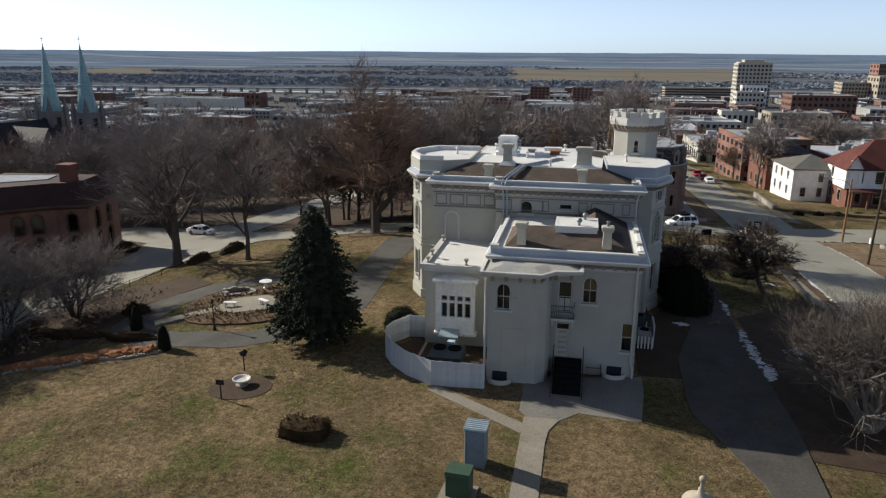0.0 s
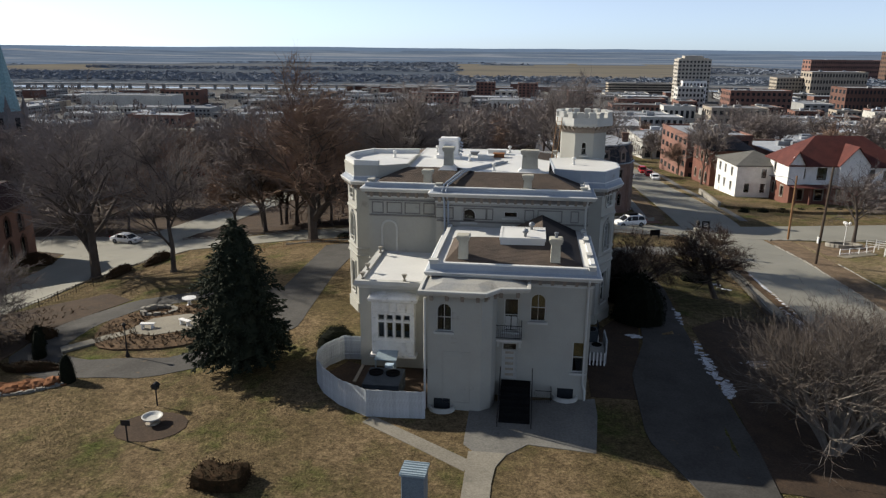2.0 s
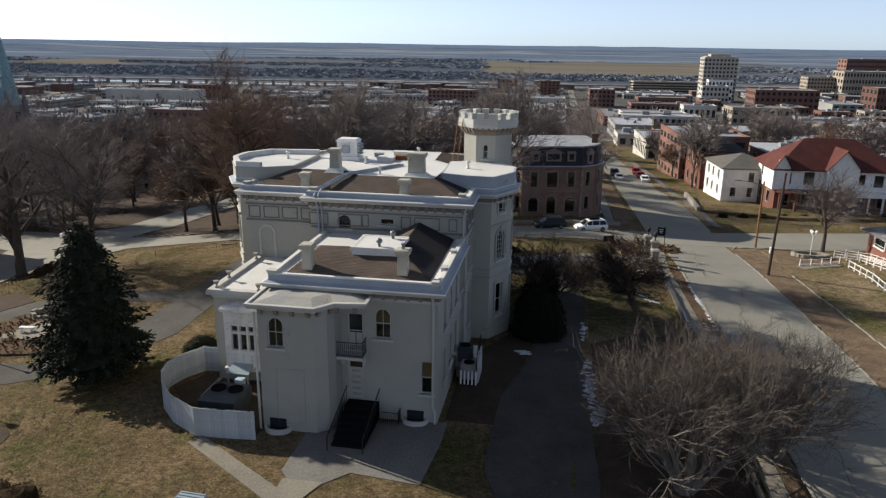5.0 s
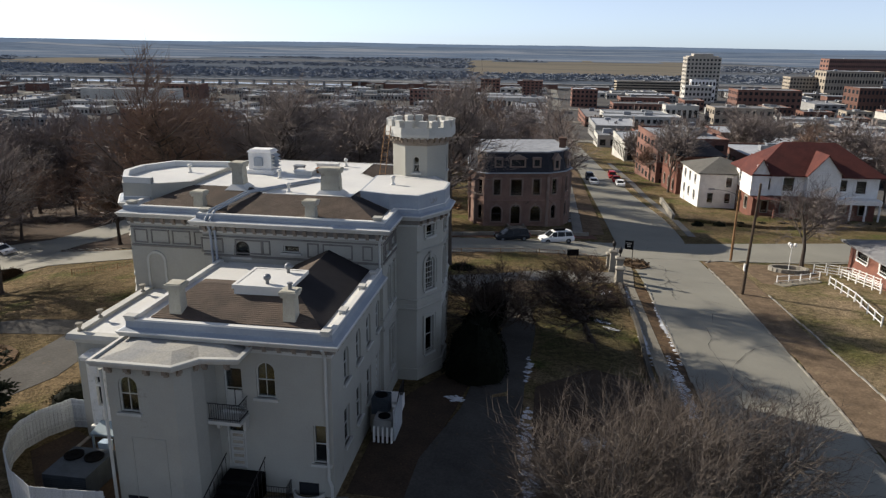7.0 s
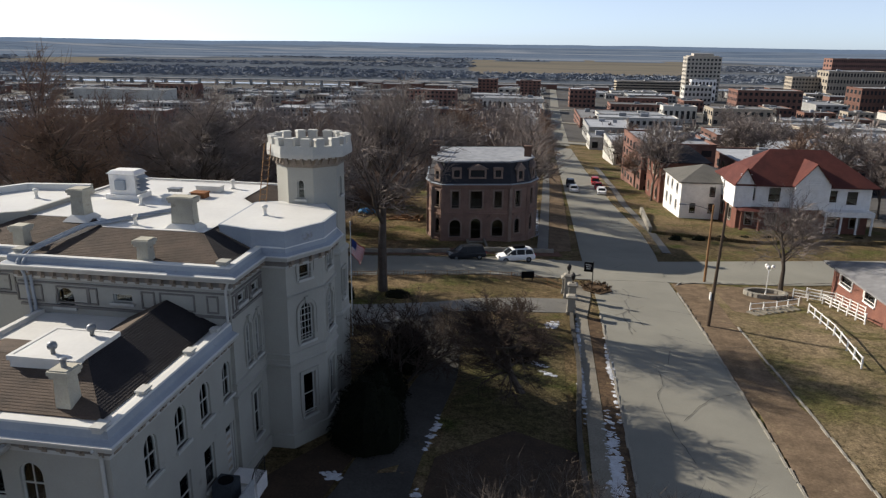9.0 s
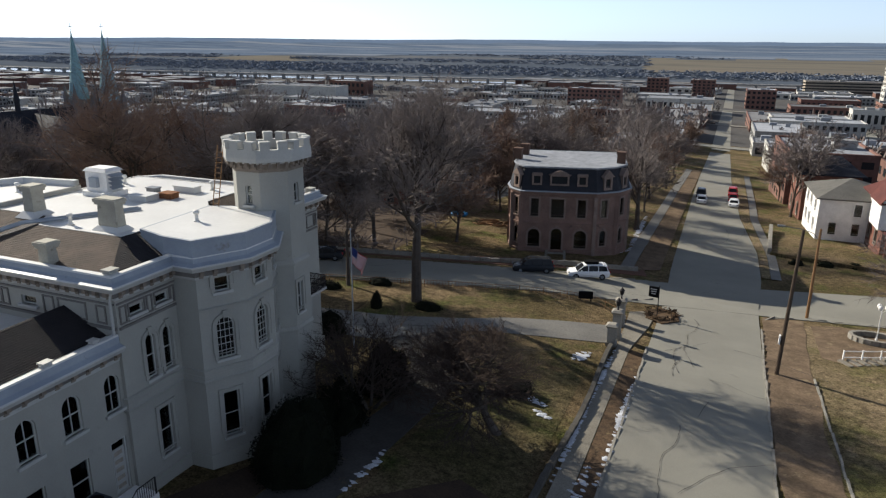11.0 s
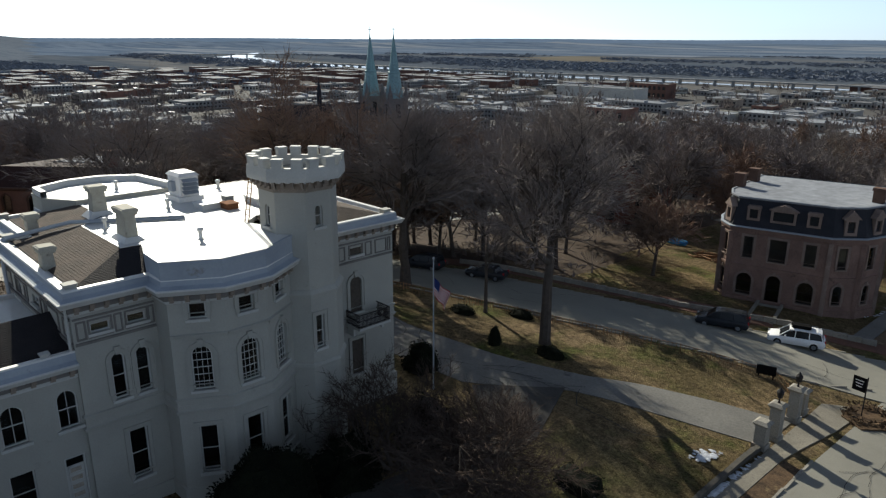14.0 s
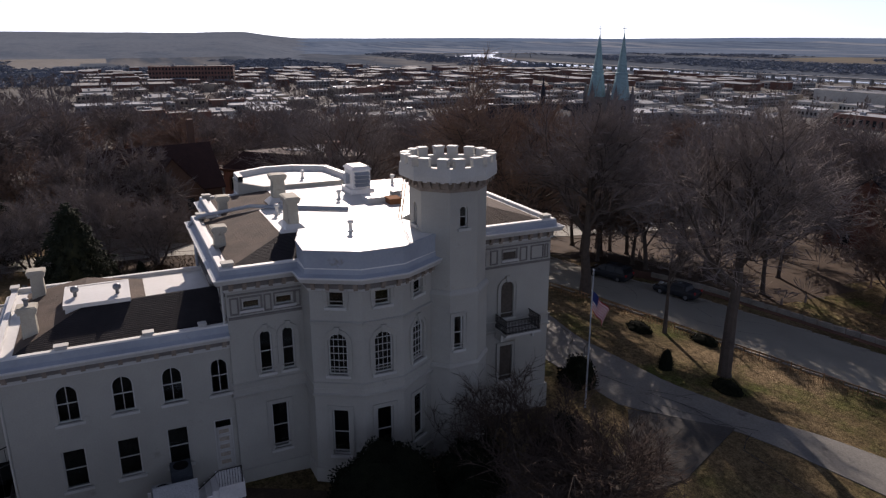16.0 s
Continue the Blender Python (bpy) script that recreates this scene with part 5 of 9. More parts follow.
def bare_tree(seed, h, spread, r0, counts=(6, 5, 5, 6), stems=1, fork=0.32, bark="bark", twig="twig", fine=0.014, label="", category="tree", name="tree", group="", far=False, clean=0.0):
    """A leafless tree: trunk and limbs in one mesh, twigs in another."""
    rnd = random.Random(seed)
    wood, fuzz = Soup(), Soup()

    def grow(p, d, ln, r, level):
        sides = (8, 6, 4, 3)[min(level, 3)]
        segs = (4, 3, 2, 1 if far else 2)[min(level, 3)]
        kids = counts[level] if level < len(counts) else 0
        pts, dirs, rr = [p], [d], [r]
        for i in range(segs):
            bend = Vector((rnd.uniform(-1, 1), rnd.uniform(-1, 1), rnd.uniform(-0.3, 0.9))) * (0.12 if level == 0 else 0.24)
            d = (d + bend).normalized()
            p = p + d * ln / segs
            pts.append(p)
            dirs.append(d)
            rr.append(r * (1 - 0.62 * (i + 1) / segs))
        last = level == len(counts) - 1
        for i in range(segs):
            (fuzz if level >= 3 else wood).limb(pts[i], pts[i + 1], rr[i], rr[i + 1], sides)
        for k in range(kids):
            f = rnd.uniform(fork if level == 0 else 0.18, 1.0)
            j = min(segs - 1, int(f * segs))
            q = pts[j].lerp(pts[j + 1], f * segs - j)
            out = Vector((rnd.gauss(0, 1), rnd.gauss(0, 1), rnd.gauss(0, 0.55))).normalized()
            side = (out - dirs[j] * out.dot(dirs[j])).normalized()
            lean = rnd.uniform(0.8, 1.6) * spread if level < 2 else rnd.uniform(0.6, 1.2)
            nd = (dirs[j] + side * lean + Vector((0, 0, 0.12))).normalized()
            nl = ln * rnd.uniform(0.55, 0.85) * (1.1 - 0.4 * f if level == 0 else 0.92)
            if last and far:
                fuzz.sliver(q, q + nd * nl, fine * rnd.uniform(0.7, 1.3), rnd.uniform(0, 3.14))
            elif last:
                fuzz.spike(q, q + nd * nl, fine * rnd.uniform(0.7, 1.3))
            else:
                grow(q, nd, nl, max(fine * 1.2, rr[j] * rnd.uniform(0.45, 0.68)), level + 1)

    for s in range(stems):
        a = 2 * math.pi * s / stems + rnd.uniform(-0.4, 0.4)
        d = Vector((math.cos(a), math.sin(a), 0)) * (0.0 if stems == 1 else rnd.uniform(0.3, 0.75)) + Vector((0, 0, 1))
        base = Vector((math.cos(a), math.sin(a), 0)) * (0.0 if stems == 1 else 0.25)
        if stems == 1:
            wood.limb(Vector((0, 0, -0.4)), Vector((0, 0, 0.35)), r0 * 1.7, r0 * 1.25, 8)
            wood.limb(Vector((0, 0, 0.35)), Vector((0, 0, clean + 0.4)), r0 * 1.25, r0 * 1.0, 8)
            base = Vector((0, 0, clean + 0.3))
        grow(base, d.normalized(), h * 0.62, r0, 0)
    t = thing(name, label, category, group=group)
    wood.ob("trunk", M[bark], t)
    fuzz.ob("crown", M[twig], t)
    return t


def put(tree, x, y, turn=0.0, size=1.0, sink=0.1):
    m = Matrix.Translation((x, y, height(x, y) - sink)) @ pose(0, 0, 0, 0, 0, turn) @ Matrix.Scale(size, 4)
    c = copy_thing(tree, m)
    c.scale = (size, size, size)
    return c


def place(tree, x, y, turn=0.0, sink=0.1):
    tree.matrix_basis = pose(x, y, height(x, y) - sink, 0, 0, turn)
    return tree


def conifer(seed, h, r, at, label, name="spruce_tree", category="tree", mt="needle", n_whorl=26, bare=0.13):
    rnd = random.Random(seed)
    t = thing(name, label, category, (at[0], at[1], height(*at) - 0.1))
    wood, fuzz = Soup(), Soup()
    wood.limb(Vector((0, 0, -0.3)), Vector((0, 0, h * 0.95)), 0.24 * h / 11, 0.03, 8)
    rows, cols = 14, 16
    for j in range(rows + 1):
        f = j / rows
        for i in range(cols):
            a = 2 * math.pi * i / cols
            q = 0.62 * r * (1 - f ** 1.25) ** 0.7 * (1 + 0.3 * noise.noise((math.cos(a) * 1.5, math.sin(a) * 1.5, f * 9 + seed)))
            fuzz.v.append(Vector((q * math.cos(a), q * math.sin(a), h * (bare + 0.03 + (0.95 - bare) * f))))
    for j in range(rows):
        for i in range(cols):
            fuzz.f.append((j * cols + i, j * cols + (i + 1) % cols, (j + 1) * cols + (i + 1) % cols, (j + 1) * cols + i))
    for w in range(n_whorl):
        f = w / (n_whorl - 1)
        z = h * (bare + (0.97 - bare) * f)
        reach = 1.05 * r * (1 - f ** 1.25) ** 0.62 * rnd.uniform(0.72, 1.12) + 0.12
        if f < 0.12:
            reach *= 0.72 + f * 2.2
        n = int(10 + 10 * (1 - f))
        for k in range(n):
            a = 2 * math.pi * (k + rnd.random()) / n
            out = Vector((math.cos(a), math.sin(a), 0))
            tip = out * reach * rnd.uniform(0.7, 1.1) + Vector((0, 0, z - reach * rnd.uniform(0.1, 0.3)))
            root = Vector((0, 0, z))
            wood.spike(root, tip, 0.03)
            m_ = max(5, int(reach * 15))
            for j in range(m_):
                g = 0.42 + 0.58 * (j + rnd.random()) / m_
                p = root.lerp(tip, g) + Vector((0, 0, rnd.uniform(-0.15, 0.12)))
                side = out.cross(Vector((0, 0, 1))) * rnd.choice((-1, 1))
                d = (out * rnd.uniform(0.3, 0.9) + side * rnd.uniform(0.1, 1.0) + Vector((0, 0, rnd.uniform(-0.6, 0.3)))).normalized()
                fuzz.leaf(p, d, Vector((0, 0, 1)), rnd.uniform(0.25, 0.5), 0.1)
    wood.ob("trunk", M["bark"], t)
    fuzz.ob("crown", M[mt], t)
    return t


def shrub(seed, at, rx, ry, h, label, mt="yew", n=900, name="shrub", lump=0.25, leaf=0.16, category="shrub", flat=False, notch=False, lift=0.0):
    rnd = random.Random(seed)
    t = thing(name, label, category, (at[0], at[1], height(*at) + lift))
    core, fuzz = Soup(), Soup()

    def surf(u, v):
        a, b = 2 * math.pi * u, math.pi / 2 * v
        d = Vector((math.cos(a) * math.cos(b), math.sin(a) * math.cos(b), math.sin(b)))
        if flat:
            k = 1 / max(abs(d.x), abs(d.y), abs(d.z)) ** 0.75
            d = Vector((d.x * k, d.y * k, min(1, d.z * k)))
        s = 1 + lump * noise.noise(d * 2.2 + Vector((seed, 0, 0)))
        if notch:
            s *= 1 - 0.45 * math.exp(-((a - math.pi / 2) / 0.35) ** 2) * math.cos(b)
        return Vector((d.x * rx * s, d.y * ry * s, max(0.0, d.z) * h * s)), d
    rows, cols = 7, 18
    for j in range(rows + 1):
        for i in range(cols):
            p, _ = surf(i / cols, j / rows * 0.999)
            core.v.append(p * 0.93 if j else Vector((p.x * 0.93, p.y * 0.93, -0.15)))
    for j in range(rows):
        for i in range(cols):
            core.f.append((j * cols + i, j * cols + (i + 1) % cols, (j + 1) * cols + (i + 1) % cols, (j + 1) * cols + i))
    core.f.append(tuple(rows * cols + i for i in range(cols)))
    for _ in range(n):
        p, d = surf(rnd.random(), math.asin(rnd.random()) / (math.pi / 2))
        d = (d.normalized() + Vector((rnd.gauss(0, 0.6), rnd.gauss(0, 0.6), rnd.gauss(0, 0.5)))).normalized()
        fuzz.leaf(p * rnd.uniform(0.9, 1.0), d, d.orthogonal().normalized(), leaf * rnd.uniform(0.6, 1.5), leaf * 0.35)
    core.ob("mass", M[mt], t)
    fuzz.ob("leaves", M[mt], t)
    return t


# named trees of the grounds and the streets
big_l = "tall leafless shade tree with a dark trunk and fine brown twigs"
place(bare_tree(11, 19.5, 0.95, 0.55, (10, 7, 7, 10), fork=0.2, fine=0.018, label="broad leafless shade tree with forked dark trunk beside the street"), -52.6, 30.0, 40)
place(bare_tree(12, 15.5, 0.8, 0.3, (9, 7, 6, 8), fork=0.25, fine=0.016, label="slender leafless tree on the west lawn edge"), -43.2, 30.0, 10)
place(bare_tree(13, 19.5, 0.95, 0.65, (12, 8, 7, 11), fork=0.16, twig="twig_red", fine=0.026, label="very broad leafless tree with a haze of russet twigs"), -31.0, 42.8, 80)
place(bare_tree(14, 14.5, 0.85, 0.4, (11, 7, 7, 9), fork=0.22, clean=4.6, fine=0.022, label="tall leafless tree with a straight dark trunk on the north lawn"), -0.8, 44.3, 15)
place(bare_tree(15, 15.5, 0.9, 0.5, (12, 8, 8, 10), fork=0.22, clean=1.6, fine=0.022, label="thick trunked leafless tree beside the lawn fence"), -19.8, 45.7, 120)
place(bare_tree(16, 8.5, 0.8, 0.16, (6, 6, 5, 5), fork=0.35, clean=1.8, label="small leafless street tree by the lawn fence"), -9.0, 46.0, 70)
crab = place(bare_tree(17, 6.6, 1.5, 0.22, (13, 8, 7, 9), fork=0.05, clean=0.8, twig="twig_dark", fine=0.013, label="low spreading crab apple with a dense dark twiggy crown"), 13.7, 24.2, 0)
lean = Matrix(((1.15, 0, -0.45, 0), (0, 1.15, -0.3, 0), (0, 0, 0.98, 0), (0, 0, 0, 1)))
for o_ in crab.children:
    o_.data.transform(lean)
for i_, (x_, y_, hh, stems_) in enumerate(((13.6, -3.6, 8.4, 9), (19.0, 1.0, 7.6, 6), (15.0, 5.5, 5.4, 5))):
    place(bare_tree(21 + i_, hh, 0.9, 0.17, (7, 6, 5, 5), stems=stems_, fork=0.2, bark="bark_pale", twig="twig_pale", fine=0.0095, label="many stemmed leafless tree with pale grey branches beside the drive", group="pale trees beside the drive"), x_, y_, i_ * 70)
place(bare_tree(26, 9.6, 0.95, 0.24, (9, 7, 7, 8), fork=0.2, clean=1.0, fine=0.017, label="leafless tree with upswept branches beside a corner yard"), 41.0, 60.3, 33)
place(bare_tree(27, 6.0, 1.0, 0.12, (7, 6, 5, 6), stems=4, fork=0.15, fine=0.013, twig="twig_dark", label="dark twiggy magnolia against the mansion wall"), 5.6, 23.2, 0)
place(bare_tree(28, 4.2, 1.2, 0.07, (5, 5, 5, 5), stems=4, fork=0.15, bark="bark_pale", twig="twig_pale", fine=0.01, label="small open leafless shrub with pale curving stems"), 8.3, 28.3, 0)
place(bare_tree(29, 17.0, 0.9, 0.4, (9, 7, 6, 8), fork=0.25, fine=0.022, label="leafless tree with a twisted trunk beside a brown stone house"), 12.4, 96.0, 0)
place(bare_tree(30, 16.0, 0.7, 0.28, (8, 6, 6, 6), fork=0.3, bark="bark_pale", twig="twig_pale", fine=0.02, label="tall pale barked leafless tree beyond the brick house"), -6.5, 116, 0)
for i_, (x_, y_, hh) in enumerate(((-50.5, 9.0, 7.5), (-53.5, 3.5, 9.0), (-55.5, -4.0, 9.5), (-54.5, -9.5, 8.5))):
    place(bare_tree(31 + i_, hh, 1.0, 0.14, (8, 6, 6, 8), stems=5, fork=0.2, fine=0.014, label="several stemmed leafless garden tree above the west street", group="garden trees"), x_, y_, i_ * 50)
conifer(3, 11.0, 3.5, (-23.6, 2.2), "dense dark green spruce standing on the brown lawn")
conifer(4, 9.0, 2.6, (-60, -7), "dark green conifer beside a house across the street", n_whorl=18)
for i_, (x_, y_, hh) in enumerate(((-35.4, -0.1, 2.2), (-41.0, 4.6, 2.3), (-42.8, 7.0, 2.0), (-3.2, 40.9, 1.6))):
    shrub(40 + i_, (x_, y_), 0.55, 0.55, hh, "small clipped columnar evergreen at the garden edge", n=260, name="columnar_evergreen", leaf=0.1, lump=0.1)
shrub(50, (5.3, 15.6), 2.2, 2.9, 3.9, "large rounded dark yew growing against the bay window", n=4200, lump=0.2, leaf=0.12)
# added bush whose dark mass stands for plain shade at the tower foot
shrub(51, (4.9, 20.6), 1.7, 2.0, 2.6, "dark overgrown evergreen beside the tower", n=1600, lump=0.4)
shrub(52, (5.2, 26.2), 1.8, 2.0, 3.0, "dark evergreen bush below the north balcony", n=1100, lump=0.4)
shrub(53, (-3.4, 33.2), 1.3, 1.3, 2.0, "ragged evergreen bush at the foot of the flagpole", n=700, lump=0.4)
shrub(54, (-17.75, 5.75), 1.55, 1.35, 1.75, "rounded dark olive bush behind the board fence", "yew", 1500, lump=0.12, leaf=0.1)
shrub(55, (-19.2, -11.4), 1.5, 1.05, 0.88, "clipped brown boxwood hedge with a notch in it", "hedge_brown", 1100, "clipped_hedge", 0.06, 0.1, "hedge", True, True)
shrub(56, (12.9, 30.1), 1.3, 0.95, 0.85, "low heart shaped dark hedge on the lawn", "yew", 600, "clipped_hedge", 0.1, 0.1, "hedge", True, True)
for i_, (x_, y_) in enumerate(((1.1, 42.6), (-10.2, 44.2), (-6.5, 48.0), (-27, 44.0))):
    shrub(60 + i_, (x_, y_), 1.3, 0.8, 0.7, "low dark clipped bush on the north lawn", n=350, leaf=0.12)
for i_, (x_, y_, a_, b_, c_) in enumerate(((-45.5, 3.2, 3.4, 0.6, 0.7), (-39.6, 2.2, 3.0, 0.5, 0.7), (-50.0, 4.0, 2.2, 0.8, 0.8), (-44, 9.0, 1.4, 1.0, 0.9), (-50.4, 31, 0.8, 2.6, 1.0), (-48.8, 36.6, 0.8, 3.2, 1.0), (-65.8, 38, 2.4, 1.6, 1.6))):
    shrub(70 + i_, (x_, y_), a_, b_, c_, "low dark brown garden hedge", "hedge_brown", 420, "hedge", 0.25, 0.14, "hedge")

# trees of the neighbourhood: six kinds, many copies
kinds = [bare_tree(100 + k, (13, 15, 11, 16, 12, 14)[k], (0.9, 0.8, 1.0, 0.75, 0.95, 0.9)[k], 0.26, (9, 6, 6, 12), fork=0.22, twig=("twig", "twig", "twig_red", "twig", "twig", "twig_red")[k], fine=0.05, far=True,
                   label="leafless tree standing among the houses below the hill", group="neighbourhood trees") for k in range(6)]
rnd_t = random.Random(77)
spots = []


def clear(x, y):
    if 8 < x < 42 and y > 0:
        return False
    if -74 < x < -50 and -200 < y < 46:
        return False
    if -60 < x < 80 and ns_s(x) - 3 < y < ns_n(x) + 4 or -95 < x < -40 and 40 < y < 62 or -72 < x < -45 and 60 < y < 115:
        return False
    if -58 < x < 45 and y < 54:
        return False
    if -6 < x < 18 and 70 < y < 96:
        return False
    if 32 < x < 75 and 84 < y < 122:
        return False
    if -90 < x < -62 and 6 < y < 46:
        return False
    return all((x - a) ** 2 + (y - b) ** 2 > 36 for a, b in spots)


while len(spots) < 262:
    u = rnd_t.random()
    if u < 0.42:
        x_, y_ = rnd_t.uniform(-190, 4), rnd_t.uniform(64, 235)
    elif u < 0.70:
        x_, y_ = rnd_t.uniform(-170, -74), rnd_t.uniform(-75, 95)
    elif u < 0.95:
        x_, y_ = rnd_t.uniform(-290, -150), rnd_t.uniform(-95, 110)
    else:
        x_, y_ = rnd_t.uniform(36, 170), rnd_t.uniform(70, 330)
    if clear(x_, y_) and not (-270 < x_ < -62 and -2 < y_ < 9):
        spots.append((x_, y_))
for i_, (x_, y_) in enumerate(spots):
    k_ = kinds[rnd_t.randrange(6)]
    grown = rnd_t.uniform(0.8, 1.2) * (1.25 if x_ < -74 and y_ < -8 else 1.0)
    if i_ < 6:
        place(kinds[i_], x_, y_, rnd_t.uniform(0, 360))
    else:
        put(k_, x_, y_, rnd_t.uniform(0, 360), grown)
for i_, (x_, y_) in enumerate(((11.5, 112), (10.5, 128), (12.0, 146), (35.5, 128), (34.5, 150), (36, 176), (11, 176), (10, 205), (37, 208), (-2, 104), (-10, 98))):
    put(kinds[(i_ * 5) % 6], x_, y_, i_ * 67, 0.75 + 0.07 * (i_ % 4))
for i_ in range(11):
    x_ = -43 + i_ * 2.6
    put(kinds[(i_ * 5 + 1) % 6], x_, max(ns_n(x_) + 6, 61 if x_ < -36 else 0) + 5 * rnd_t.random(), i_ * 83, 0.85 + 0.08 * (i_ % 4))
# trees added to throw shade over the cross street
for i_, (x_, y_) in enumerate(((-47, 56), (-45, 62), (-42, 55), (-39, 60), (-36, 57), (-74, 62), (-70, 66), (-80, 66))):
    put(kinds[(i_ * 5 + 2) % 6], x_, y_, i_ * 77, 0.95 + 0.1 * (i_ % 3))
for i_, (x_, y_) in enumerate(((75, 119), (81, 112), (70, 126), (86, 104), (64, 124), (90, 118))):
    put(kinds[(i_ * 5 + 3) % 6], x_, y_, i_ * 71, 0.9 + 0.1 * (i_ % 3))
for i_, (x_, y_) in enumerate(((-66.5, 2), (-67, 9), (-68, -5), (-66, -12), (-74, -10), (-79, -24), (-84, -14), (-90, -34), (-76, -36), (-98, -22), (-106, -36), (-112, -20), (-120, -30), (-88, -4), (-96, -14), (-70, -22))):
    put(kinds[(i_ * 5 + 1) % 6], x_, y_, i_ * 57, 1.1 + 0.12 * (i_ % 4) if x_ < -72 else 0.85)

# ---- grounds of the mansion ----
def flat_patch(name, m, pts, lift, label, category, kind="structure", cuts=14, thick=0.3):
    """A paved or planted patch with an outline in the plan, laid over the ground."""
    bm = B()
    c = Vector((sum(p[0] for p in pts) / len(pts), sum(p[1] for p in pts) / len(pts)))
    edge = []
    for (x0, y0), (x1, y1) in zip(pts, pts[1:] + pts[:1]):
        n = max(1, int(math.dist((x0, y0), (x1, y1)) / 1.5))
        edge += [(x0 + (x1 - x0) * i / n, y0 + (y1 - y0) * i / n) for i in range(n)]
    rings = []
    for k in range(5):
        f = 1 - k / 5
        rings.append([bm.verts.new((x, y, height(x, y) + lift)) for x, y in [tuple(c + (Vector(p) - c) * f) for p in edge]])
    n = len(edge)
    low = [bm.verts.new(v.co - Vector((0, 0, thick))) for v in rings[0]]
    for a, b in zip([low] + rings, rings):
        for i in range(n):
            bm.faces.new((a[i], a[(i + 1) % n], b[(i + 1) % n], b[i]))
    mid = bm.verts.new((c.x, c.y, height(c.x, c.y) + lift))
    for i in range(n):
        bm.faces.new((rings[-1][i], rings[-1][(i + 1) % n], mid))
    ob = part(name, bm, M[m])
    PAVED.append(ob)
    return tagged(ob, label, category, kind=kind)


# grey drive given a near-black colour that holds the mansion's shadow
drape("drive_east", M["path_old"], [(6.9, -60), (6.2, -12), (3.2, -4.2), (3.4, 4), (5.0, 10), (5.3, 14), (6.6, 25), (5.0, 31), (1, 34)], [(9.0, -60), (9.0, -12), (9.3, -4.2), (8.9, 4), (8.7, 10), (8.7, 14), (9.2, 25), (8.5, 32), (5.4, 38.8)], 0.07, "dark cracked asphalt drive beside the mansion", "driveway", 1.5)
drape("drive_north", M["drive"], [(-24, 41.5), (-18, 39), (-10.3, 38.2), (-1.1, 39.4), (5, 41.6), (12.7, 46.2), (17.3, 48.2)], [(-24, 36), (-18, 33.5), (-10, 33), (0.5, 33.9), (5.4, 38.6), (10, 40.4), (17.5, 43.2)], 0.045, "grey asphalt drive sweeping to the gate", "driveway", 1.5)
drape("drive_garden", M["path_old"], [(-44, 5), (-42, 2.5), (-38, 0.6), (-30, 0.2), (-25, 3.0), (-22, 10), (-23.5, 25), (-24, 41.5)], [(-40.5, 7.5), (-39.5, 5), (-36.5, 3.6), (-30, 3.6), (-27.6, 5.5), (-26.5, 11), (-27.5, 25), (-28.5, 40)], 0.03, "grey asphalt garden path", "path", 1.5)
drape("drive_ring", M["path_old"], [(-44, 5), (-44.5, 12), (-41, 18.5), (-34, 21), (-24, 21)], [(-40.5, 7.5), (-40.5, 11), (-38.5, 15.5), (-33.5, 17.5), (-26, 17.5)], 0.025, "grey asphalt path round the garden bed", "path", 1.5)
# pale concrete in the darker drive colour, which stands for the wing's shade
flat_patch("terrace", "drive", [(-7.2, -6.2), (-6.5, -7.0), (-4.7, -7.0), (-3.6, -5.8), (0.2, -6.2), (0.6, -2.0), (0.6, 0.2), (-7.2, -1.2)], 0.03, "worn concrete apron behind the mansion", "paving")
drape("path_back", M["concrete"], [(-6.85, -60), (-6.85, -6.9)], [(-5.4, -60), (-5.4, -8.6), (-4.7, -6.9)], 0.042, "straight concrete path across the back lawn", "path", 1.5)
drape("path_spur", M["concrete"], [(-6.9, -8.9), (-9.4, -7.2), (-13.4, -4.6)], [(-6.7, -7.8), (-9.2, -6.2), (-12.9, -3.8)], 0.035, "short concrete spur path", "path", 1.5)
drape("sidewalk_east", M["concrete"], [(18.0, -60), (18.0, 19), (17.9, 42.5), (17.6, 50), (17.4, 53.5)], [(19.1, -60), (19.1, 19), (18.9, 42.5), (19.6, 50), (19.8, 56)], 0.07, "broken concrete pavement beside the street", "pavement", 1.5)
drape("verge_east", M["leaves"], [(19.15, -60), (19.15, 19), (18.95, 42.5)], [(20.25, -60), (20.3, 19), (20.1, 42.5)], 0.05, "leaf littered verge between pavement and street", "verge", 1.5)
drape("verge_far", M["verge_brown"], [(29.4, -40), (29.4, 20), (29.1, 45), (29.3, 61)], [(33.4, -40), (33.2, 20), (32.4, 45), (33.2, 62)], 0.05, "bare leafy strip beside the street", "verge", 1.5, wobble=0.5)
drape("lawn_east", M["lawn_tan"], [(33.0, -60), (32.9, 20), (32.1, 45), (32.9, 60)], [(64, -60), (64, 20), (64, 45), (64, 68)], 0.028, "dry straw coloured lawn across the street", "lawn", 3.0)
# real leaf litter, its dark patch also painting the shade over this ground
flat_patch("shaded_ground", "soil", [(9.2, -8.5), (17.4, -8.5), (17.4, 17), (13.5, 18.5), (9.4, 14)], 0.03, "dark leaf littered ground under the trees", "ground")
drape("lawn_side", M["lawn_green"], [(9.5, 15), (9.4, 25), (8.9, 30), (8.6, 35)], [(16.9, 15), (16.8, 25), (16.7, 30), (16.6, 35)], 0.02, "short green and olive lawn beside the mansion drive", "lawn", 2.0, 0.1)
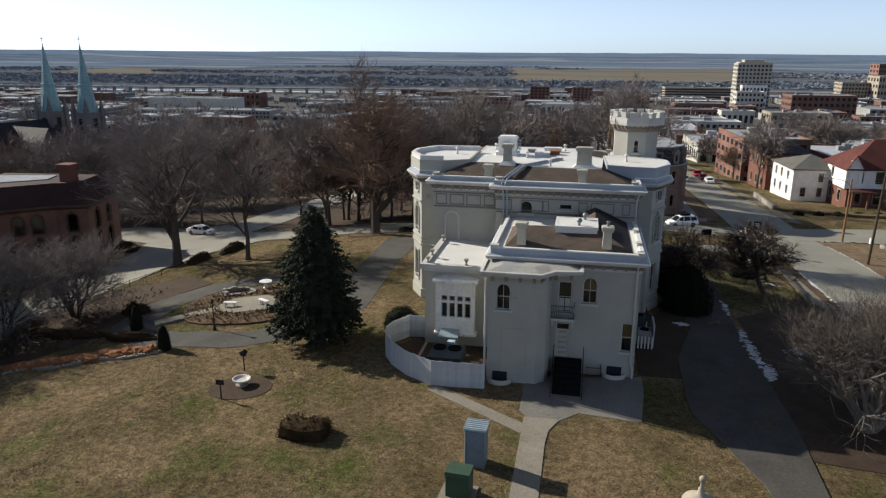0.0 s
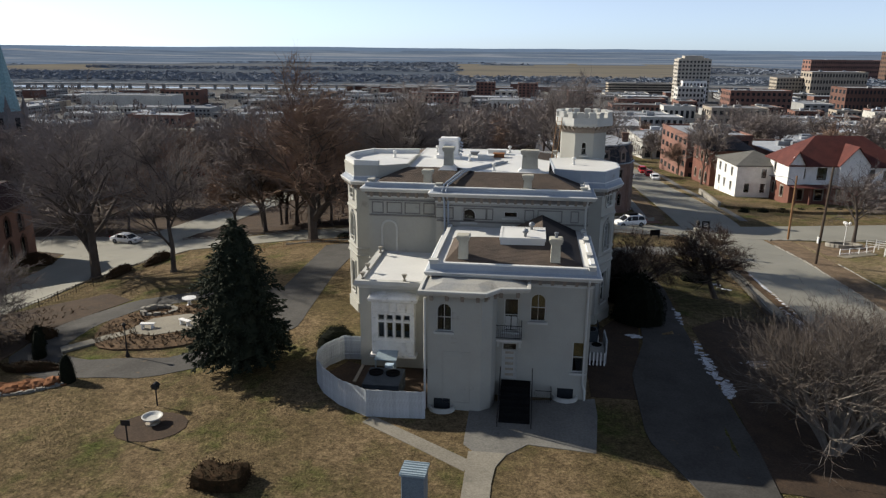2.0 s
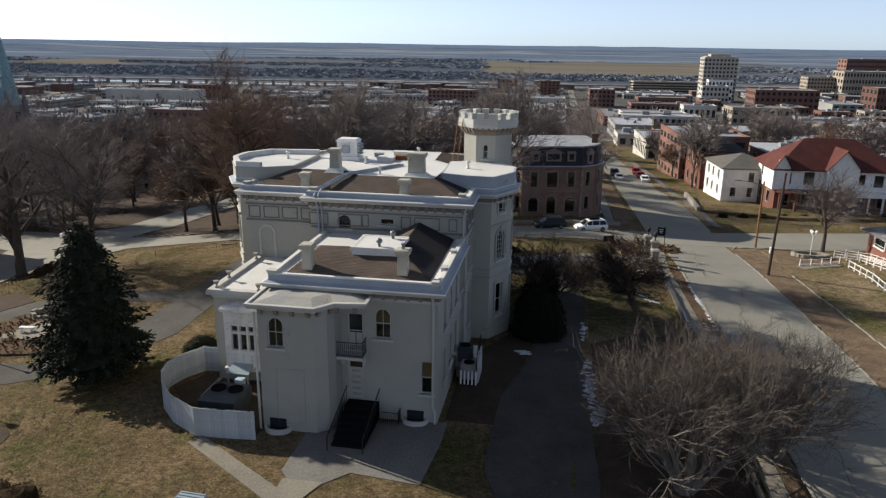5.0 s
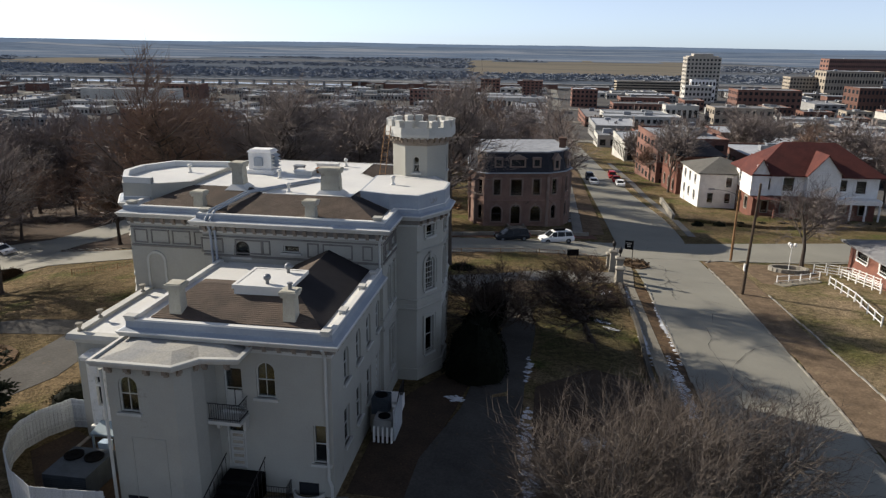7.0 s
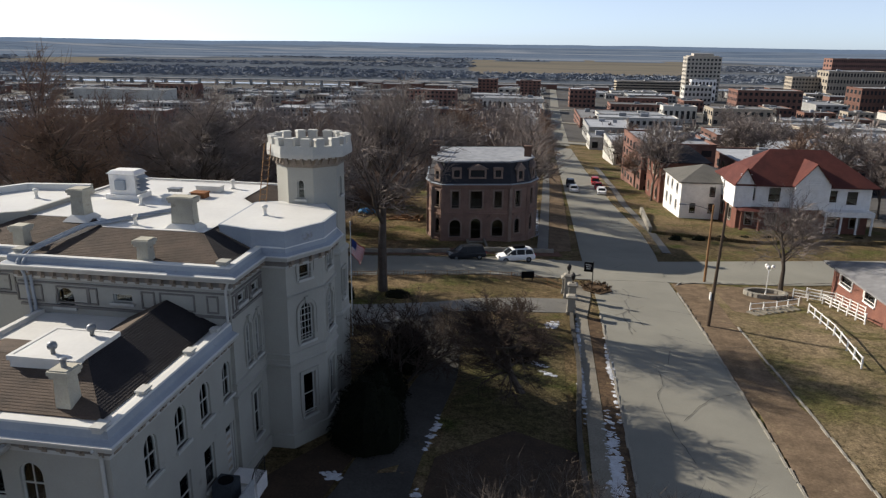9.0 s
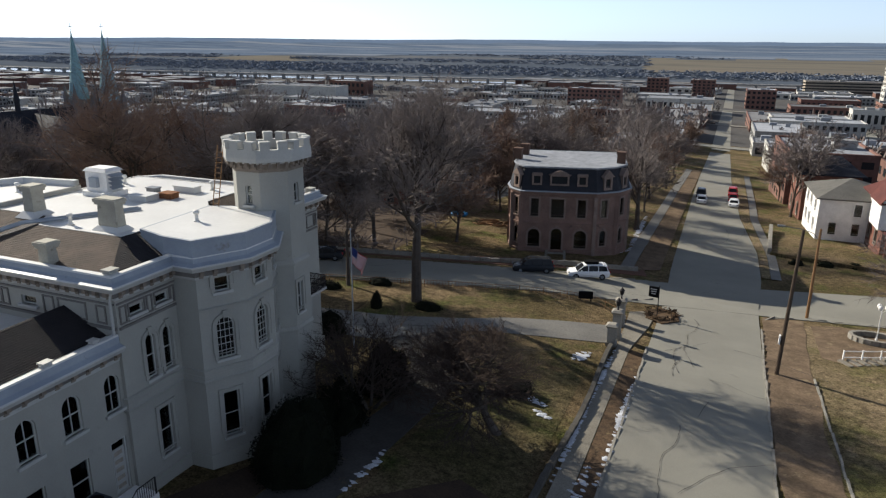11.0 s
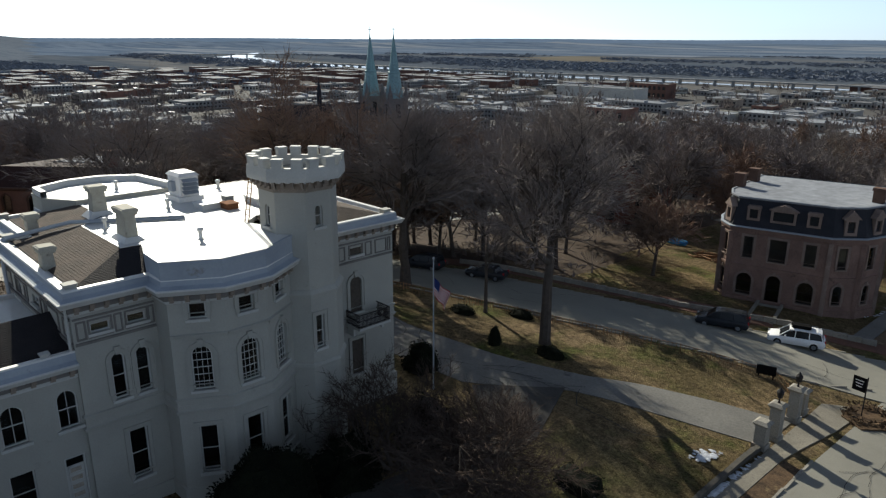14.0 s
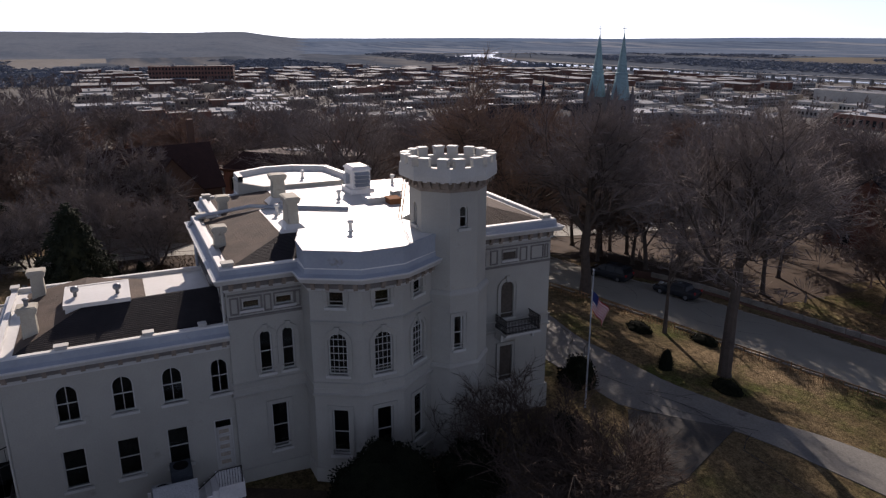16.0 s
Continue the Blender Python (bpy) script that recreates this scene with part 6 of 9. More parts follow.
# dark strip laid to paint the shade between wall and drive
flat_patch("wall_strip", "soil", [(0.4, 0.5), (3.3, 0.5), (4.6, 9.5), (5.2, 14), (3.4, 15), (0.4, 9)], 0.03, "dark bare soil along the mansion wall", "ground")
flat_patch("yard_corner", "verge_brown", [(33.6, 50), (36, 49), (42, 56), (43.5, 61), (36, 61.8), (33.6, 60)], 0.035, "pale bare corner yard", "yard")
flat_patch("north_yard", "brick_paving", [(-30, 53.2), (-29, 54.5), (-1, 64.6), (17, 70.6), (16.4, 73), (-2, 68.2), (-29, 57.5)], 0.06, "red brown brick pavement strip below the lawn", "pavement")
kerb([(20.3, -60), (20.35, 20), (20.15, 44)])
kerb([(29.35, -60), (29.35, 20), (29.05, 45), (29.15, 59), (30.5, 61.5), (34, 63.3), (60, 71.5)])
kerb([(-79, 60.1), (-62, 56.1), (-44, 51.6), (-28, ns_n(-28)), (0, ns_n(0)), (17.5, ns_n(17.5))])
kerb([(-53.0, 22), (-52.9, 29), (-51, 36), (-47.5, 42)])
kerb([(-34, 40.9), (-20, ns_s(-20)), (0, ns_s(0)), (16, ns_s(16)), (19, 60)])

# beds of the west garden
flat_patch("garden_bed", "mulch", [(-46.4, -3.9), (-41, -2.2), (-35.2, -0.6), (-35.5, 0.6), (-40.5, 0.0), (-45.5, -1.6), (-48.5, -2.8)], 0.12, "long mulched bed with a rough stone edge", "flower bed", "")
flat_patch("garden_soil", "soil", [(-56, -4), (-47, -2), (-44, 2), (-44.6, 11), (-41.5, 18.6), (-46, 22), (-55, 16)], 0.04, "dark leafy soil of the sloping garden", "flower bed", "structure")
rnd_s = random.Random(8)
bm = B()
for k in range(70):
    f_ = k / 70
    p_ = (-46.6 + 11.4 * f_, -4.1 + 3.4 * f_ + 0.25 * math.sin(f_ * 14))
    z_ = height(*p_)
    obox(bm, p_, (rnd_s.uniform(-1, 1), rnd_s.uniform(-1, 1)), rnd_s.uniform(0.12, 0.26), rnd_s.uniform(0.1, 0.2), z_ - 0.05, z_ + rnd_s.uniform(0.12, 0.24))
tagged(part("stone_edging", bm, M["stone"]), "row of small pale edging stones", "edging", kind="stuff")
ICX, ICY = -33.3, 10.2
flat_patch("garden_island", "leaves", [(ICX + (6.2 + 0.5 * math.sin(3 * a)) * math.cos(a), ICY + (5.6 + 0.4 * math.cos(2 * a)) * math.sin(a)) for a in [2 * math.pi * i / 20 for i in range(20)]], 0.14, "round garden bed of dry plants and brown soil", "flower bed", "")
flat_patch("garden_plaza", "concrete", [(-36.5, 8.8), (-33.5, 7.6), (-30.6, 8.8), (-30, 11), (-32.5, 12.4), (-35.5, 11.6)], 0.18, "small pale concrete plaza in the bed", "paving", "")
flat_patch("path_to_plaza", "concrete", [(-40.4, 6.2), (-39.6, 5.2), (-35.6, 8.3), (-36.5, 9.2)], 0.17, "short concrete path into the garden bed", "path", "structure")
flat_patch("north_verge_leaves", "leaves", [(19.0, 52.6), (20.6, 51.6), (22.0, 53.4), (21.6, 56.2), (20.0, 57), (18.8, 55)], 0.16, "brown leaf covered corner bed", "flower bed", "")
bm = B()
for k in range(220):
    a_, r_ = rnd_s.uniform(0, 6.28), rnd_s.uniform(0.2, 1) ** 0.5
    x_, y_ = 20.3 + 1.7 * r_ * math.cos(a_), 54.3 + 2.4 * r_ * math.sin(a_)
    z_ = height(x_, y_) + 0.14
    v_ = [bm.verts.new((x_ + rnd_s.uniform(-0.25, 0.25), y_ + rnd_s.uniform(-0.25, 0.25), z_ + rnd_s.uniform(0, 0.4))) for _ in range(3)]
    bm.faces.new(v_)
tagged(part("leaf_litter", bm, M["leaves"]), "heap of curled dry leaves", "leaves", kind="stuff")
# dry plants and stones on the beds
so = Soup()
for k in range(1500):
    if k < 900:
        a_, r_ = rnd_s.uniform(0, 6.28), rnd_s.uniform(0.45, 0.97)
        x_, y_ = ICX + 6.1 * r_ * math.cos(a_), ICY + 5.5 * r_ * math.sin(a_)
    else:
        x_, y_ = rnd_s.uniform(-54, -44.8), rnd_s.uniform(-1, 17)
    p_ = Vector((x_, y_, height(x_, y_) + 0.1))
    so.leaf(p_, Vector((rnd_s.gauss(0, 0.6), rnd_s.gauss(0, 0.6), 0.7)).normalized(), Vector((1, 0, 0.2)).normalized(), rnd_s.uniform(0.15, 0.5), 0.06)
tagged(so.ob("dry_plants", M["leaves"]), "dry brown stems standing in the beds", "dry plants", kind="stuff")


def bench(x, y, turn):
    """A short stone bench on two legs."""
    t = thing("garden_bench", "small white stone bench on the garden plaza", "bench", (x, y, height(x, y) + 0.17), turn, "garden benches")
    bm = B()
    box(bm, -0.6, 0.6, -0.2, 0.2, 0.4, 0.48)
    bmesh.ops.bevel(bm, geom=bm.edges[:], offset=0.02, affect="EDGES")
    part("seat", bm, M["white"], t)
    for s in (-0.4, 0.4):
        bm = B()
        prism(bm, [(s - 0.1, -0.18), (s + 0.1, -0.18), (s + 0.1, 0.18), (s - 0.1, 0.18)], 0, 0.4, [(s - 0.06, -0.15), (s + 0.06, -0.15), (s + 0.06, 0.15), (s - 0.06, 0.15)])
        part("leg", bm, M["white"], t)


bench(-34.6, 9.2, 8)
bench(-31.6, 9.7, -25)
bm = B()
for k in range(14):
    a_ = 2 * math.pi * k / 14
    obox(bm, (-36.0 + 1.5 * math.cos(a_), 13.6 + 1.0 * math.sin(a_)), (-math.sin(a_), math.cos(a_)), 0.55, 0.3, height(-36, 13.6) + 0.05, height(-36, 13.6) + 0.42 + 0.06 * math.sin(k * 3))
tagged(part("fountain_ring", bm, M["stone"]), "ring of rough stones round a dry garden fountain", "fountain")
bm = B()
lathe(bm, [(0.28, 0), (0.16, 0.08), (0.14, 0.6), (0.6, 0.62), (0.62, 0.7), (0.1, 0.72)], 18, (-34.0, 15.3, height(-34, 15.3) + 0.12))
tagged(part("garden_table", bm, M["white"], smooth=False), "round white stone garden table", "table")


def lamp_post(x, y, h, label, m="iron", globes=1):
    t = thing("lamp_post", label, "lamp post", (x, y, height(x, y)))
    bm = B()
    lathe(bm, [(0.16, 0), (0.16, 0.12), (0.09, 0.3), (0.05, 0.5), (0.04, h - 0.45), (0.07, h - 0.42), (0.03, h - 0.38)], 10)
    part("post", bm, M[m], t)
    spots_ = [(0, 0)] if globes == 1 else [(0.38 * math.cos(2.094 * k), 0.38 * math.sin(2.094 * k)) for k in range(3)]
    for gx_, gy_ in spots_:
        bm = B()
        if globes == 1:
            lathe(bm, [(0.06, h - 0.38), (0.15, h - 0.12), (0.17, h - 0.1), (0.04, h + 0.02)], 6)
            part("lantern", bm, M[m], t)
        else:
            lathe(bm, [(0.05, h - 0.3), (0.15, h - 0.22), (0.2, h - 0.06), (0.15, h + 0.1), (0.04, h + 0.16)], 12, (gx_, gy_, 0))
            part("globe", bm, M["white"], t, smooth=True)
            bm = B()
            tube(bm, (0, 0, h - 0.6), (gx_, gy_, h - 0.3), 0.025, 0.025, 6)
            part("arm", bm, M[m], t)
    return t


lamp_post(-33.3, 3.9, 2.7, "black iron garden lamp post beside the path")
lamp_post(38.8, 58.0, 3.4, "white three globe lamp post in a stone planter", "white", 3)

# bird bath on its round pad
flat_patch("bath_pad", "soil", [(-25.9 + 2.2 * math.cos(k * 0.4488), -6.2 + 1.75 * math.sin(k * 0.4488)) for k in range(14)], 0.03, "round worn earth pad in the lawn", "paving", "")
bath = thing("bird_bath", "white stone bird bath on a worn pad", "bird bath", (-26.0, -5.8, height(-26.0, -5.8) + 0.02))
bm = B()
lathe(bm, [(0.42, 0), (0.42, 0.08), (0.2, 0.12), (0.16, 0.22), (0.25, 0.26)], 14)
part("pedestal", bm, M["tan_wall"], bath)
bm = B()
lathe(bm, [(0.25, 0.25), (0.56, 0.38), (0.62, 0.5), (0.54, 0.5), (0.35, 0.38), (0.05, 0.36)], 20)
part("basin", bm, M["trim"], bath)
for x_, y_, h_ in ((-26.4, -7.9, 1.3), (-26.9, -3.6, 1.2)):
    t_ = thing("garden_sign" if h_ > 1.25 else "bird_feeder", "small plaque on a dark post beside the bird bath" if h_ > 1.25 else "dark bird feeder on a post in the lawn", "sign" if h_ > 1.25 else "bird feeder", (x_, y_, height(x_, y_)))
    bm = B()
    tube(bm, (0, 0, -0.1), (0, 0, h_), 0.05, 0.045, 6)
    part("post", bm, M["iron"], t_)
    bm = B()
    if h_ > 1.25:
        box(bm, -0.28, 0.28, -0.04, 0.0, h_ - 0.25, h_ + 0.1)
    else:
        box(bm, -0.18, 0.18, -0.16, 0.16, h_, h_ + 0.22)
        prism(bm, [(-0.26, -0.22), (0.26, -0.22), (0.26, 0.22), (-0.26, 0.22)], h_ + 0.22, h_ + 0.4, [(-0.05, -0.2), (0.05, -0.2), (0.05, 0.2), (-0.05, 0.2)])
    part("board" if h_ > 1.25 else "feeder_box", bm, M["iron"], t_)

# curved board fence round the cooling plant
FN = [(-15.35, 4.1), (-16.7, 4.0), (-17.5, 2.8), (-17.85, 1.4), (-17.55, 0.1), (-16.7, -1.3), (-15.3, -2.7), (-13.3, -3.85), (-11.5, -3.8), (-9.75, -3.65)]
fence = thing("board_fence", "curved fence of whitewashed vertical boards beside the mansion", "fence")
ftop = 1.78
bm = B()
box(bm, -0.095, 0.095, -0.018, 0.018, -2.1, 0.0)
board_me = mesh_of("board", bm, M["board"])
rnd_f = random.Random(4)
for (x0, y0), (x1, y1) in zip(FN, FN[1:]):
    ln = math.dist((x0, y0), (x1, y1))
    n = max(1, round(ln / 0.2))
    ang = math.degrees(math.atan2(y1 - y0, x1 - x0))
    for i in range(n):
        k = (i + 0.5) / n
        b_ = new("board", board_me)
        b_.parent = fence
        b_.matrix_basis = pose(x0 + (x1 - x0) * k, y0 + (y1 - y0) * k, ftop + rnd_f.uniform(-0.03, 0.03), 0, 0, ang)
    for z in (0.35, 1.4):
        bm = B()
        nx, ny = -(y1 - y0) / ln, (x1 - x0) / ln
        obox(bm, ((x0 + x1) / 2 + nx * 0.05, (y0 + y1) / 2 + ny * 0.05), ((x1 - x0) / ln, (y1 - y0) / ln), ln, 0.05, z, z + 0.09)
        part("rail", bm, M["board"], fence)
flat_patch("plant_yard", "soil", [(-17.4, 1.2), (-13.4, -3.4), (-9.9, -3.3), (-9.9, 3.0), (-15.2, 3.0), (-16.3, 3.6)], 0.06, "dark gravel yard inside the fence", "yard")
ac = thing("cooling_unit", "large dark metal condenser with two round fans on top", "air conditioner", (-12.8, -1.0, 0.0))
bm = B()
box(bm, -1.13, 1.13, -1.22, 1.22, -0.1, 1.25)
for k in range(10):
    box(bm, -1.16, 1.16, -1.25, 1.25, 0.1 + k * 0.11, 0.14 + k * 0.11)
part("cabinet", bm, M["unit_metal"], ac)
bm = B()
box(bm, -1.15, 1.15, -1.24, 1.24, 1.25, 1.3)
part("lid", bm, M["unit_metal"], ac)
for fx, fy in ((-0.6, 0.45), (0.5, 0.45)):
    bm = B()
    lathe(bm, [(0.46, 1.29), (0.48, 1.4), (0.42, 1.4), (0.40, 1.32), (0.1, 1.31)], 20, (fx, fy, 0))
    for k in range(6):
        a_ = math.pi * k / 6
        tube(bm, (fx + 0.44 * math.cos(a_), fy + 0.44 * math.sin(a_), 1.38), (fx - 0.44 * math.cos(a_), fy - 0.44 * math.sin(a_), 1.38), 0.008, 0.008, 4)
    part("fan", bm, M["black"], ac)
bm = B()
box(bm, -15.22, -15.02, 0.4, 3.0, 0.02, 0.12)
tagged(part("plank", bm, M["tan_wall"]), "pale timber plank lying in the plant yard", "plank")
bm = B()
prism(bm, [(-13.15, 1.05), (-12.65, 1.05), (-12.65, 1.45), (-13.15, 1.45)], 0.02, 1.1, [(-13.18, 1.02), (-12.62, 1.02), (-12.62, 1.48), (-13.18, 1.48)])
tagged(part("tub", bm, M["tub_blue"]), "pale blue upright plastic tub beside the condenser", "tub")
bm = B()
v_ = [bm.verts.new(p) for p in ((-14.04, 1.65, 1.2), (-12.5, 1.65, 1.2), (-12.5, 2.45, 1.57), (-13.87, 2.45, 1.57), (-14.04, 1.65, 1.14), (-12.5, 1.65, 1.14), (-12.5, 2.45, 1.51), (-13.87, 2.45, 1.51))]
for f_ in ((0, 1, 2, 3), (7, 6, 5, 4), (0, 4, 5, 1), (1, 5, 6, 2), (2, 6, 7, 3), (3, 7, 4, 0)):
    bm.faces.new([v_[i] for i in f_])
for x0_ in (-13.95, -12.6):
    box(bm, x0_ - 0.05, x0_ + 0.05, 1.7, 1.8, 0, 1.19)
tagged(part("sheet_cover", bm, M["grey_top"]), "sloping pale metal sheet leaning at the oriel", "metal sheet")

# service cabinets on the back lawn
cab = thing("service_cabinet", "tall grey-blue metal service cabinet with a ribbed pale top", "service cabinet", (-8.95, -12.45, -0.05), -3)
bm = B()
box(bm, -0.55, 0.55, -0.5, 0.5, 0, 2.25)
bmesh.ops.bevel(bm, geom=bm.edges[:], offset=0.03, affect="EDGES")
ring_f = Face((-0.5, -0.5), (0.5, -0.5))
ring(bm, ring_f, outline(0.92, 0.15, 2.1, False), outline(0.86, 0.18, 2.07, False), 0.5, -0.01, 0.015)
part("body", bm, M["grey_box"], cab)
bm = B()
box(bm, -0.62, 0.62, -0.58, 0.62, 2.25, 2.36)
top_ = part("top", bm, M["grey_top"], cab)
for k in range(6):
    bm = B()
    box(bm, -0.62, 0.62, -0.5 + k * 0.2, -0.46 + k * 0.2, 2.36, 2.4)
    part("rib", bm, M["grey_top"], top_)
bm = B()
tube(bm, (0.32, -0.52, 1.1), (0.32, -0.58, 1.1), 0.06, 0.06, 10)
part("lock", bm, M["steel"], cab)
box_g = thing("transformer_box", "dark green metal transformer box on a concrete pad", "transformer", (-9.35, -15.4, -0.05), -4)
bm = B()
box(bm, -0.95, 0.85, -0.8, 0.75, 0, 0.14)
part("pad", bm, M["concrete"], box_g)
bm = B()
box(bm, -0.6, 0.6, -0.5, 0.5, 0.14, 1.3)
prism(bm, [(-0.64, -0.56), (0.64, -0.56), (0.64, 0.54), (-0.64, 0.54)], 1.3, 1.5, [(-0.62, -0.5), (0.62, -0.5), (0.62, 0.5), (-0.62, 0.5)])
part("body", bm, M["green_box"], box_g)
# finial of a roof gable; the pedestal under it is added
st = thing("stone_finial", "cream stone pedestal with a slender ball finial on the lawn", "garden ornament", (2.2, -15.2, 0))
bm = B()
lathe(bm, [(0.5, -0.1), (0.5, 0.9), (0.86, 1.02), (0.8, 1.14), (0.3, 1.42), (0.19, 1.46), (0.15, 1.75), (0.08, 1.85), (0.075, 2.1), (0.12, 2.16), (0.16, 2.27), (0.12, 2.38), (0.02, 2.42)], 16)
part("cap", bm, M["tan_wall"], st, smooth=True)
# east side stoop and wall box
stoop = thing("side_stoop", "white concrete side steps with iron rail at the wing door", "steps")
bm = B()
box(bm, 0.02, 1.5, 8.45, 9.7, -0.3, 0.9)
for k in range(4):
    box(bm, 0.1, 1.4, 8.45 - (k + 1) * 0.3, 8.45 - k * 0.3, -0.3, 0.7 - k * 0.2)
part("treads", bm, M["white"], stoop)
bm = B()
pipe(bm, [(1.45, 9.6, 0.9), (1.45, 9.6, 1.8), (1.45, 8.5, 1.8), (1.45, 7.2, 0.8), (1.45, 7.2, -0.1)], 0.03)
part("rail", bm, M["iron"], stoop)
for k in range(9):
    bm = B()
    tube(bm, (1.45, 8.5 + k * 0.13, 0.9), (1.45, 8.5 + k * 0.13, 1.8), 0.014, 0.014, 4)
    part("baluster", bm, M["iron"], stoop)
unit = thing("condenser_stack", "stacked grey condensers and a pale slatted panel beside the wall", "air conditioner", (0.95, 6.6, height(1, 7) - 0.03))
for x0_, x1_, y0_, y1_, z0_, z1_, m_ in ((-0.7, 0.25, -0.2, 0.75, 1.15, 2.15, "unit_metal"), (-0.35, 0.65, -1.15, -0.15, 0.35, 1.35, "grey_wall")):
    bm = B()
    box(bm, x0_, x1_, y0_, y1_, z0_, z1_)
    cb_ = part("condenser", bm, M[m_], unit)
    for k in range(7):
        z_ = z0_ + 0.1 + k * (z1_ - z0_ - 0.2) / 6
        bm = B()
        box(bm, x0_ - 0.015, x1_ + 0.015, y0_ - 0.015, y1_ + 0.015, z_ - 0.02, z_ + 0.02)
        part("louvre", bm, M[m_], cb_)
    bm = B()
    lathe(bm, [(0.36, z1_), (0.36, z1_ + 0.04), (0.3, z1_ + 0.05), (0.05, z1_ + 0.03)], 16, ((x0_ + x1_) / 2, (y0_ + y1_) / 2, 0))
    part("fan_guard", bm, M["black"], cb_)
bm = B()
box(bm, -0.75, 0.3, -0.25, 0.8, 0.0, 1.15)
part("plinth_block", bm, M["concrete"], unit)
for k in range(5):
    bm = B()
    box(bm, -0.35 + k * 0.25, -0.25 + k * 0.25, -1.35, -1.2, 0.0, 1.0)
    part("slat", bm, M["white"], unit)
bm = B()
box(bm, 0.75, 0.85, -1.1, 0.9, 0.1, 1.9)
part("side_panel", bm, M["board"], unit)

# flagpole with a hanging flag
fp = thing("flagpole", "pale metal flagpole with a furled striped flag", "flagpole", (-0.2, 31.5, height(-0.2, 31.5)))
bm = B()
tube(bm, (0, 0, -0.2), (0, 0, 9.3), 0.06, 0.035, 10)
lathe(bm, [(0.02, 9.28), (0.07, 9.36), (0.07, 9.42), (0.02, 9.48)], 10)
part("pole", bm, M["gutter"], fp)


def drop(u, v):
    """Hanging cloth: u along the hoist, v along the fly, which falls in folds."""
    x = 0.08 + 0.95 * v * (0.6 + 0.4 * (1 - u))
    z = 8.1 - 1.25 * u - 1.0 * v
    return Vector((x, 0.16 * math.sin(v * 9 + u * 2) * v + 0.5 * v, z))


for k in range(13):
    for m_, a0, a1 in ((("flag_red", "flag_white")[k % 2], 0.4 if k < 7 else 0.0, 1.0),) + ((("flag_blue", 0.0, 0.4),) if k < 7 else ()):
        bm = B()
        cols = 10
        g_ = [[bm.verts.new(drop((k + r) / 13, a0 + (a1 - a0) * c / cols)) for c in range(cols + 1)] for r in (0, 1)]
        for c in range(cols):
            bm.faces.new((g_[0][c], g_[0][c + 1], g_[1][c + 1], g_[1][c]))
        part("flag_stripe" if m_ != "flag_blue" else "flag_canton", bm, M[m_], fp)

# gate piers, wall and fences
def pier(x, y, h, lamp):
    t = thing("gate_pier", "weathered stone gate pier" + (" with an iron lantern" if lamp else ""), "gate pier", (x, y, height(x, y)), 0, "gate piers")
    bm = B()
    prism(bm, [(-0.42, -0.42), (0.42, -0.42), (0.42, 0.42), (-0.42, 0.42)], -0.3, 0.35)
    prism(bm, [(-0.34, -0.34), (0.34, -0.34), (0.34, 0.34), (-0.34, 0.34)], 0.35, h - 0.35)
    prism(bm, [(-0.36, -0.36), (0.36, -0.36), (0.36, 0.36), (-0.36, 0.36)], h - 0.35, h - 0.15, [(-0.5, -0.5), (0.5, -0.5), (0.5, 0.5), (-0.5, 0.5)])
    prism(bm, [(-0.5, -0.5), (0.5, -0.5), (0.5, 0.5), (-0.5, 0.5)], h - 0.15, h, [(-0.3, -0.3), (0.3, -0.3), (0.3, 0.3), (-0.3, 0.3)])
    part("shaft", bm, M["stone"], t)
    if lamp:
        bm = B()
        lathe(bm, [(0.1, h), (0.05, h + 0.15), (0.05, h + 0.3), (0.16, h + 0.36), (0.22, h + 0.72), (0.24, h + 0.75), (0.08, h + 0.95), (0.03, h + 1.05)], 8)
        part("lantern", bm, M["iron"], t)


pier(17.4, 42.9, 1.9, False)
pier(17.5, 44.7, 2.6, True)
pier(17.2, 48.6, 2.6, True)
pier(17.0, 50.4, 1.9, False)
wall_low = thing("garden_wall", "low dark stone retaining wall along the pavement", "wall")
for k in range(60):
    y0_ = -20 + k * 1.05
    x_ = 17.6 + 0.15 * math.sin(k * 0.3)
    bm = B()
    z_ = height(17.6, y0_)
    box(bm, x_ - 0.16, x_ + 0.16, y0_, y0_ + 1.03, z_ - 0.3, z_ + 0.32 + 0.03 * math.sin(k * 5))
    part("stone", bm, M["dark_stone"], wall_low)


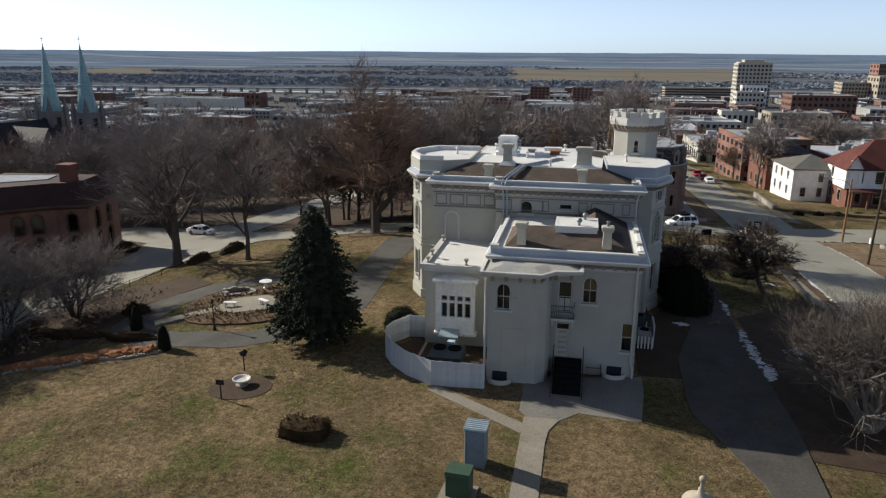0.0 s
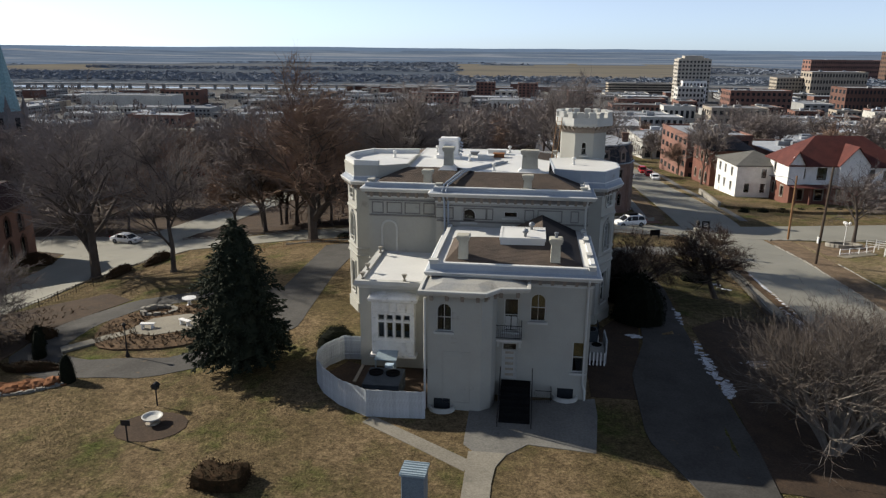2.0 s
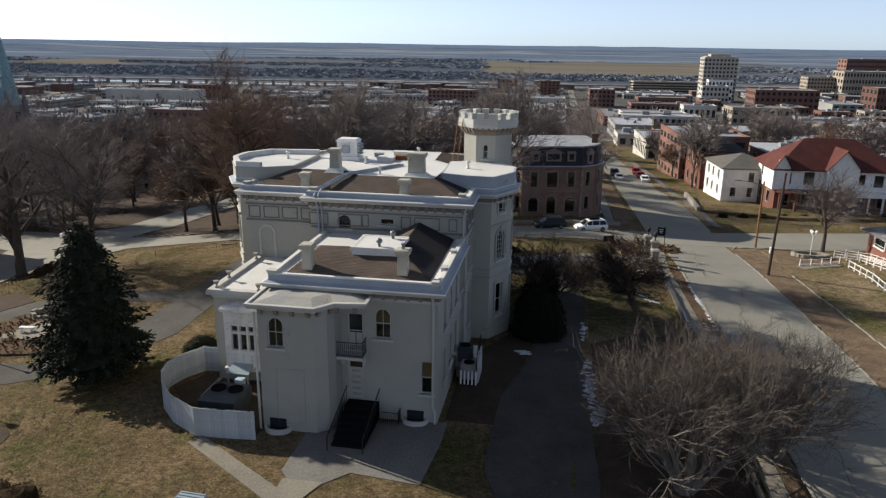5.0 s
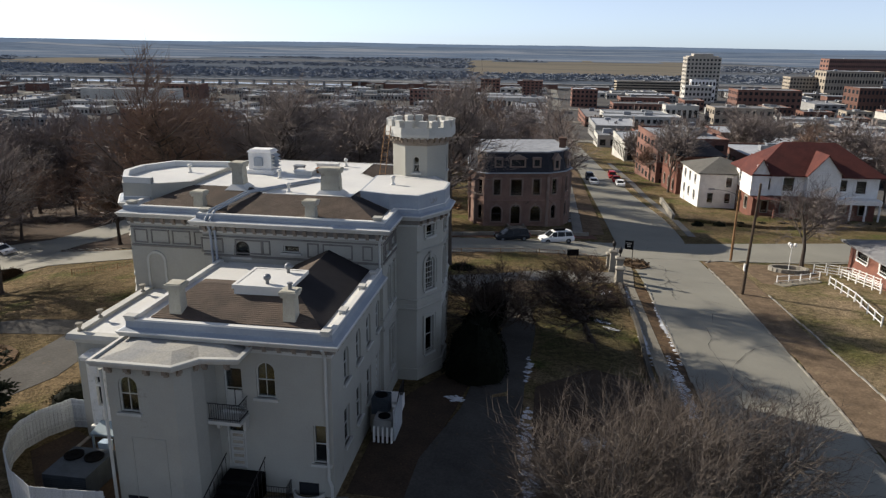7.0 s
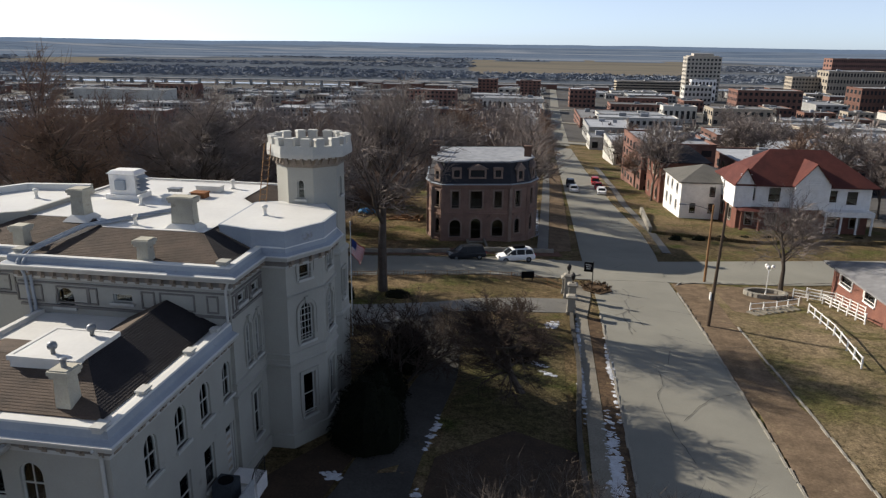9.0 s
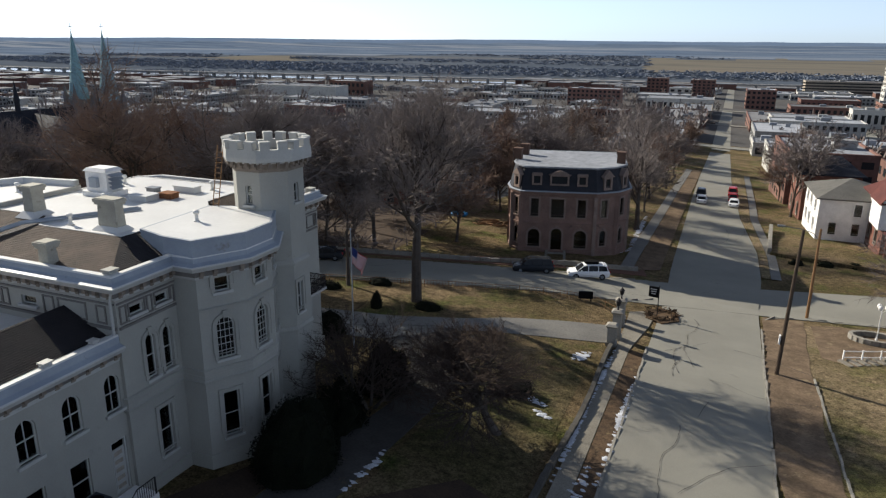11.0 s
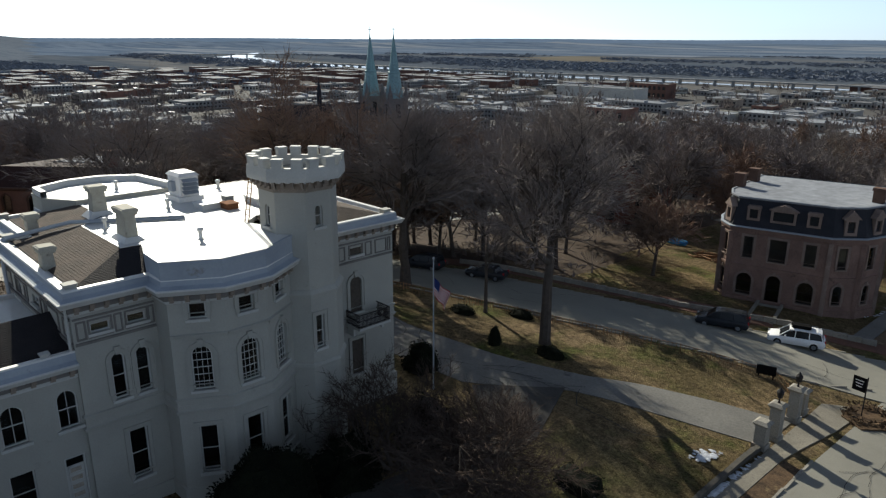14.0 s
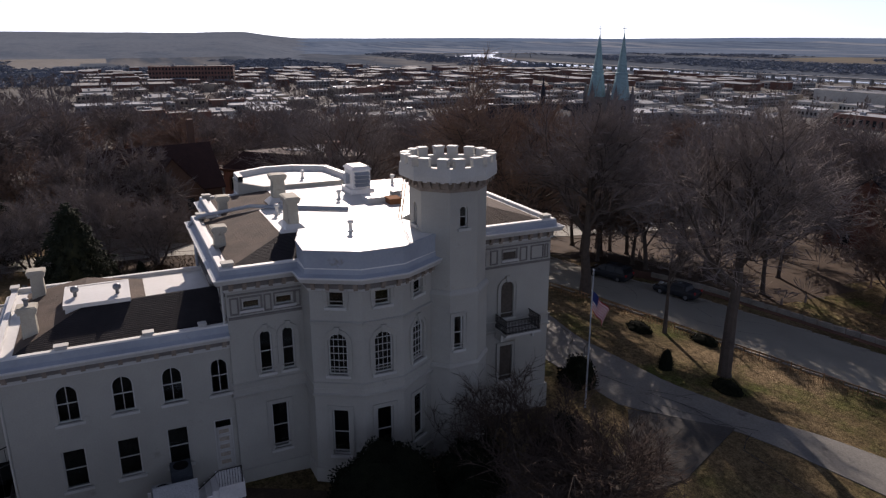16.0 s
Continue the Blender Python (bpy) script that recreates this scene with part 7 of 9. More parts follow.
def rail_fence(name, pts, h, gap, m, label, post=0.05, bars=2, pickets=0.0, group=""):
    t = thing(name, label, "fence", group=group)
    for (x0, y0), (x1, y1) in zip(pts, pts[1:]):
        ln = math.dist((x0, y0), (x1, y1))
        n = max(1, round(ln / gap))
        for i in range(n + 1):
            k = i / n
            x, y = x0 + (x1 - x0) * k, y0 + (y1 - y0) * k
            z = height(x, y)
            bm = B()
            obox(bm, (x, y), (x1 - x0, y1 - y0), post * 2, post * 2, z - 0.2, z + h + 0.06)
            part("post", bm, M[m], t)
            if i < n:
                xn, yn = x0 + (x1 - x0) * (i + 1) / n, y0 + (y1 - y0) * (i + 1) / n
                zn = height(xn, yn)
                for b_ in range(bars):
                    f_ = 0.35 + 0.6 * b_ / max(1, bars - 1)
                    bm = B()
                    tube(bm, (x, y, z + h * f_), (xn, yn, zn + h * f_), post * 0.8, post * 0.8, 4)
                    part("rail", bm, M[m], t)
                if pickets:
                    bm = B()
                    m_ = int(ln / n / pickets)
                    for j in range(1, m_):
                        g_ = j / m_
                        xx, yy, zz = x + (xn - x) * g_, y + (yn - y) * g_, z + (zn - z) * g_
                        tube(bm, (xx, yy, zz), (xx, yy, zz + h), 0.018, 0.018, 4)
                    tagged(part("picket_run", bm, M[m], t), kind="stuff")
    return t


rail_fence("lawn_fence", [(-40, ns_s(-40) - 1.5), (-16, ns_s(-16) - 1.2), (0, ns_s(0) - 1.2), (13.5, ns_s(13.5) - 1.6), (16.8, 51.4)], 0.75, 2.4, "pole_tan", "low rusty iron fence along the lawn edge", 0.03, 2, 0.3)
rail_fence("garden_fence", [(-55.0, -12), (-53.8, 8), (-51.6, 16), (-50.4, 26), (-48, 36)], 0.9, 2.5, "soil", "low rusty fence above the west street", 0.03, 2, 0.4)
rail_fence("white_fence", [(41.1, 51.5), (40.8, 44), (40.0, 36)], 1.0, 1.9, "white", "white painted plank fence on a slope", 0.06, 2)
rail_fence("ramp_rail", [(41.5, 57.6), (44.0, 56.0), (45.2, 48.6)], 1.1, 1.5, "white", "white timber ramp railing", 0.06, 3)
rail_fence("ramp_rail", [(43.2, 58.6), (45.6, 57.0), (46.5, 50.0)], 1.1, 1.5, "white", "white timber ramp railing", 0.06, 3)
rail_fence("step_rail", [(35.2, 50.3), (38.2, 52.0), (41.0, 54.2)], 0.9, 2.2, "white", "white handrail beside garden steps", 0.05, 2)
steps_e = thing("garden_steps", "row of shallow concrete garden steps", "steps")
for k in range(8):
    bm = B()
    x_, y_ = 35.3 + 0.7 * k, 49.4 + 0.5 * k
    z_ = height(x_, y_)
    obox(bm, (x_, y_), (0.81, 0.58), 0.42, 1.3, z_ - 0.1, z_ + 0.16)
    part("step", bm, M["concrete"], steps_e)
bm = B()
for k in range(22):
    a_ = 2 * math.pi * k / 22
    x_, y_ = 38.8 + 2.1 * math.cos(a_), 58.0 + 1.6 * math.sin(a_)
    obox(bm, (x_, y_), (-math.sin(a_), math.cos(a_)), 0.58, 0.35, height(x_, y_) - 0.1, height(x_, y_) + 0.5)
tagged(part("stone_planter", bm, M["stone"]), "round stone planter round a lamp post", "planter")


def utility_pole(x, y, h, m, lamp, lean=0.0):
    t = thing("utility_pole", "tall wooden utility pole" + (" with a curved lamp arm" if lamp else " leaning slightly beside the street"), "utility pole", (x, y, height(x, y)), 0, "utility poles")
    bm = B()
    tube(bm, (0, 0, -0.5), (lean, 0, h), 0.17, 0.11, 10)
    part("pole", bm, M[m], t)
    bm = B()
    if lamp:
        pipe(bm, [(0, 0, h - 1.2), (-0.6, -0.1, h - 0.5), (-1.6, -0.3, h - 0.15), (-3.2, -0.5, h + 0.05)], 0.04, 6)
        box(bm, -3.9, -3.2, -0.62, -0.4, h - 0.02, h + 0.14)
        part("lamp_arm", bm, M["steel"], t)
    else:
        box(bm, -0.2, -0.08, -0.25, 0.1, 2.6, 3.3)
        part("meter_box", bm, M["white"], t)
    return t


utility_pole(29.9, 43.8, 11.6, "pole_wood", False, 0.35)
utility_pole(33.6, 64.0, 9.4, "pole_tan", True)
sgn = thing("corner_sign", "dark hanging street sign on an iron post", "sign", (19.6, 54.0, height(19.6, 54.0)), -10)
bm = B()
tube(bm, (0.3, 0, -0.2), (0.3, 0, 3.1), 0.045, 0.045, 8)
part("post", bm, M["iron"], sgn)
bm = B()
box(bm, -0.65, 0.25, -0.03, 0.03, 1.9, 2.95)
part("board", bm, M["black"], sgn)
bm = B()
for k in range(3):
    box(bm, -0.5 + 0.05 * k, 0.1 - 0.05 * k, -0.04, -0.031, 2.65 - k * 0.22, 2.72 - k * 0.22)
part("lettering_bars", bm, M["white"], sgn)
bm = B()
obox(bm, (13.0, 54.2), (1, 0.3), 1.4, 0.1, height(13, 54.2) + 0.25, height(13, 54.2) + 1.0)
for d_ in (-0.5, 0.5):
    obox(bm, (13.0 + d_, 54.2 + d_ * 0.3), (1, 0.3), 0.1, 0.1, height(13, 54.2) - 0.2, height(13, 54.2) + 0.3)
tagged(part("notice_board", bm, M["black"]), "low black notice board at the lawn fence", "sign")

# patches of old snow
def snow(x, y, rx, ry, turn, n=9, seed=1):
    so = Soup()
    rnd = random.Random(seed)
    for _ in range(n * 3):
        a, r = rnd.uniform(0, 6.28), rnd.uniform(0, 1)
        px_, py_ = rx * r * math.cos(a), ry * r * math.sin(a)
        c, s = math.cos(radians(turn)), math.sin(radians(turn))
        wx, wy = x + px_ * c - py_ * s, y + px_ * s + py_ * c
        k = len(so.v)
        m_ = 9
        rr = rnd.uniform(0.08, 0.2) + 0.22 * (1 - r) * rnd.random()
        for j in range(m_):
            b = 2 * math.pi * j / m_
            q = rr * rnd.uniform(0.6, 1.3)
            xx, yy = wx + q * math.cos(b), wy + q * 0.7 * math.sin(b)
            so.v.append(Vector((xx, yy, height(xx, yy) + 0.055)))
        so.v.append(Vector((wx, wy, height(wx, wy) + 0.1)))
        so.f += [(k + j, k + (j + 1) % m_, k + m_) for j in range(m_)]
    tagged(so.ob("snow_patch", M["snow"]), "thin patch of old melting snow", "snow", "snow patches", "stuff")


for i_, (x_, y_, a_, b_, t_, n_) in enumerate(((9.05, 6.6, 4.6, 0.4, 92, 26), (9.5, 3.0, 1.4, 0.4, 80, 34), (12.9, 95.0, 14.0, 0.4, 92, 70), (12.9, 8.0, 1.6, 0.7, 30, 16), (15.8, 39.0, 1.3, 0.6, 70, 16), (14.6, 29.6, 0.9, 0.4, -30, 7), (19.4, 16.0, 8.0, 0.5, 91, 60), (17.9, 26, 6.0, 0.15, 90, 30), (17.9, 36, 6.0, 0.15, 90, 26), (20.15, 30, 9.0, 0.12, 90, 30), (19.2, 14, 5, 0.6, 90, 30), (4.6, 11.0, 0.8, 0.5, 0, 6), (8.9, 17, 3, 0.2, 88, 8), (15.4, 27.9, 0.9, 0.3, -30, 6), (14.0, 84.0, 6, 0.4, 75, 20))):
    snow(x_, y_, a_, b_, t_, n_, i_ + 1)

# heaps of bark mulch lying in the long bed
rnd_m = random.Random(12)
for k in range(12):
    f_ = (k + 0.5) / 12
    x_, y_ = -46.2 + 10.2 * f_, -3.1 + 2.9 * f_ + rnd_m.uniform(-0.3, 0.3)
    bm = B()
    bmesh.ops.create_icosphere(bm, subdivisions=3, radius=1)
    for v in bm.verts:
        v.co *= 1 + 0.35 * noise.noise(v.co * 2.2 + Vector((k, 0, 0))) + 0.12 * noise.noise(v.co * 7)
    bmesh.ops.scale(bm, vec=(rnd_m.uniform(0.6, 1.0), rnd_m.uniform(0.45, 0.7), rnd_m.uniform(0.28, 0.42)), verts=bm.verts)
    hp = tagged(part("mulch_mound", bm, M["mulch"]), "loose heap of red-brown bark mulch in the bed", "mulch heap", "mulch heaps")
    hp.location = (x_, y_, height(x_, y_) + 0.16)
# pavements of the downhill street
drape("pavement_downhill", M["drive"], [(30.75, 78), (30.6, 92), (28.7, 120), (27.8, 200)], [(31.9, 78), (31.7, 92), (30.0, 120), (29.2, 200)], 0.12, "worn grey pavement beside the downhill street", "pavement", 3.0)
drape("verge_downhill", M["lawn_tan"], [(29.7, 78), (29.5, 92), (27.1, 120), (24.5, 200)], [(30.7, 78), (30.55, 92), (28.6, 120), (27.7, 200)], 0.13, "leaf littered verge beside the downhill street", "verge", 3.0)
drape("pavement_corner", M["drive"], [(13.6, 71), (13.4, 120), (12.6, 200)], [(15.1, 72), (14.9, 120), (14.1, 200)], 0.12, "worn grey pavement beside the stone house", "pavement", 3.0)
drape("verge_corner", M["verge_brown"], [(15.2, 72), (15.0, 120), (14.2, 200)], [(18.2, 74), (17.6, 120), (16.6, 200)], 0.1, "bare leafy verge beside the downhill street", "verge", 3.0)

# tar seams and cracks in the streets
so = Soup()
rnd_k = random.Random(31)


def seam(x, y, a, ln, w, lift):
    for _ in range(int(ln / 0.6)):
        a += rnd_k.gauss(0, 0.16)
        x2, y2 = x + 0.6 * math.cos(a), y + 0.6 * math.sin(a)
        n_ = Vector((-math.sin(a), math.cos(a), 0)) * w * rnd_k.uniform(0.5, 1.2)
        k = len(so.v)
        for p in (Vector((x, y, height(x, y) + lift)) + n_, Vector((x, y, height(x, y) + lift)) - n_, Vector((x2, y2, height(x2, y2) + lift)) - n_, Vector((x2, y2, height(x2, y2) + lift)) + n_):
            so.v.append(p)
        so.f.append((k, k + 1, k + 2, k + 3))
        x, y = x2, y2


for k in range(18):
    seam(rnd_k.uniform(21.5, 27.5), rnd_k.uniform(-20, 100), rnd_k.choice((0.0, 1.57, 1.57, 1.2)), rnd_k.uniform(3, 9) if k % 3 else 14, 0.018, 0.1)
for k in range(16):
    x_ = rnd_k.uniform(-50, 18)
    seam(x_, ns_s(x_) + rnd_k.uniform(2, 8), rnd_k.choice((0.33, 0.33, 1.8)), rnd_k.uniform(3, 8), 0.018, 0.115)
for k in range(14):
    x_ = rnd_k.uniform(-22, 16)
    seam(x_, 36 + 0.15 * x_ + rnd_k.uniform(-1, 2), rnd_k.uniform(0, 3), rnd_k.uniform(2, 6), 0.03, 0.085)
tagged(so.ob("tar_seams", M["tar"]), "dark tar seams and cracks in the asphalt", "cracks", kind="stuff")
kerb([(33.4, -30), (33.3, 20), (32.6, 44)], "broken line of old stone edging in the verge")

# ---- cars ----
def car(x, y, turn, m, label, suv=True, group="parked cars", rack=False):
    t = thing("car", label, "car", (x, y, height(x, y) + 0.08), turn, group)
    ln, w, hb, hr = (4.7, 1.86, 1.0, 1.68) if suv else (4.5, 1.78, 0.9, 1.42)
    e = ln / 2
    back = e - (0.22 if suv else 0.9)

    def loft(bm, sections):
        """Skins a row of like profiles and closes both ends."""
        rows = [[bm.verts.new(p) for p in s] for s in sections]
        n = len(rows[0])
        for a, b in zip(rows, rows[1:]):
            for i in range(n):
                bm.faces.new((a[i], a[(i + 1) % n], b[(i + 1) % n], b[i]))
        bm.faces.new(rows[0])
        bm.faces.new(list(reversed(rows[-1])))
        bmesh.ops.recalc_face_normals(bm, faces=bm.faces)
    side = [(-e, 0.45), (-e + 0.04, 0.7), (-e + 0.22, 0.84), (-e + 1.1, hb - 0.03), (e - 0.14, hb + 0.03), (e - 0.02, 0.84), (e, 0.5), (e - 0.12, 0.27), (-e + 0.16, 0.26)]
    bm = B()
    loft(bm, [[(px_ * k, y_ * w / 2, 0.5 + (pz - 0.5) * q) for px_, pz in side] for y_, k, q in ((-1, 0.965, 0.86), (-0.93, 0.985, 0.96), (-0.7, 1, 1), (0.7, 1, 1), (0.93, 0.985, 0.96), (1, 0.965, 0.86))])
    body = part("body", bm, M[m], t, smooth=True)
    glass = [(-e + 0.98, hb - 0.05), (-e + 1.8, hr - 0.1), (-e + 2.1, hr - 0.06), (back - 0.5, hr - 0.06), (back - 0.2, hr - 0.14), (back + 0.06, hb - 0.05)]
    bm = B()
    loft(bm, [[(px_, y_ * w / 2 * (0.93 if pz < hb else 0.76), pz) for px_, pz in glass] for y_ in (-1, 1)])
    part("window_glass", bm, M["car_glass"], body, "dark tinted car windows")
    cap = [(-e + 1.72, hr - 0.1), (-e + 2.1, hr - 0.01), (0.2, hr + 0.02), (back - 0.5, hr - 0.01), (back - 0.14, hr - 0.12)]
    bm = B()
    loft(bm, [[(px_, y_ * w / 2, pz - drop_) for px_, pz in cap] + [(px_, y_ * w / 2, pz - 0.05 - drop_) for px_, pz in reversed(cap)] for y_, drop_ in ((-0.78, 0.06), (-0.6, 0), (0.6, 0), (0.78, 0.06))])
    part("roof", bm, M[m], body, smooth=False)
    for s in (-1, 1):
        for xa, xb in ((-e + 0.98, -e + 1.78), (-0.12, -0.1), (1.02, 0.98), (back - 0.02, back - 0.24)):
            bm = B()
            tube(bm, (xa, s * w * 0.467, hb - 0.04), (xb, s * w * 0.388, hr - 0.08), 0.05, 0.04, 5)
            part("pillar", bm, M[m], body)
        for xw in (-e + 0.88, e - 0.9):
            bm = B()
            tube(bm, (xw, s * (w / 2 - 0.22), 0.34), (xw, s * (w / 2 + 0.012), 0.34), 0.345, 0.345, 18)
            wheel = part("wheel", bm, M["tyre"], t)
            bm = B()
            tube(bm, (xw, s * (w / 2), 0.34), (xw, s * (w / 2 + 0.03), 0.34), 0.21, 0.18, 12)
            part("rim", bm, M["steel"], wheel)
        bm = B()
        obox(bm, (-e + 0.1, s * w * 0.36), (1, 0), 0.16, 0.4, 0.68, 0.82)
        part("headlight", bm, M["steel"], t)
        bm = B()
        obox(bm, (e - 0.06, s * w * 0.4), (1, 0), 0.12, 0.22, 0.78, 1.0)
        part("tail_light", bm, M["car_red"], t)
        bm = B()
        obox(bm, (-e + 1.45, s * (w / 2 + 0.05)), (1, 0), 0.14, 0.2, hb - 0.02, hb + 0.12)
        part("wing_mirror", bm, M[m], t)
    if rack:
        bm = B()
        box(bm, -0.5, 1.1, -0.5, 0.5, hr + 0.02, hr + 0.3)
        bmesh.ops.bevel(bm, geom=bm.edges[:], offset=0.08, segments=2, affect="EDGES")
        part("roof_box", bm, M["black"], t)
    return t


SK = math.degrees(math.atan(0.36))
car(11.1, ns_n(11.1) - 1.3, SK, "car_white", "white sport utility car with a black roof box", rack=True)
car(5.2, ns_n(5.2) - 1.3, SK, "car_dark", "dark grey sport utility car parked at the kerb")
car(-24.4, ns_n(-24.4) - 1.4, SK, "car_dark", "dark sport utility car parked under the trees")
car(-17.2, ns_n(-17.2) - 1.4, SK, "car_dark", "dark saloon car parked under the trees", False)
car(19.9, 133, 92, "car_white", "white saloon car parked beside the downhill street", False)
car(19.4, 140.5, 92, "car_dark", "black car parked beside the downhill street", True)
car(25.8, 133, 90, "car_white", "pale car parked beside the downhill street", False)
car(25.6, 141, 90, "car_red", "red car parked beside the downhill street", False)
car(25.4, 150, 90, "car_red", "red van parked beside the downhill street", True)
car(-62, 52, 170, "car_white", "white car on the street below the west lawn", False)

# ---- houses nearby ----
def shell(parent, pts, z0, bands, m, name="wall", smat="stone", dark=True):
    """Walls round a plan, storey by storey. bands: (z top, {side: openings})."""
    n = len(pts)
    for i in range(n):
        f = Face(pts[i], pts[(i + 1) % n]).mitre(pts[i - 1], pts[(i + 2) % n])
        bm = B()
        lo = z0
        for zt, ops in bands:
            wall_band(bm, f, lo, zt, ops.get(i, []))
            lo = zt
        part(name, bm, M[m], parent)
        lo = z0
        for zt, ops in bands:
            for s, w, zb, z1, arch in ops.get(i, []):
                window(parent, f, s, w, zb, z1, arch, (1, 2), True, dark, smat=smat)


def turned(pts, at, deg):
    c, s = math.cos(radians(deg)), math.sin(radians(deg))
    return [(at[0] + x * c - y * s, at[1] + x * s + y * c) for x, y in pts]


# mansard house of brown stone across the north street
bh = thing("brownstone_house", "brown stone house with a dark slate mansard and pale flat roof", "house")
BH = turned([(0, 0), (9.3, 0), (12.0, 1.6), (13.6, 4.2), (13.6, 15), (-0.6, 15), (-1.7, 4.0), (-1.2, 1.6)], (0.6, 73.2), 13)
zb0 = -4.9
ops1 = {0: [(1.75, 1.5, -3.9, -1.6, True), (4.6, 1.35, -4.55, -1.45, True), (7.6, 1.5, -3.9, -1.6, True)], 1: [(1.26, 0.85, -3.6, -1.6, True)], 2: [(1.25, 0.85, -3.6, -1.6, True)], 7: [(1.0, 0.8, -3.6, -1.5, True)], 3: [(2.5, 1, -3.6, -1.6, True), (6, 1, -3.6, -1.6, True)]}
ops2 = {0: [(1.75, 0.95, 0.1, 2.35, False), (4.6, 1.6, 0.0, 2.35, False), (7.6, 1.0, 0.1, 2.35, False)], 1: [(1.26, 0.85, 0.1, 2.3, False)], 2: [(1.25, 0.85, 0.1, 2.3, False)], 7: [(1.0, 0.8, 0.1, 2.3, False)], 3: [(2.5, 1, 0.1, 2.3, False), (6, 1, 0.1, 2.3, False)]}
shell(bh, BH, zb0, ((-0.8, ops1), (3.0, ops2)), "house_stone", smat="house_trim")
for i in range(len(BH)):
    bm = B()
    obox(bm, BH[i], (math.cos(radians(13)), math.sin(radians(13))), 0.42, 0.42, zb0, 2.75)
    part("corner_pier", bm, M["house_trim" if i % 2 else "house_stone"], bh)
bm = B()
sweep(bm, BH, [(0, -1.05), (0.1, -1.0), (0.12, -0.75), (0, -0.7)], True)
sweep(bm, BH, [(0, 2.7), (0.08, 2.75), (0.1, 2.95), (0.26, 3.0), (0.3, 3.25), (0.0, 3.3)], True)
sweep(bm, BH, [(0.0, -4.2), (0.12, -4.25), (0.12, -5.2)], True)
part("cornice", bm, M["house_stone"], bh)
bm = B()
sweep(bm, BH, [(0.28, 3.24), (0.36, 3.28), (0.36, 3.36), (0.1, 3.4)], True)
part("gutter", bm, M["gutter"], bh)
bm = B()
lo_, hi_ = offset(BH, 0.1, True), offset(BH, -0.6, True)
a_, b_ = [bm.verts.new((x, y, 3.28)) for x, y in lo_], [bm.verts.new((x, y, 6.2)) for x, y in hi_]
for i in range(len(BH)):
    bm.faces.new((a_[i], a_[(i + 1) % len(BH)], b_[(i + 1) % len(BH)], b_[i]))
part("mansard", bm, M["slate"], bh)
bm = B()
sweep(bm, hi_, [(0.0, 6.1), (0.2, 6.2), (0.22, 6.36), (0.0, 6.4)], True)
prism(bm, hi_, 6.1, 6.32)
part("roof", bm, M["roof_white"], bh, "pale flat metal roof")
fr0 = Face(BH[0], BH[1])
for s, w, tall in ((1.9, 0.9, 0), (4.7, 2.0, 1), (7.5, 0.9, 0)):
    bm = B()
    ring(bm, fr0, outline(w + 0.35, 4.1, 5.45, False), outline(w - 0.1, 4.3, 5.25, False), s, -0.9, 0.12)
    if tall:
        solid(bm, fr0, [(-1.4, 5.4), (1.4, 5.4), (0.5, 5.85), (0, 6.0), (-0.5, 5.85)], s, -0.9, 0.25)
    else:
        solid(bm, fr0, [(-0.7, 5.4), (0.7, 5.4), (0.6, 5.6), (-0.6, 5.6)], s, -0.9, 0.2)
    d_ = part("dormer", bm, M["house_trim"], bh)
    bm = B()
    solid(bm, fr0, [(-w / 2, 4.3), (w / 2, 4.3), (w / 2, 5.3), (-w / 2, 5.3)], s, -0.7, -0.1)
    part("pane", bm, M["dark_window"], d_)
for f_ in (Face(BH[1], BH[2]), Face(BH[2], BH[3]), Face(BH[7], BH[0])):
    bm = B()
    s = f_.length / 2
    ring(bm, f_, outline(1.2, 3.6, 5.3, False), outline(0.7, 3.9, 5.0, False), s, -0.9, 0.1)
    solid(bm, f_, [(-0.85, 5.25), (0.85, 5.25), (0, 6.1)], s, -0.9, 0.2)
    d_ = part("dormer", bm, M["house_trim"], bh)
    bm = B()
    solid(bm, f_, [(-0.38, 3.85), (0.38, 3.85), (0.38, 5.05), (-0.38, 5.05)], s, -0.7, -0.1)
    part("pane", bm, M["dark_window"], d_)
for x_, y_ in turned([(12.4, 5.2), (-0.9, 6.0), (-0.2, 10)], (0.6, 73.2), 13):
    bm = B()
    box(bm, x_ - 0.5, x_ + 0.5, y_ - 0.4, y_ + 0.4, 3.0, 7.7)
    box(bm, x_ - 0.6, x_ + 0.6, y_ - 0.5, y_ + 0.5, 7.5, 7.8)
    part("chimney", bm, M["brown_stone"], bh)
bst = thing("front_steps", "grey stone front steps with side walls", "steps")
for k in range(8):
    bm = B()
    (cx_, cy_), = turned([(4.6, -0.5 - 0.75 * k)], (0.6, 73.2), 13)
    z_ = -4.55 - 0.07 * k
    obox(bm, (cx_, cy_), (math.cos(radians(13)), math.sin(radians(13))), 2.0, 0.77, z_ - 0.7, z_)
    part("step", bm, M["stone"], bst)
for s in (-1.15, 1.15):
    bm = B()
    (cx_, cy_), = turned([(4.6 + s, -3.2)], (0.6, 73.2), 13)
    obox(bm, (cx_, cy_), (math.cos(radians(13)), math.sin(radians(13))), 0.3, 6.0, -5.6, -4.25)
    part("side_wall", bm, M["concrete"], bst)
bm = B()
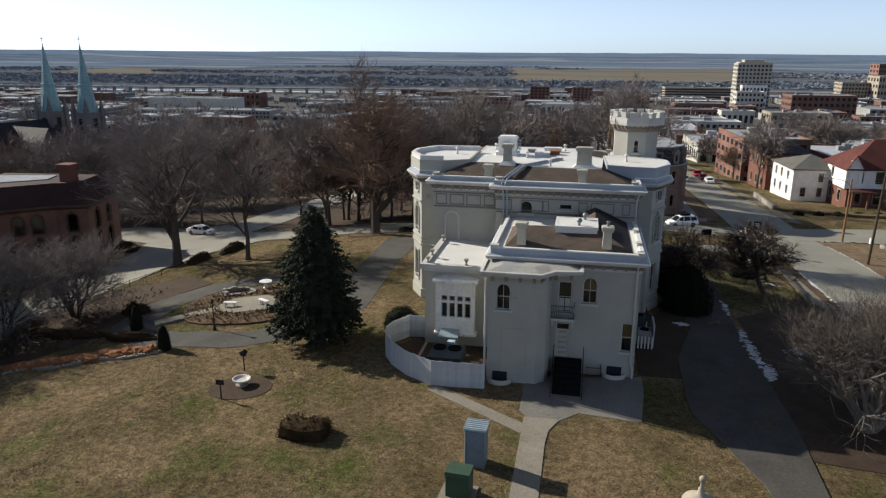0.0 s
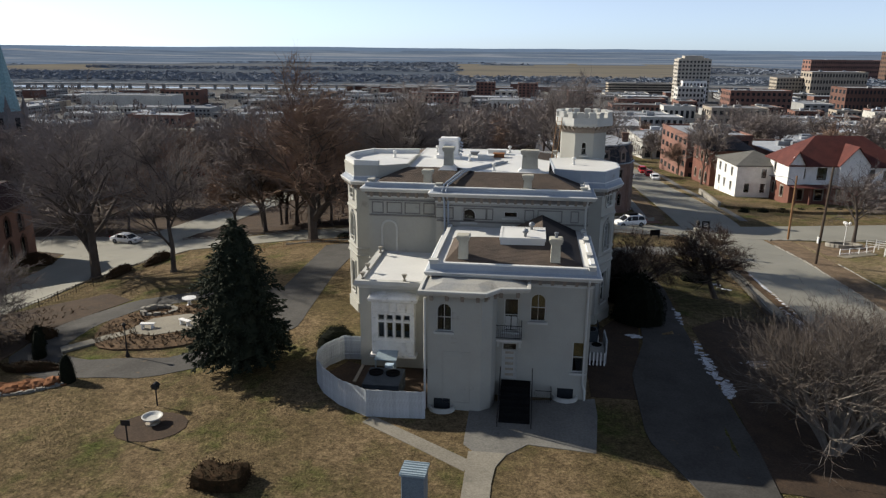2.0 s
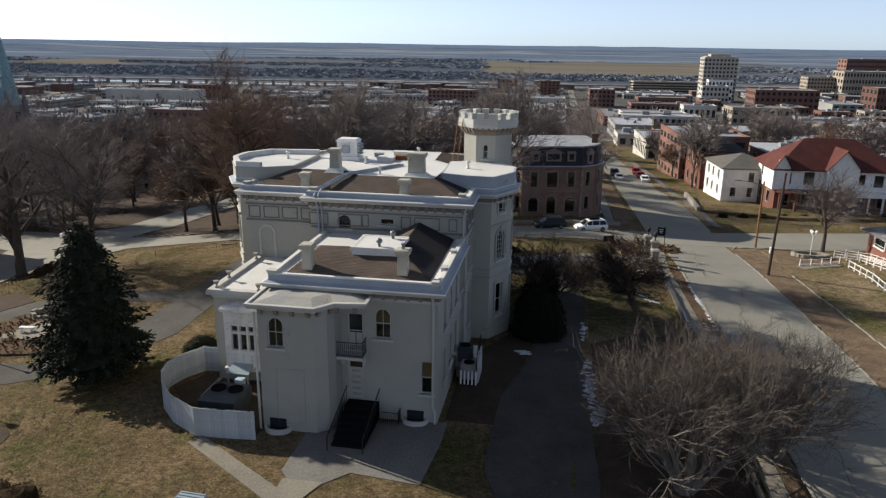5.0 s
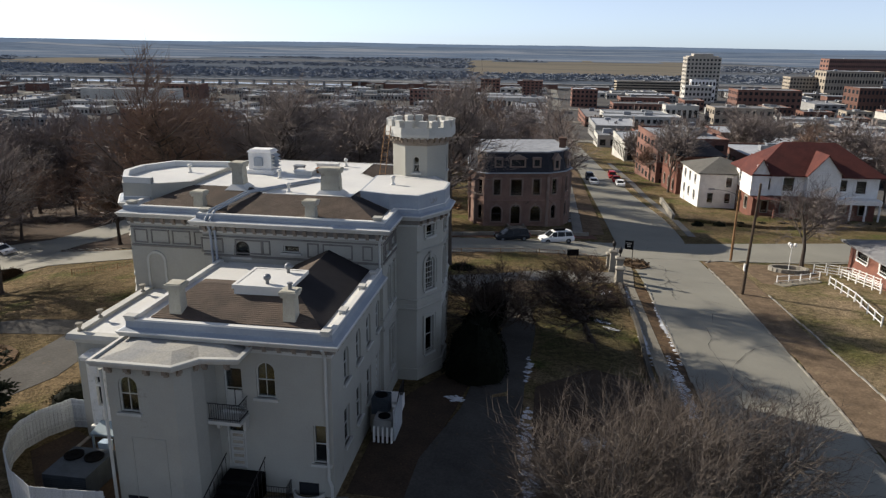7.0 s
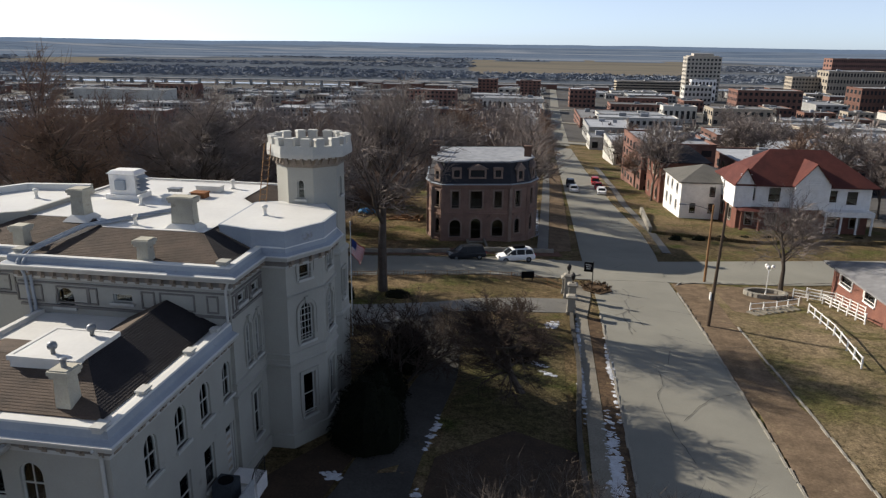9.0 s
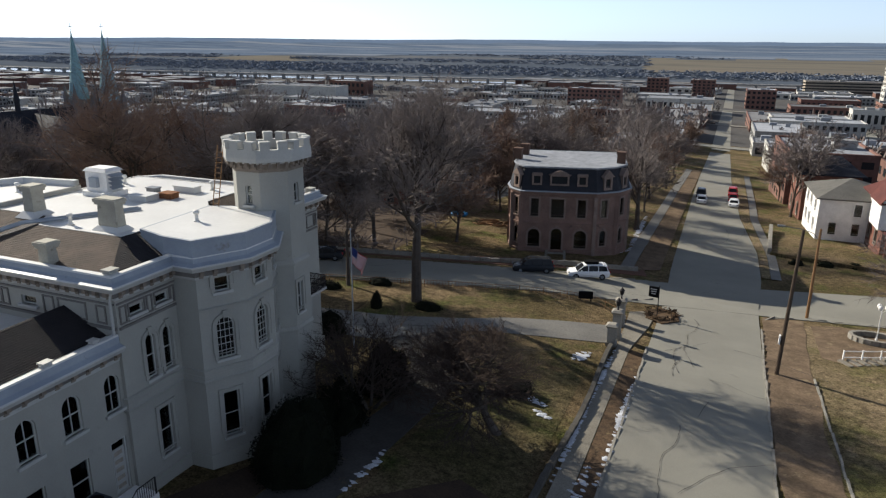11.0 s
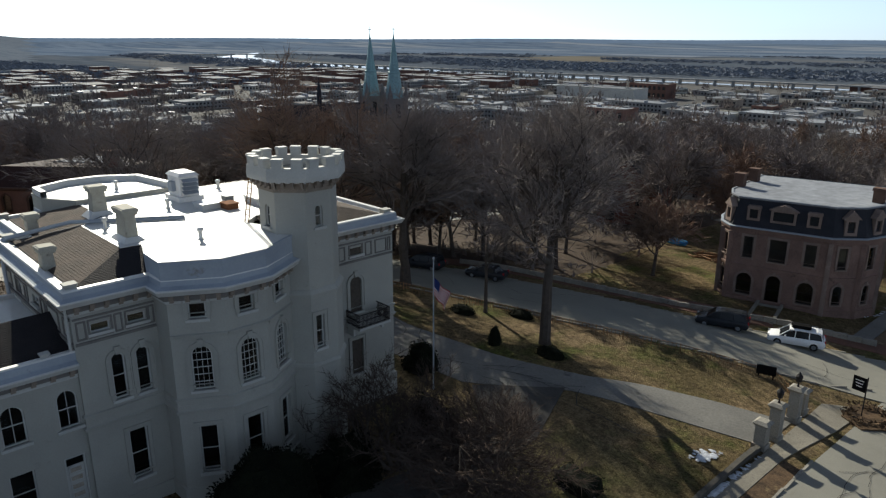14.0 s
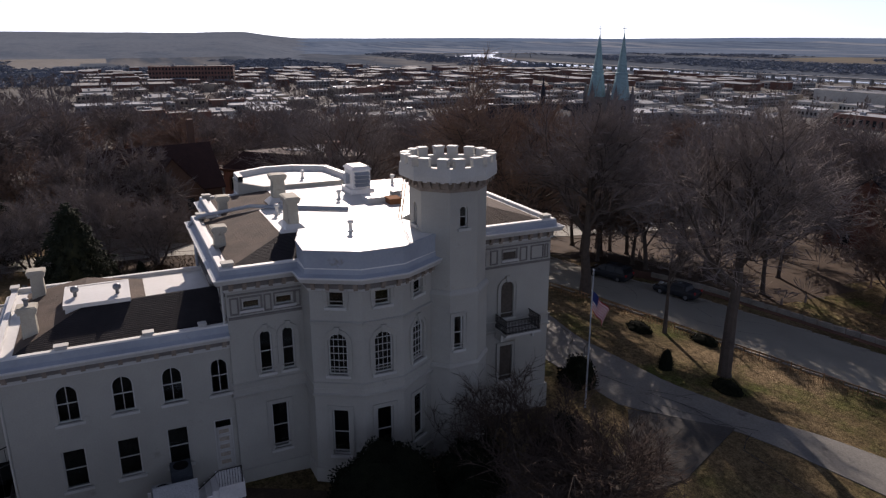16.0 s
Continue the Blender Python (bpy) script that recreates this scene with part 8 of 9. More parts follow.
for (x0, y0), (x1, y1) in (((-24, 57.6), (2.6, 67.2)), ((5.6, 68.2), (15.8, 72.0))):
    n = int(math.dist((x0, y0), (x1, y1)) / 1.2)
    for i in range(n):
        x, y = x0 + (x1 - x0) * (i + 0.5) / n, y0 + (y1 - y0) * (i + 0.5) / n
        obox(bm, (x, y), (x1 - x0, y1 - y0), 1.17, 0.3, height(x, y) - 0.3, height(x, y) + 0.55)
tagged(part("yard_wall", bm, M["stone"]), "low stone wall in front of the brown stone house", "wall", kind="structure")
bm = B()
bmesh.ops.create_uvsphere(bm, u_segments=12, v_segments=6, radius=1)
bmesh.ops.scale(bm, vec=(1.5, 0.9, 0.45), verts=bm.verts)
for v in bm.verts:
    v.co += Vector((0, 0, 0.15)) + v.co * 0.25 * noise.noise(v.co * 2)
tp = tagged(part("blue_tarpaulin", bm, M["blue"]), "blue tarpaulin over a heap behind the house", "tarpaulin")
tp.location = (-14.5, 90.5, height(-14.5, 90.5) + 0.2)
bm = B()
for k in range(18):
    a_ = random.Random(k).uniform(0, 3)
    obox(bm, (-10 + (k % 6) * 1.0, 86 + (k // 6) * 1.2), (math.cos(a_), math.sin(a_)), 1.6, 0.25, height(-8, 87) - 0.1, height(-8, 87) + 0.15 + 0.1 * (k % 3))
tagged(part("timber_scraps", bm, M["pole_tan"]), "scattered planks and rubble beside the house", "rubble", kind="stuff")


def gable(bm_wall, bm_roof, pts4, z0, z1, over=0.5, thick=0.18):
    """Gabled roof over a four-sided plan, its ridge between the middles of sides 0-1 and 2-3."""
    a, b, c, d = (Vector((x, y, z0)) for x, y in pts4)
    r0, r1 = (a + b) / 2 + Vector((0, 0, z1 - z0)), (c + d) / 2 + Vector((0, 0, z1 - z0))
    for p, q, r in ((a, b, r0), (c, d, r1)):
        bm_wall.faces.new([bm_wall.verts.new(v) for v in (p, q, r)])
    along = (r1 - r0).normalized() * over
    for e0, e1 in ((a, d), (b, c)):
        out = ((e0 - r0) - (e0 - r0).project(r1 - r0))
        out = out.normalized() * over
        q = [r0 - along, r1 + along, e1 + along + out, e0 - along + out]
        up = Vector((0, 0, thick))
        lo = [bm_roof.verts.new(v) for v in q]
        hi = [bm_roof.verts.new(v + up) for v in q]
        bm_roof.faces.new(lo)
        bm_roof.faces.new(hi)
        for i in range(4):
            bm_roof.faces.new((lo[i], lo[(i + 1) % 4], hi[(i + 1) % 4], hi[i]))


def hip(bm, pts4, z0, z1, over=0.6, inset=0.42):
    o = offset(pts4, over, True)
    a, b, c, d = (Vector((x, y, z0)) for x, y in o)
    r0 = (a + d) / 2 + ((b + c) - (a + d)) / 2 * inset + Vector((0, 0, z1 - z0))
    r1 = (b + c) / 2 - ((b + c) - (a + d)) / 2 * inset + Vector((0, 0, z1 - z0))
    vs = [bm.verts.new(v) for v in (a, b, c, d, r0, r1)]
    for f in ((0, 1, 5, 4), (1, 2, 5), (2, 3, 4, 5), (3, 0, 4)):
        bm.faces.new([vs[i] for i in f])
    lo = [bm.verts.new(v - Vector((0, 0, 0.2))) for v in (a, b, c, d)]
    for i in range(4):
        bm.faces.new((lo[i], lo[(i + 1) % 4], vs[(i + 1) % 4], vs[i]))
    bm.faces.new(lo)


# red-roofed house on the corner
rh = thing("red_roof_house", "white and brick house with steep red shingled gables", "house")
RA = (45.2, 99.6)
RH = turned([(0, 0), (20.5, 0), (20.5, 11), (0, 11)], RA, 3)
w_ops = {0: [(2.0, 1.0, -6.4, -4.4, False), (5.5, 1.4, -6.4, -4.4, False), (9.5, 1.2, -6.4, -4.2, False), (15.0, 1.2, -6.4, -4.2, False), (18.5, 1.2, -6.4, -4.4, False)], 3: [(3, 1.2, -6.4, -4.4, False), (7.5, 1.2, -6.4, -4.4, False)]}
w_ops2 = {0: [(2.0, 1.1, -2.4, -0.4, False), (5.6, 1.8, -2.5, -0.2, False), (14.6, 1.3, -2.3, -0.4, False), (17.6, 1.6, -2.6, -0.5, False)], 3: [(3, 1.2, -2.4, -0.4, False), (7.5, 1.2, -2.4, -0.4, False)]}
shell(rh, RH, -8.4, ((-3.4, w_ops),), "brick", smat="stone")
shell(rh, RH, -3.4, ((0.3, w_ops2),), "white", smat="white")
bm = B()
hip(bm, RH, 0.3, 5.3, 0.9, 0.3)
part("roof", bm, M["red_roof"], rh)
for x0, x1, y0, z1, zr in ((-0.9, 2.0, -0.8, 0.5, 2.9), (8.2, 13.6, -1.3, 0.7, 3.9)):
    wl, rf = B(), B()
    g4 = turned([(x0, y0), (x1, y0), (x1, 5), (x0, 5)], RA, 3)
    prism(wl, g4, -3.4, z1)
    gable(wl, rf, g4, z1, zr, 0.5)
    part("gable_wall", wl, M["white"], rh)
    part("gable_roof", rf, M["red_roof"], rh)
    f_ = Face(g4[0], g4[1])
    window(rh, f_, f_.length / 2, min(2.6, f_.length * 0.42), z1 + 0.1, z1 + 1.3, False, (3, 1), True, True, smat="white")
    window(rh, f_, f_.length / 2, 1.6, -2.4, -0.3, False, (2, 2), True, True, smat="white")
bm = B()
PR = turned([(0, -2.6), (9, -2.6), (9, 0), (0, 0)], RA, 3)
prism(bm, offset(PR, 0.4, True), -3.6, -3.3, offset(PR, -0.9, True))
part("porch_roof", bm, M["red_roof"], rh)
for x_ in (0.2, 3.0, 6.0, 8.8):
    (cx_, cy_), = turned([(x_, -2.4)], RA, 3)
    bm = B()
    tube(bm, (cx_, cy_, -8.3), (cx_, cy_, -3.5), 0.28, 0.22, 8)
    part("porch_pillar", bm, M["brick"], rh)
PR2 = turned([(13, -2.2), (20.5, -2.2), (20.5, 0), (13, 0)], RA, 3)
bm = B()
prism(bm, PR2, -4.2, -3.4)
part("porch_beam", bm, M["white"], rh)
for x_ in (13.2, 15.6, 18.0, 20.3):
    (cx_, cy_), = turned([(x_, -2.0)], RA, 3)
    bm = B()
    tube(bm, (cx_, cy_, -8.3), (cx_, cy_, -4.2), 0.18, 0.18, 8)
    part("porch_post", bm, M["white"], rh)
flat_patch("red_house_yard", "lawn", [(31, 92), (45, 88.5), (70, 95), (72, 99), (44, 99), (33, 104)], 0.5, "raised tan lawn before the red roofed house", "yard", thick=1.2)
bm = B()
for k in range(14):
    x_, y_ = 30.9 + 0.06 * k, 92.5 + k * 1.4
    box(bm, x_ - 0.25, x_ + 0.25, y_, y_ + 1.36, height(x_, y_) - 0.2, height(x_, y_) + 0.95)
tagged(part("yard_wall", bm, M["stone"]), "pale stone retaining wall beside the street", "wall", kind="structure")
for k in range(9):
    shrub(90 + k, (34 + k * 3.6, 88.2 + k * 0.95), 1.0, 0.7, 0.7, "low clipped green bush before the yard", n=140, leaf=0.16)

# white stuccoed house beyond it
wh = thing("white_house", "plain white two storey house with a grey roof", "house")
WH = turned([(0, 0), (10.5, 0), (10.5, 13), (0, 13)], (37.8, 108.6), 4)
o1 = {0: [(2.2, 1.0, -7.0, -5.2, False), (5.4, 1.0, -7.0, -5.2, False), (8.4, 1.0, -7.0, -5.2, False)], 3: [(2.5, 1, -7, -5.2, False), (6, 1, -7, -5.2, False), (10, 1, -7, -5.2, False)]}
o2 = {0: [(5.4, 1.0, -4.0, -2.2, False), (8.4, 1.0, -4.0, -2.2, False)], 3: [(2.5, 1, -4, -2.2, False), (6, 1, -4, -2.2, False), (10, 1, -4, -2.2, False)]}
shell(wh, WH, -9.0, ((-4.6, o1), (-1.4, o2)), "white", smat="white")
bm = B()
hip(bm, WH, -1.4, 0.8, 0.5, 0.5)
part("roof", bm, M["grey_roof"], wh)
bh2 = thing("brick_house", "narrow red brick house with a dark roof", "house")
BH2 = turned([(0, 0), (9, 0), (9, 14), (0, 14)], (36.6, 125.5), 4)
shell(bh2, BH2, -10.5, ((-5.0, {0: [(2, 1, -8.5, -6.5, False), (5, 1, -8.5, -6.5, False)], 3: [(3, 1, -8.5, -6.5, True), (7, 1, -8.5, -6.5, True), (11, 1, -8.5, -6.5, True)]}), (-0.6, {0: [(2, 1, -4, -2, False), (5, 1, -4, -2, False)], 3: [(3, 1, -4, -2, True), (7, 1, -4, -2, True), (11, 1, -4, -2, True)]})), "brick", smat="stone")
bm = B()
hip(bm, BH2, -0.6, 1.8, 0.6, 0.3)
part("roof", bm, M["slate"], bh2)

# low brick bungalow at the corner yard
bg = thing("bungalow", "low brick bungalow with a grey hipped roof", "house")
BG = turned([(0, 0), (14, 0), (14, 12), (0, 12)], (46.6, 47.0), 4)
shell(bg, BG, -4.4, ((-2.6, {}), (-0.6, {3: [(3.0, 2.4, -2.3, -0.9, False), (8.0, 2.0, -2.3, -0.9, False)], 0: [(4, 2, -2.3, -0.9, False)]})), "brick", smat="white")
bm = B()
hip(bm, BG, -0.6, 1.3, 0.9, 0.45)
part("roof", bm, M["roof_grey"], bg)

# brick mansion west of the garden street
lh = thing("west_house", "weathered red brick house with a dark mansard and tall chimney", "house")
LH = [(-83.5, 21.5), (-79.0, 25.2), (-71.2, 32.6), (-67.4, 34.0), (-69.5, 43.0), (-86.0, 41.0)]
LO, LU = (1.2, -5.0, -2.4, True), (1.2, -1.6, 0.7, True)
g1 = {0: [(2.0, *LO), (4.4, *LO)], 1: [(2.4, *LO), (5.2, *LO), (8.6, *LO)], 2: [(2.0, *LO)], 3: [(2.5, *LO), (6.0, *LO)]}
g2 = {0: [(2.0, *LU), (4.4, *LU)], 1: [(2.4, *LU), (6.4, *LU), (8.6, *LU)], 2: [(2.0, *LU)], 3: [(2.5, *LU), (6.0, *LU)]}
shell(lh, LH, -8.5, ((-2.0, g1), (1.7, g2)), "old_brick", smat="brown_stone")
bm = B()
sweep(bm, LH, [(0, 1.3), (0.45, 1.6), (0.5, 1.8), (0, 1.85)], True)
part("cornice", bm, M["brown_stone"], lh)
bm = B()
lo_, hi_ = offset(LH, 0.1, True), offset(LH, -1.6, True)
a_, b_ = [bm.verts.new((x, y, 1.8)) for x, y in lo_], [bm.verts.new((x, y, 4.4)) for x, y in hi_]
for i in range(len(LH)):
    bm.faces.new((a_[i], a_[(i + 1) % len(LH)], b_[(i + 1) % len(LH)], b_[i]))
part("mansard", bm, M["old_tile"], lh)
bm = B()
prism(bm, hi_, 4.3, 4.5)
part("roof", bm, M["old_tile"], lh)
bm = B()
prism(bm, [(-80.5, 31), (-74.5, 36), (-75.5, 39), (-83, 37)], 4.3, 4.62)
part("roof_deck", bm, M["roof_white"], lh, "pale flat metal roof deck")
bm = B()
box(bm, -72.0, -70.4, 35.2, 36.8, 1.5, 6.6)
box(bm, -72.2, -70.2, 35.0, 37.0, 6.2, 6.8)
part("chimney", bm, M["brick"], lh)

# gabled houses of the wooded quarter: two kinds, copied
def small_house(m_wall, m_roof, label, w=9, d=12, h=5.6, zr=9.2):
    t = thing("house", label, "house", group="houses among the trees")
    wl, rf = B(), B()
    g4 = [(-w / 2, -d / 2), (w / 2, -d / 2), (w / 2, d / 2), (-w / 2, d / 2)]
    prism(wl, g4, -1.5, h)
    gable(wl, rf, g4, h, zr, 0.5)
    part("wall", wl, M[m_wall], t)
    part("roof", rf, M[m_roof], t)
    for i, (p, q) in enumerate(zip(g4, g4[1:] + g4[:1])):
        f = Face(p, q)
        for s in (f.length * 0.28, f.length * 0.72):
            for zb in (0.9, 3.6):
                bm = B()
                ring(bm, f, outline(1.2, zb, zb + 1.6, False), outline(0.95, zb + 0.12, zb + 1.5, False), s, -0.02, 0.06)
                solid(bm, f, outline(0.97, zb + 0.1, zb + 1.52, False), s, -0.02, 0.02)
                part("window", bm, M["dark_window"], t)
    return t


hk = [small_house("tan_wall", "grey_roof", "tan gabled house among bare trees"), small_house("brick", "slate", "dark brick gabled house among bare trees", 10, 13, 6.2, 10.5),
      small_house("grey_wall", "shingle_shade_dark", "grey gabled house among bare trees", 8, 11, 4.8, 8.0)]
hs = [(-104, 16, 20), (-92, -22, 15), (-100, -8, 70), (-104, -40, 10), (-118, 22, 80), (-128, -14, 15), (-120, 96, 20), (-95, 118, 75), (-30, 104, 20), (-36, 138, 80), (-70, 150, 10), (-110, 160, 70), (-150, 60, 15), (-165, 16, 20),
      (-190, 40, 70), (-200, -20, 20), (-30, 178, 10), (-68, 200, 15), (-125, 215, 75), (-14, 150, 10), (-180, 110, 18), (-215, 90, 20), (-240, 30, 75), (-245, -40, 15)]
for i_, (x_, y_, t_) in enumerate(hs):
    m_ = pose(x_, y_, height(x_, y_), 0, 0, t_)
    if i_ < 3:
        hk[i_].matrix_basis = m_
    else:
        copy_thing(hk[(1, 1, 0, 1, 2)[i_ % 5]], m_)

# steep gabled house across the west street
sg = thing("gabled_house", "dark brick house with steep red tile gables and a round turret", "house", (-77.5, 11.0, height(-77.5, 11.0)), 12)
wl, rf = B(), B()
g4 = [(-5, -8), (5, -8), (5, 8), (-5, 8)]
prism(wl, g4, -2, 5.8)
gable(wl, rf, g4, 5.8, 11.4, 0.5)
c4 = [(8, -4), (8, 4.5), (-6, 4.5), (-6, -4)]
prism(wl, c4, -2, 5.8)
part("roof", rf, M["old_tile"], sg)
rf = B()
gable(wl, rf, c4, 5.8, 10.8, 0.5)
part("cross_roof", rf, M["old_tile"], sg)
part("wall", wl, M["brown_stone"], sg)
bm = B()
lathe(bm, [(2.2, -2), (2.2, 6.6)], 16, (7.0, -6.2, 0))
tr_ = part("turret", bm, M["brown_stone"], sg)
bm = B()
lathe(bm, [(2.6, 6.5), (1.5, 9.5), (0.06, 13.0)], 16, (7.0, -6.2, 0))
part("turret_roof", bm, M["old_tile"], tr_)
for f_, ss in ((Face((5, -8), (5, 8)), (2.5, 13.5)), (Face((8, -4), (8, 4.5)), (2.2, 4.3, 6.4))):
    for s_ in ss:
        for zb in (0.9, 3.4):
            bm = B()
            solid(bm, f_, outline(1.0, zb, zb + 1.7, False), s_, -0.05, 0.04)
            part("window", bm, M["dark_window"], sg)
bm = B()
box(bm, -1.2, -0.3, 5.6, 6.4, 8, 15)
part("chimney", bm, M["brown_stone"], sg)

# ---- the town below ----
def block(x, y, w, d, top, m_wall, m_roof, label, turn=2.0, floors=0, cols=0, sides=(0, 3), name="commercial_building", units=2, seed=1, group="town buildings", base=None):
    """Flat-roofed building with parapet, roof units and rows of windows."""
    z = height(x, y) if base is None else base
    h = top - z
    t = thing(name, label, "building", (x, y, z), turn, group)
    g4 = [(-w / 2, -d / 2), (w / 2, -d / 2), (w / 2, d / 2), (-w / 2, d / 2)]
    bm = B()
    prism(bm, g4, -2, h - 0.5)
    sweep(bm, g4, [(0, h - 0.5), (0.12, h - 0.45), (0.12, h), (-0.35, h), (-0.35, h - 0.6)], True)
    part("wall", bm, M[m_wall], t)
    bm = B()
    prism(bm, offset(g4, -0.34, True), h - 0.8, h - 0.42)
    part("roof", bm, M[m_roof], t)
    rnd = random.Random(seed)
    for _ in range(units):
        ux, uy, s = rnd.uniform(-0.35, 0.35) * w, rnd.uniform(-0.35, 0.35) * d, rnd.uniform(1.0, 2.4)
        bm = B()
        box(bm, ux - s, ux + s, uy - s * 0.7, uy + s * 0.7, h - 0.5, h + rnd.uniform(0.6, 1.6))
        part("roof_unit", bm, M[rnd.choice(("steel", "roof_white", "grey_wall"))], t)
    if floors:
        bm = B()
        for k in sides:
            f = Face(g4[k], g4[(k + 1) % 4])
            n = cols or max(2, int(f.length / 3.2))
            if k in (1, 3):
                n = max(2, int(n * d / w))
            fh = (h - 0.8) / floors
            for i in range(n):
                for j in range(floors):
                    s = f.length * (i + 0.5) / n
                    zb = fh * j + fh * 0.28
                    ww = f.length / n * 0.27
                    solid(bm, f, [(-ww, zb), (ww, zb), (ww, zb + fh * 0.5), (-ww, zb + fh * 0.5)], s, -0.05, 0.03)
        tagged(part("window_grid", bm, M["dark_window"], t), kind="stuff")
    return t


tb = block(158, 746, 33, 19, 9.5, "tower_wall", "roof_grey", "tall pale grey office tower with window rows and stepped crown", 3, 11, 9, name="office_tower", units=0)
bm = B()
box(bm, -14.5, 14.5, -7, 8, 41.4, 44.4)
box(bm, -10, 9, -6, 6, 44.4, 46.6)
for k in range(9):
    box(bm, -14 + k * 3.3, -12.8 + k * 3.3, -9.2, -8.2, 42.0, 44.6)
part("crown", bm, M["tower_wall"], tb)
block(590, 1477, 134, 40, -1.0, "town_brick", "roof_grey", "long dark red brick downtown building", 3, 4, seed=81)
block(346, 872, 63, 31, -5.1, "tan_wall", "roof_white", "tan brick downtown commercial building", 3, 4, seed=82)
block(625, 1340, 40, 24, 16.0, "brown_stone", "roof_grey", "brown brick tower at the downtown edge", 3, 7, seed=83)
block(306, 671, 63, 31, -12.8, "town_brick", "roof_grey", "long brown brick downtown block", 3, 3, seed=84)
block(80, 553, 37, 19, -17.8, "town_brick", "roof_grey", "dark red brick flat roofed warehouse", 3, 2, seed=85)
block(58, 410, 37, 19, -16.8, "pale_wall", "roof_white", "long white flat roofed workshop", 3, 1, seed=86)
block(158, 733, 24, 12, -11.6, "white", "roof_white", "white and pale blue office building", 3, 3, seed=87)
block(97, 484, 22, 12, -17.9, "pale_wall", "roof_white", "pale flat roofed hall downtown", 3, 1, seed=88)
block(-4, 236, 20, 30, -10.5, "grey_wall", "roof_grey", "grey flat roofed building beside the downhill street", 2, 2, 5, sides=(0, 1), seed=91)
block(-2, 292, 18, 40, -15.0, "town_brick", "roof_white", "old brick shop row beside the downhill street", 2, 2, 5, sides=(0, 1), seed=92)
block(-4, 352, 22, 44, -17.5, "pale_wall", "roof_white", "pale flat roofed workshop beside the downhill street", 2, 1, 5, sides=(0, 1), seed=93)
block(-5, 430, 24, 60, -20.0, "town_brick", "roof_grey", "low dark brick warehouse beside the downhill street", 2, 2, 5, sides=(0, 1), seed=94)
block(44, 232, 20, 34, -10.0, "pale_wall", "roof_white", "white flat roofed store beside the downhill street", 2, 1, 5, sides=(0, 3), seed=95)
block(42, 352, 22, 40, -17.0, "grey_wall", "roof_white", "long pale roofed store beside the downhill street", 2, 1, 5, sides=(0, 3), seed=96)
block(42, 440, 26, 60, -20.5, "town_brick", "roof_grey", "low brick store row beside the downhill street", 2, 2, 6, sides=(0, 3), seed=97)
block(-6, 500, 26, 50, -22.0, "tan_wall", "roof_white", "tan flat roofed store beside the downhill street", 2, 1, 6, sides=(0, 1), seed=98)
block(140, 662, 24, 14, -14, "pale_wall", "roof_white", "pale blue and white office building", 3, 4, seed=2)
block(133, 475, 37, 22, -17.5, "tan_wall", "roof_grey", "tan brick block with a pilastered front", 3, 2, 8, seed=3)
block(182, 600, 50, 26, -12.7, "town_brick", "roof_grey", "long red brick commercial block", 3, 4, 12, seed=4)
block(308, 887, 50, 24, -13.0, "tan_wall", "roof_grey", "grey flat roofed office block", 3, 5, 14, seed=5)
block(-97, 639, 46, 18, -21, "town_brick", "roof_white", "four storey red brick warehouse with white lintels", 2, 4, 12, seed=7)
block(-55, 745, 20, 18, -15.8, "town_brick", "roof_grey", "dark brick warehouse tower beside the railway", 2, 6, 5, seed=8)
block(-10, 716, 20, 18, -14.9, "town_brick", "roof_grey", "dark brick warehouse tower beside the railway", 2, 6, 5, seed=9)
block(38, 630, 22, 22, -16.9, "town_brick", "roof_white", "dark brick warehouse beside the street", 2, 4, 6, seed=10)
dk = block(122, 861, 76, 26, -20.3, "tan_wall", "roof_grey", "long tan concrete parking deck", 2, 0, seed=11, units=1, name="parking_deck")
# dark bands paint the shadow of each deck level, no glass here
for k in range(4):
    bm = B()
    box(bm, -42, 42, -13.15, -12.9, 3.0 + k * 2.9, 4.3 + k * 2.9)
    part("shadow_band", bm, M["dark_window"], dk)
block(75, 522, 42, 22, -20.1, "town_brick", "roof_grey", "low red brick commercial building", 2, 2, 12, seed=12)
block(60, 392, 43, 18, -17.0, "pale_wall", "roof_white", "long white building with a row of small windows", 2, 2, 13, seed=13)
block(42, 305, 23, 18, -17.4, "pale_wall", "roof_white", "low white flat roofed workshop", 2, 1, 5, seed=14)
block(62, 286, 32, 24, -14.4, "town_brick", "roof_white", "brick building with bright white flat roof", 2, 2, 8, seed=15, units=7)
block(110, 323, 50, 30, -16.0, "town_brick", "roof_white", "red brick hall with white flat roof", 2, 2, 8, seed=16, units=5)
block(42, 158, 16, 26, 0.5, "town_brick", "roof_white", "three storey red brick flats with a white roof", 4, 4, 4, seed=17, units=4)
block(74, 168, 34, 26, -4.5, "town_brick", "roof_white", "long red brick building with white roof", 4, 2, 8, seed=18, units=6)
block(96, 226, 34, 26, -9.0, "tan_wall", "roof_white", "tan brick building with white roof", 4, 2, 8, seed=19, units=3)
block(-17, 545, 46, 26, -19.5, "pale_wall", "roof_white", "wide pale metal roofed hall", 2, 1, 12, seed=20)
block(-377, 600, 86, 26, -24.5, "pale_wall", "roof_white", "long pale metal clad warehouse", 2, 0, seed=21)
block(-350, 648, 40, 20, -22.0, "town_brick", "roof_grey", "brick warehouse beside the railway", 2, 2, 8, seed=22)
block(-272, 455, 40, 22, -27.5, "town_brick", "roof_white", "low brick warehouse with white roof", 2, 1, 9, seed=23)
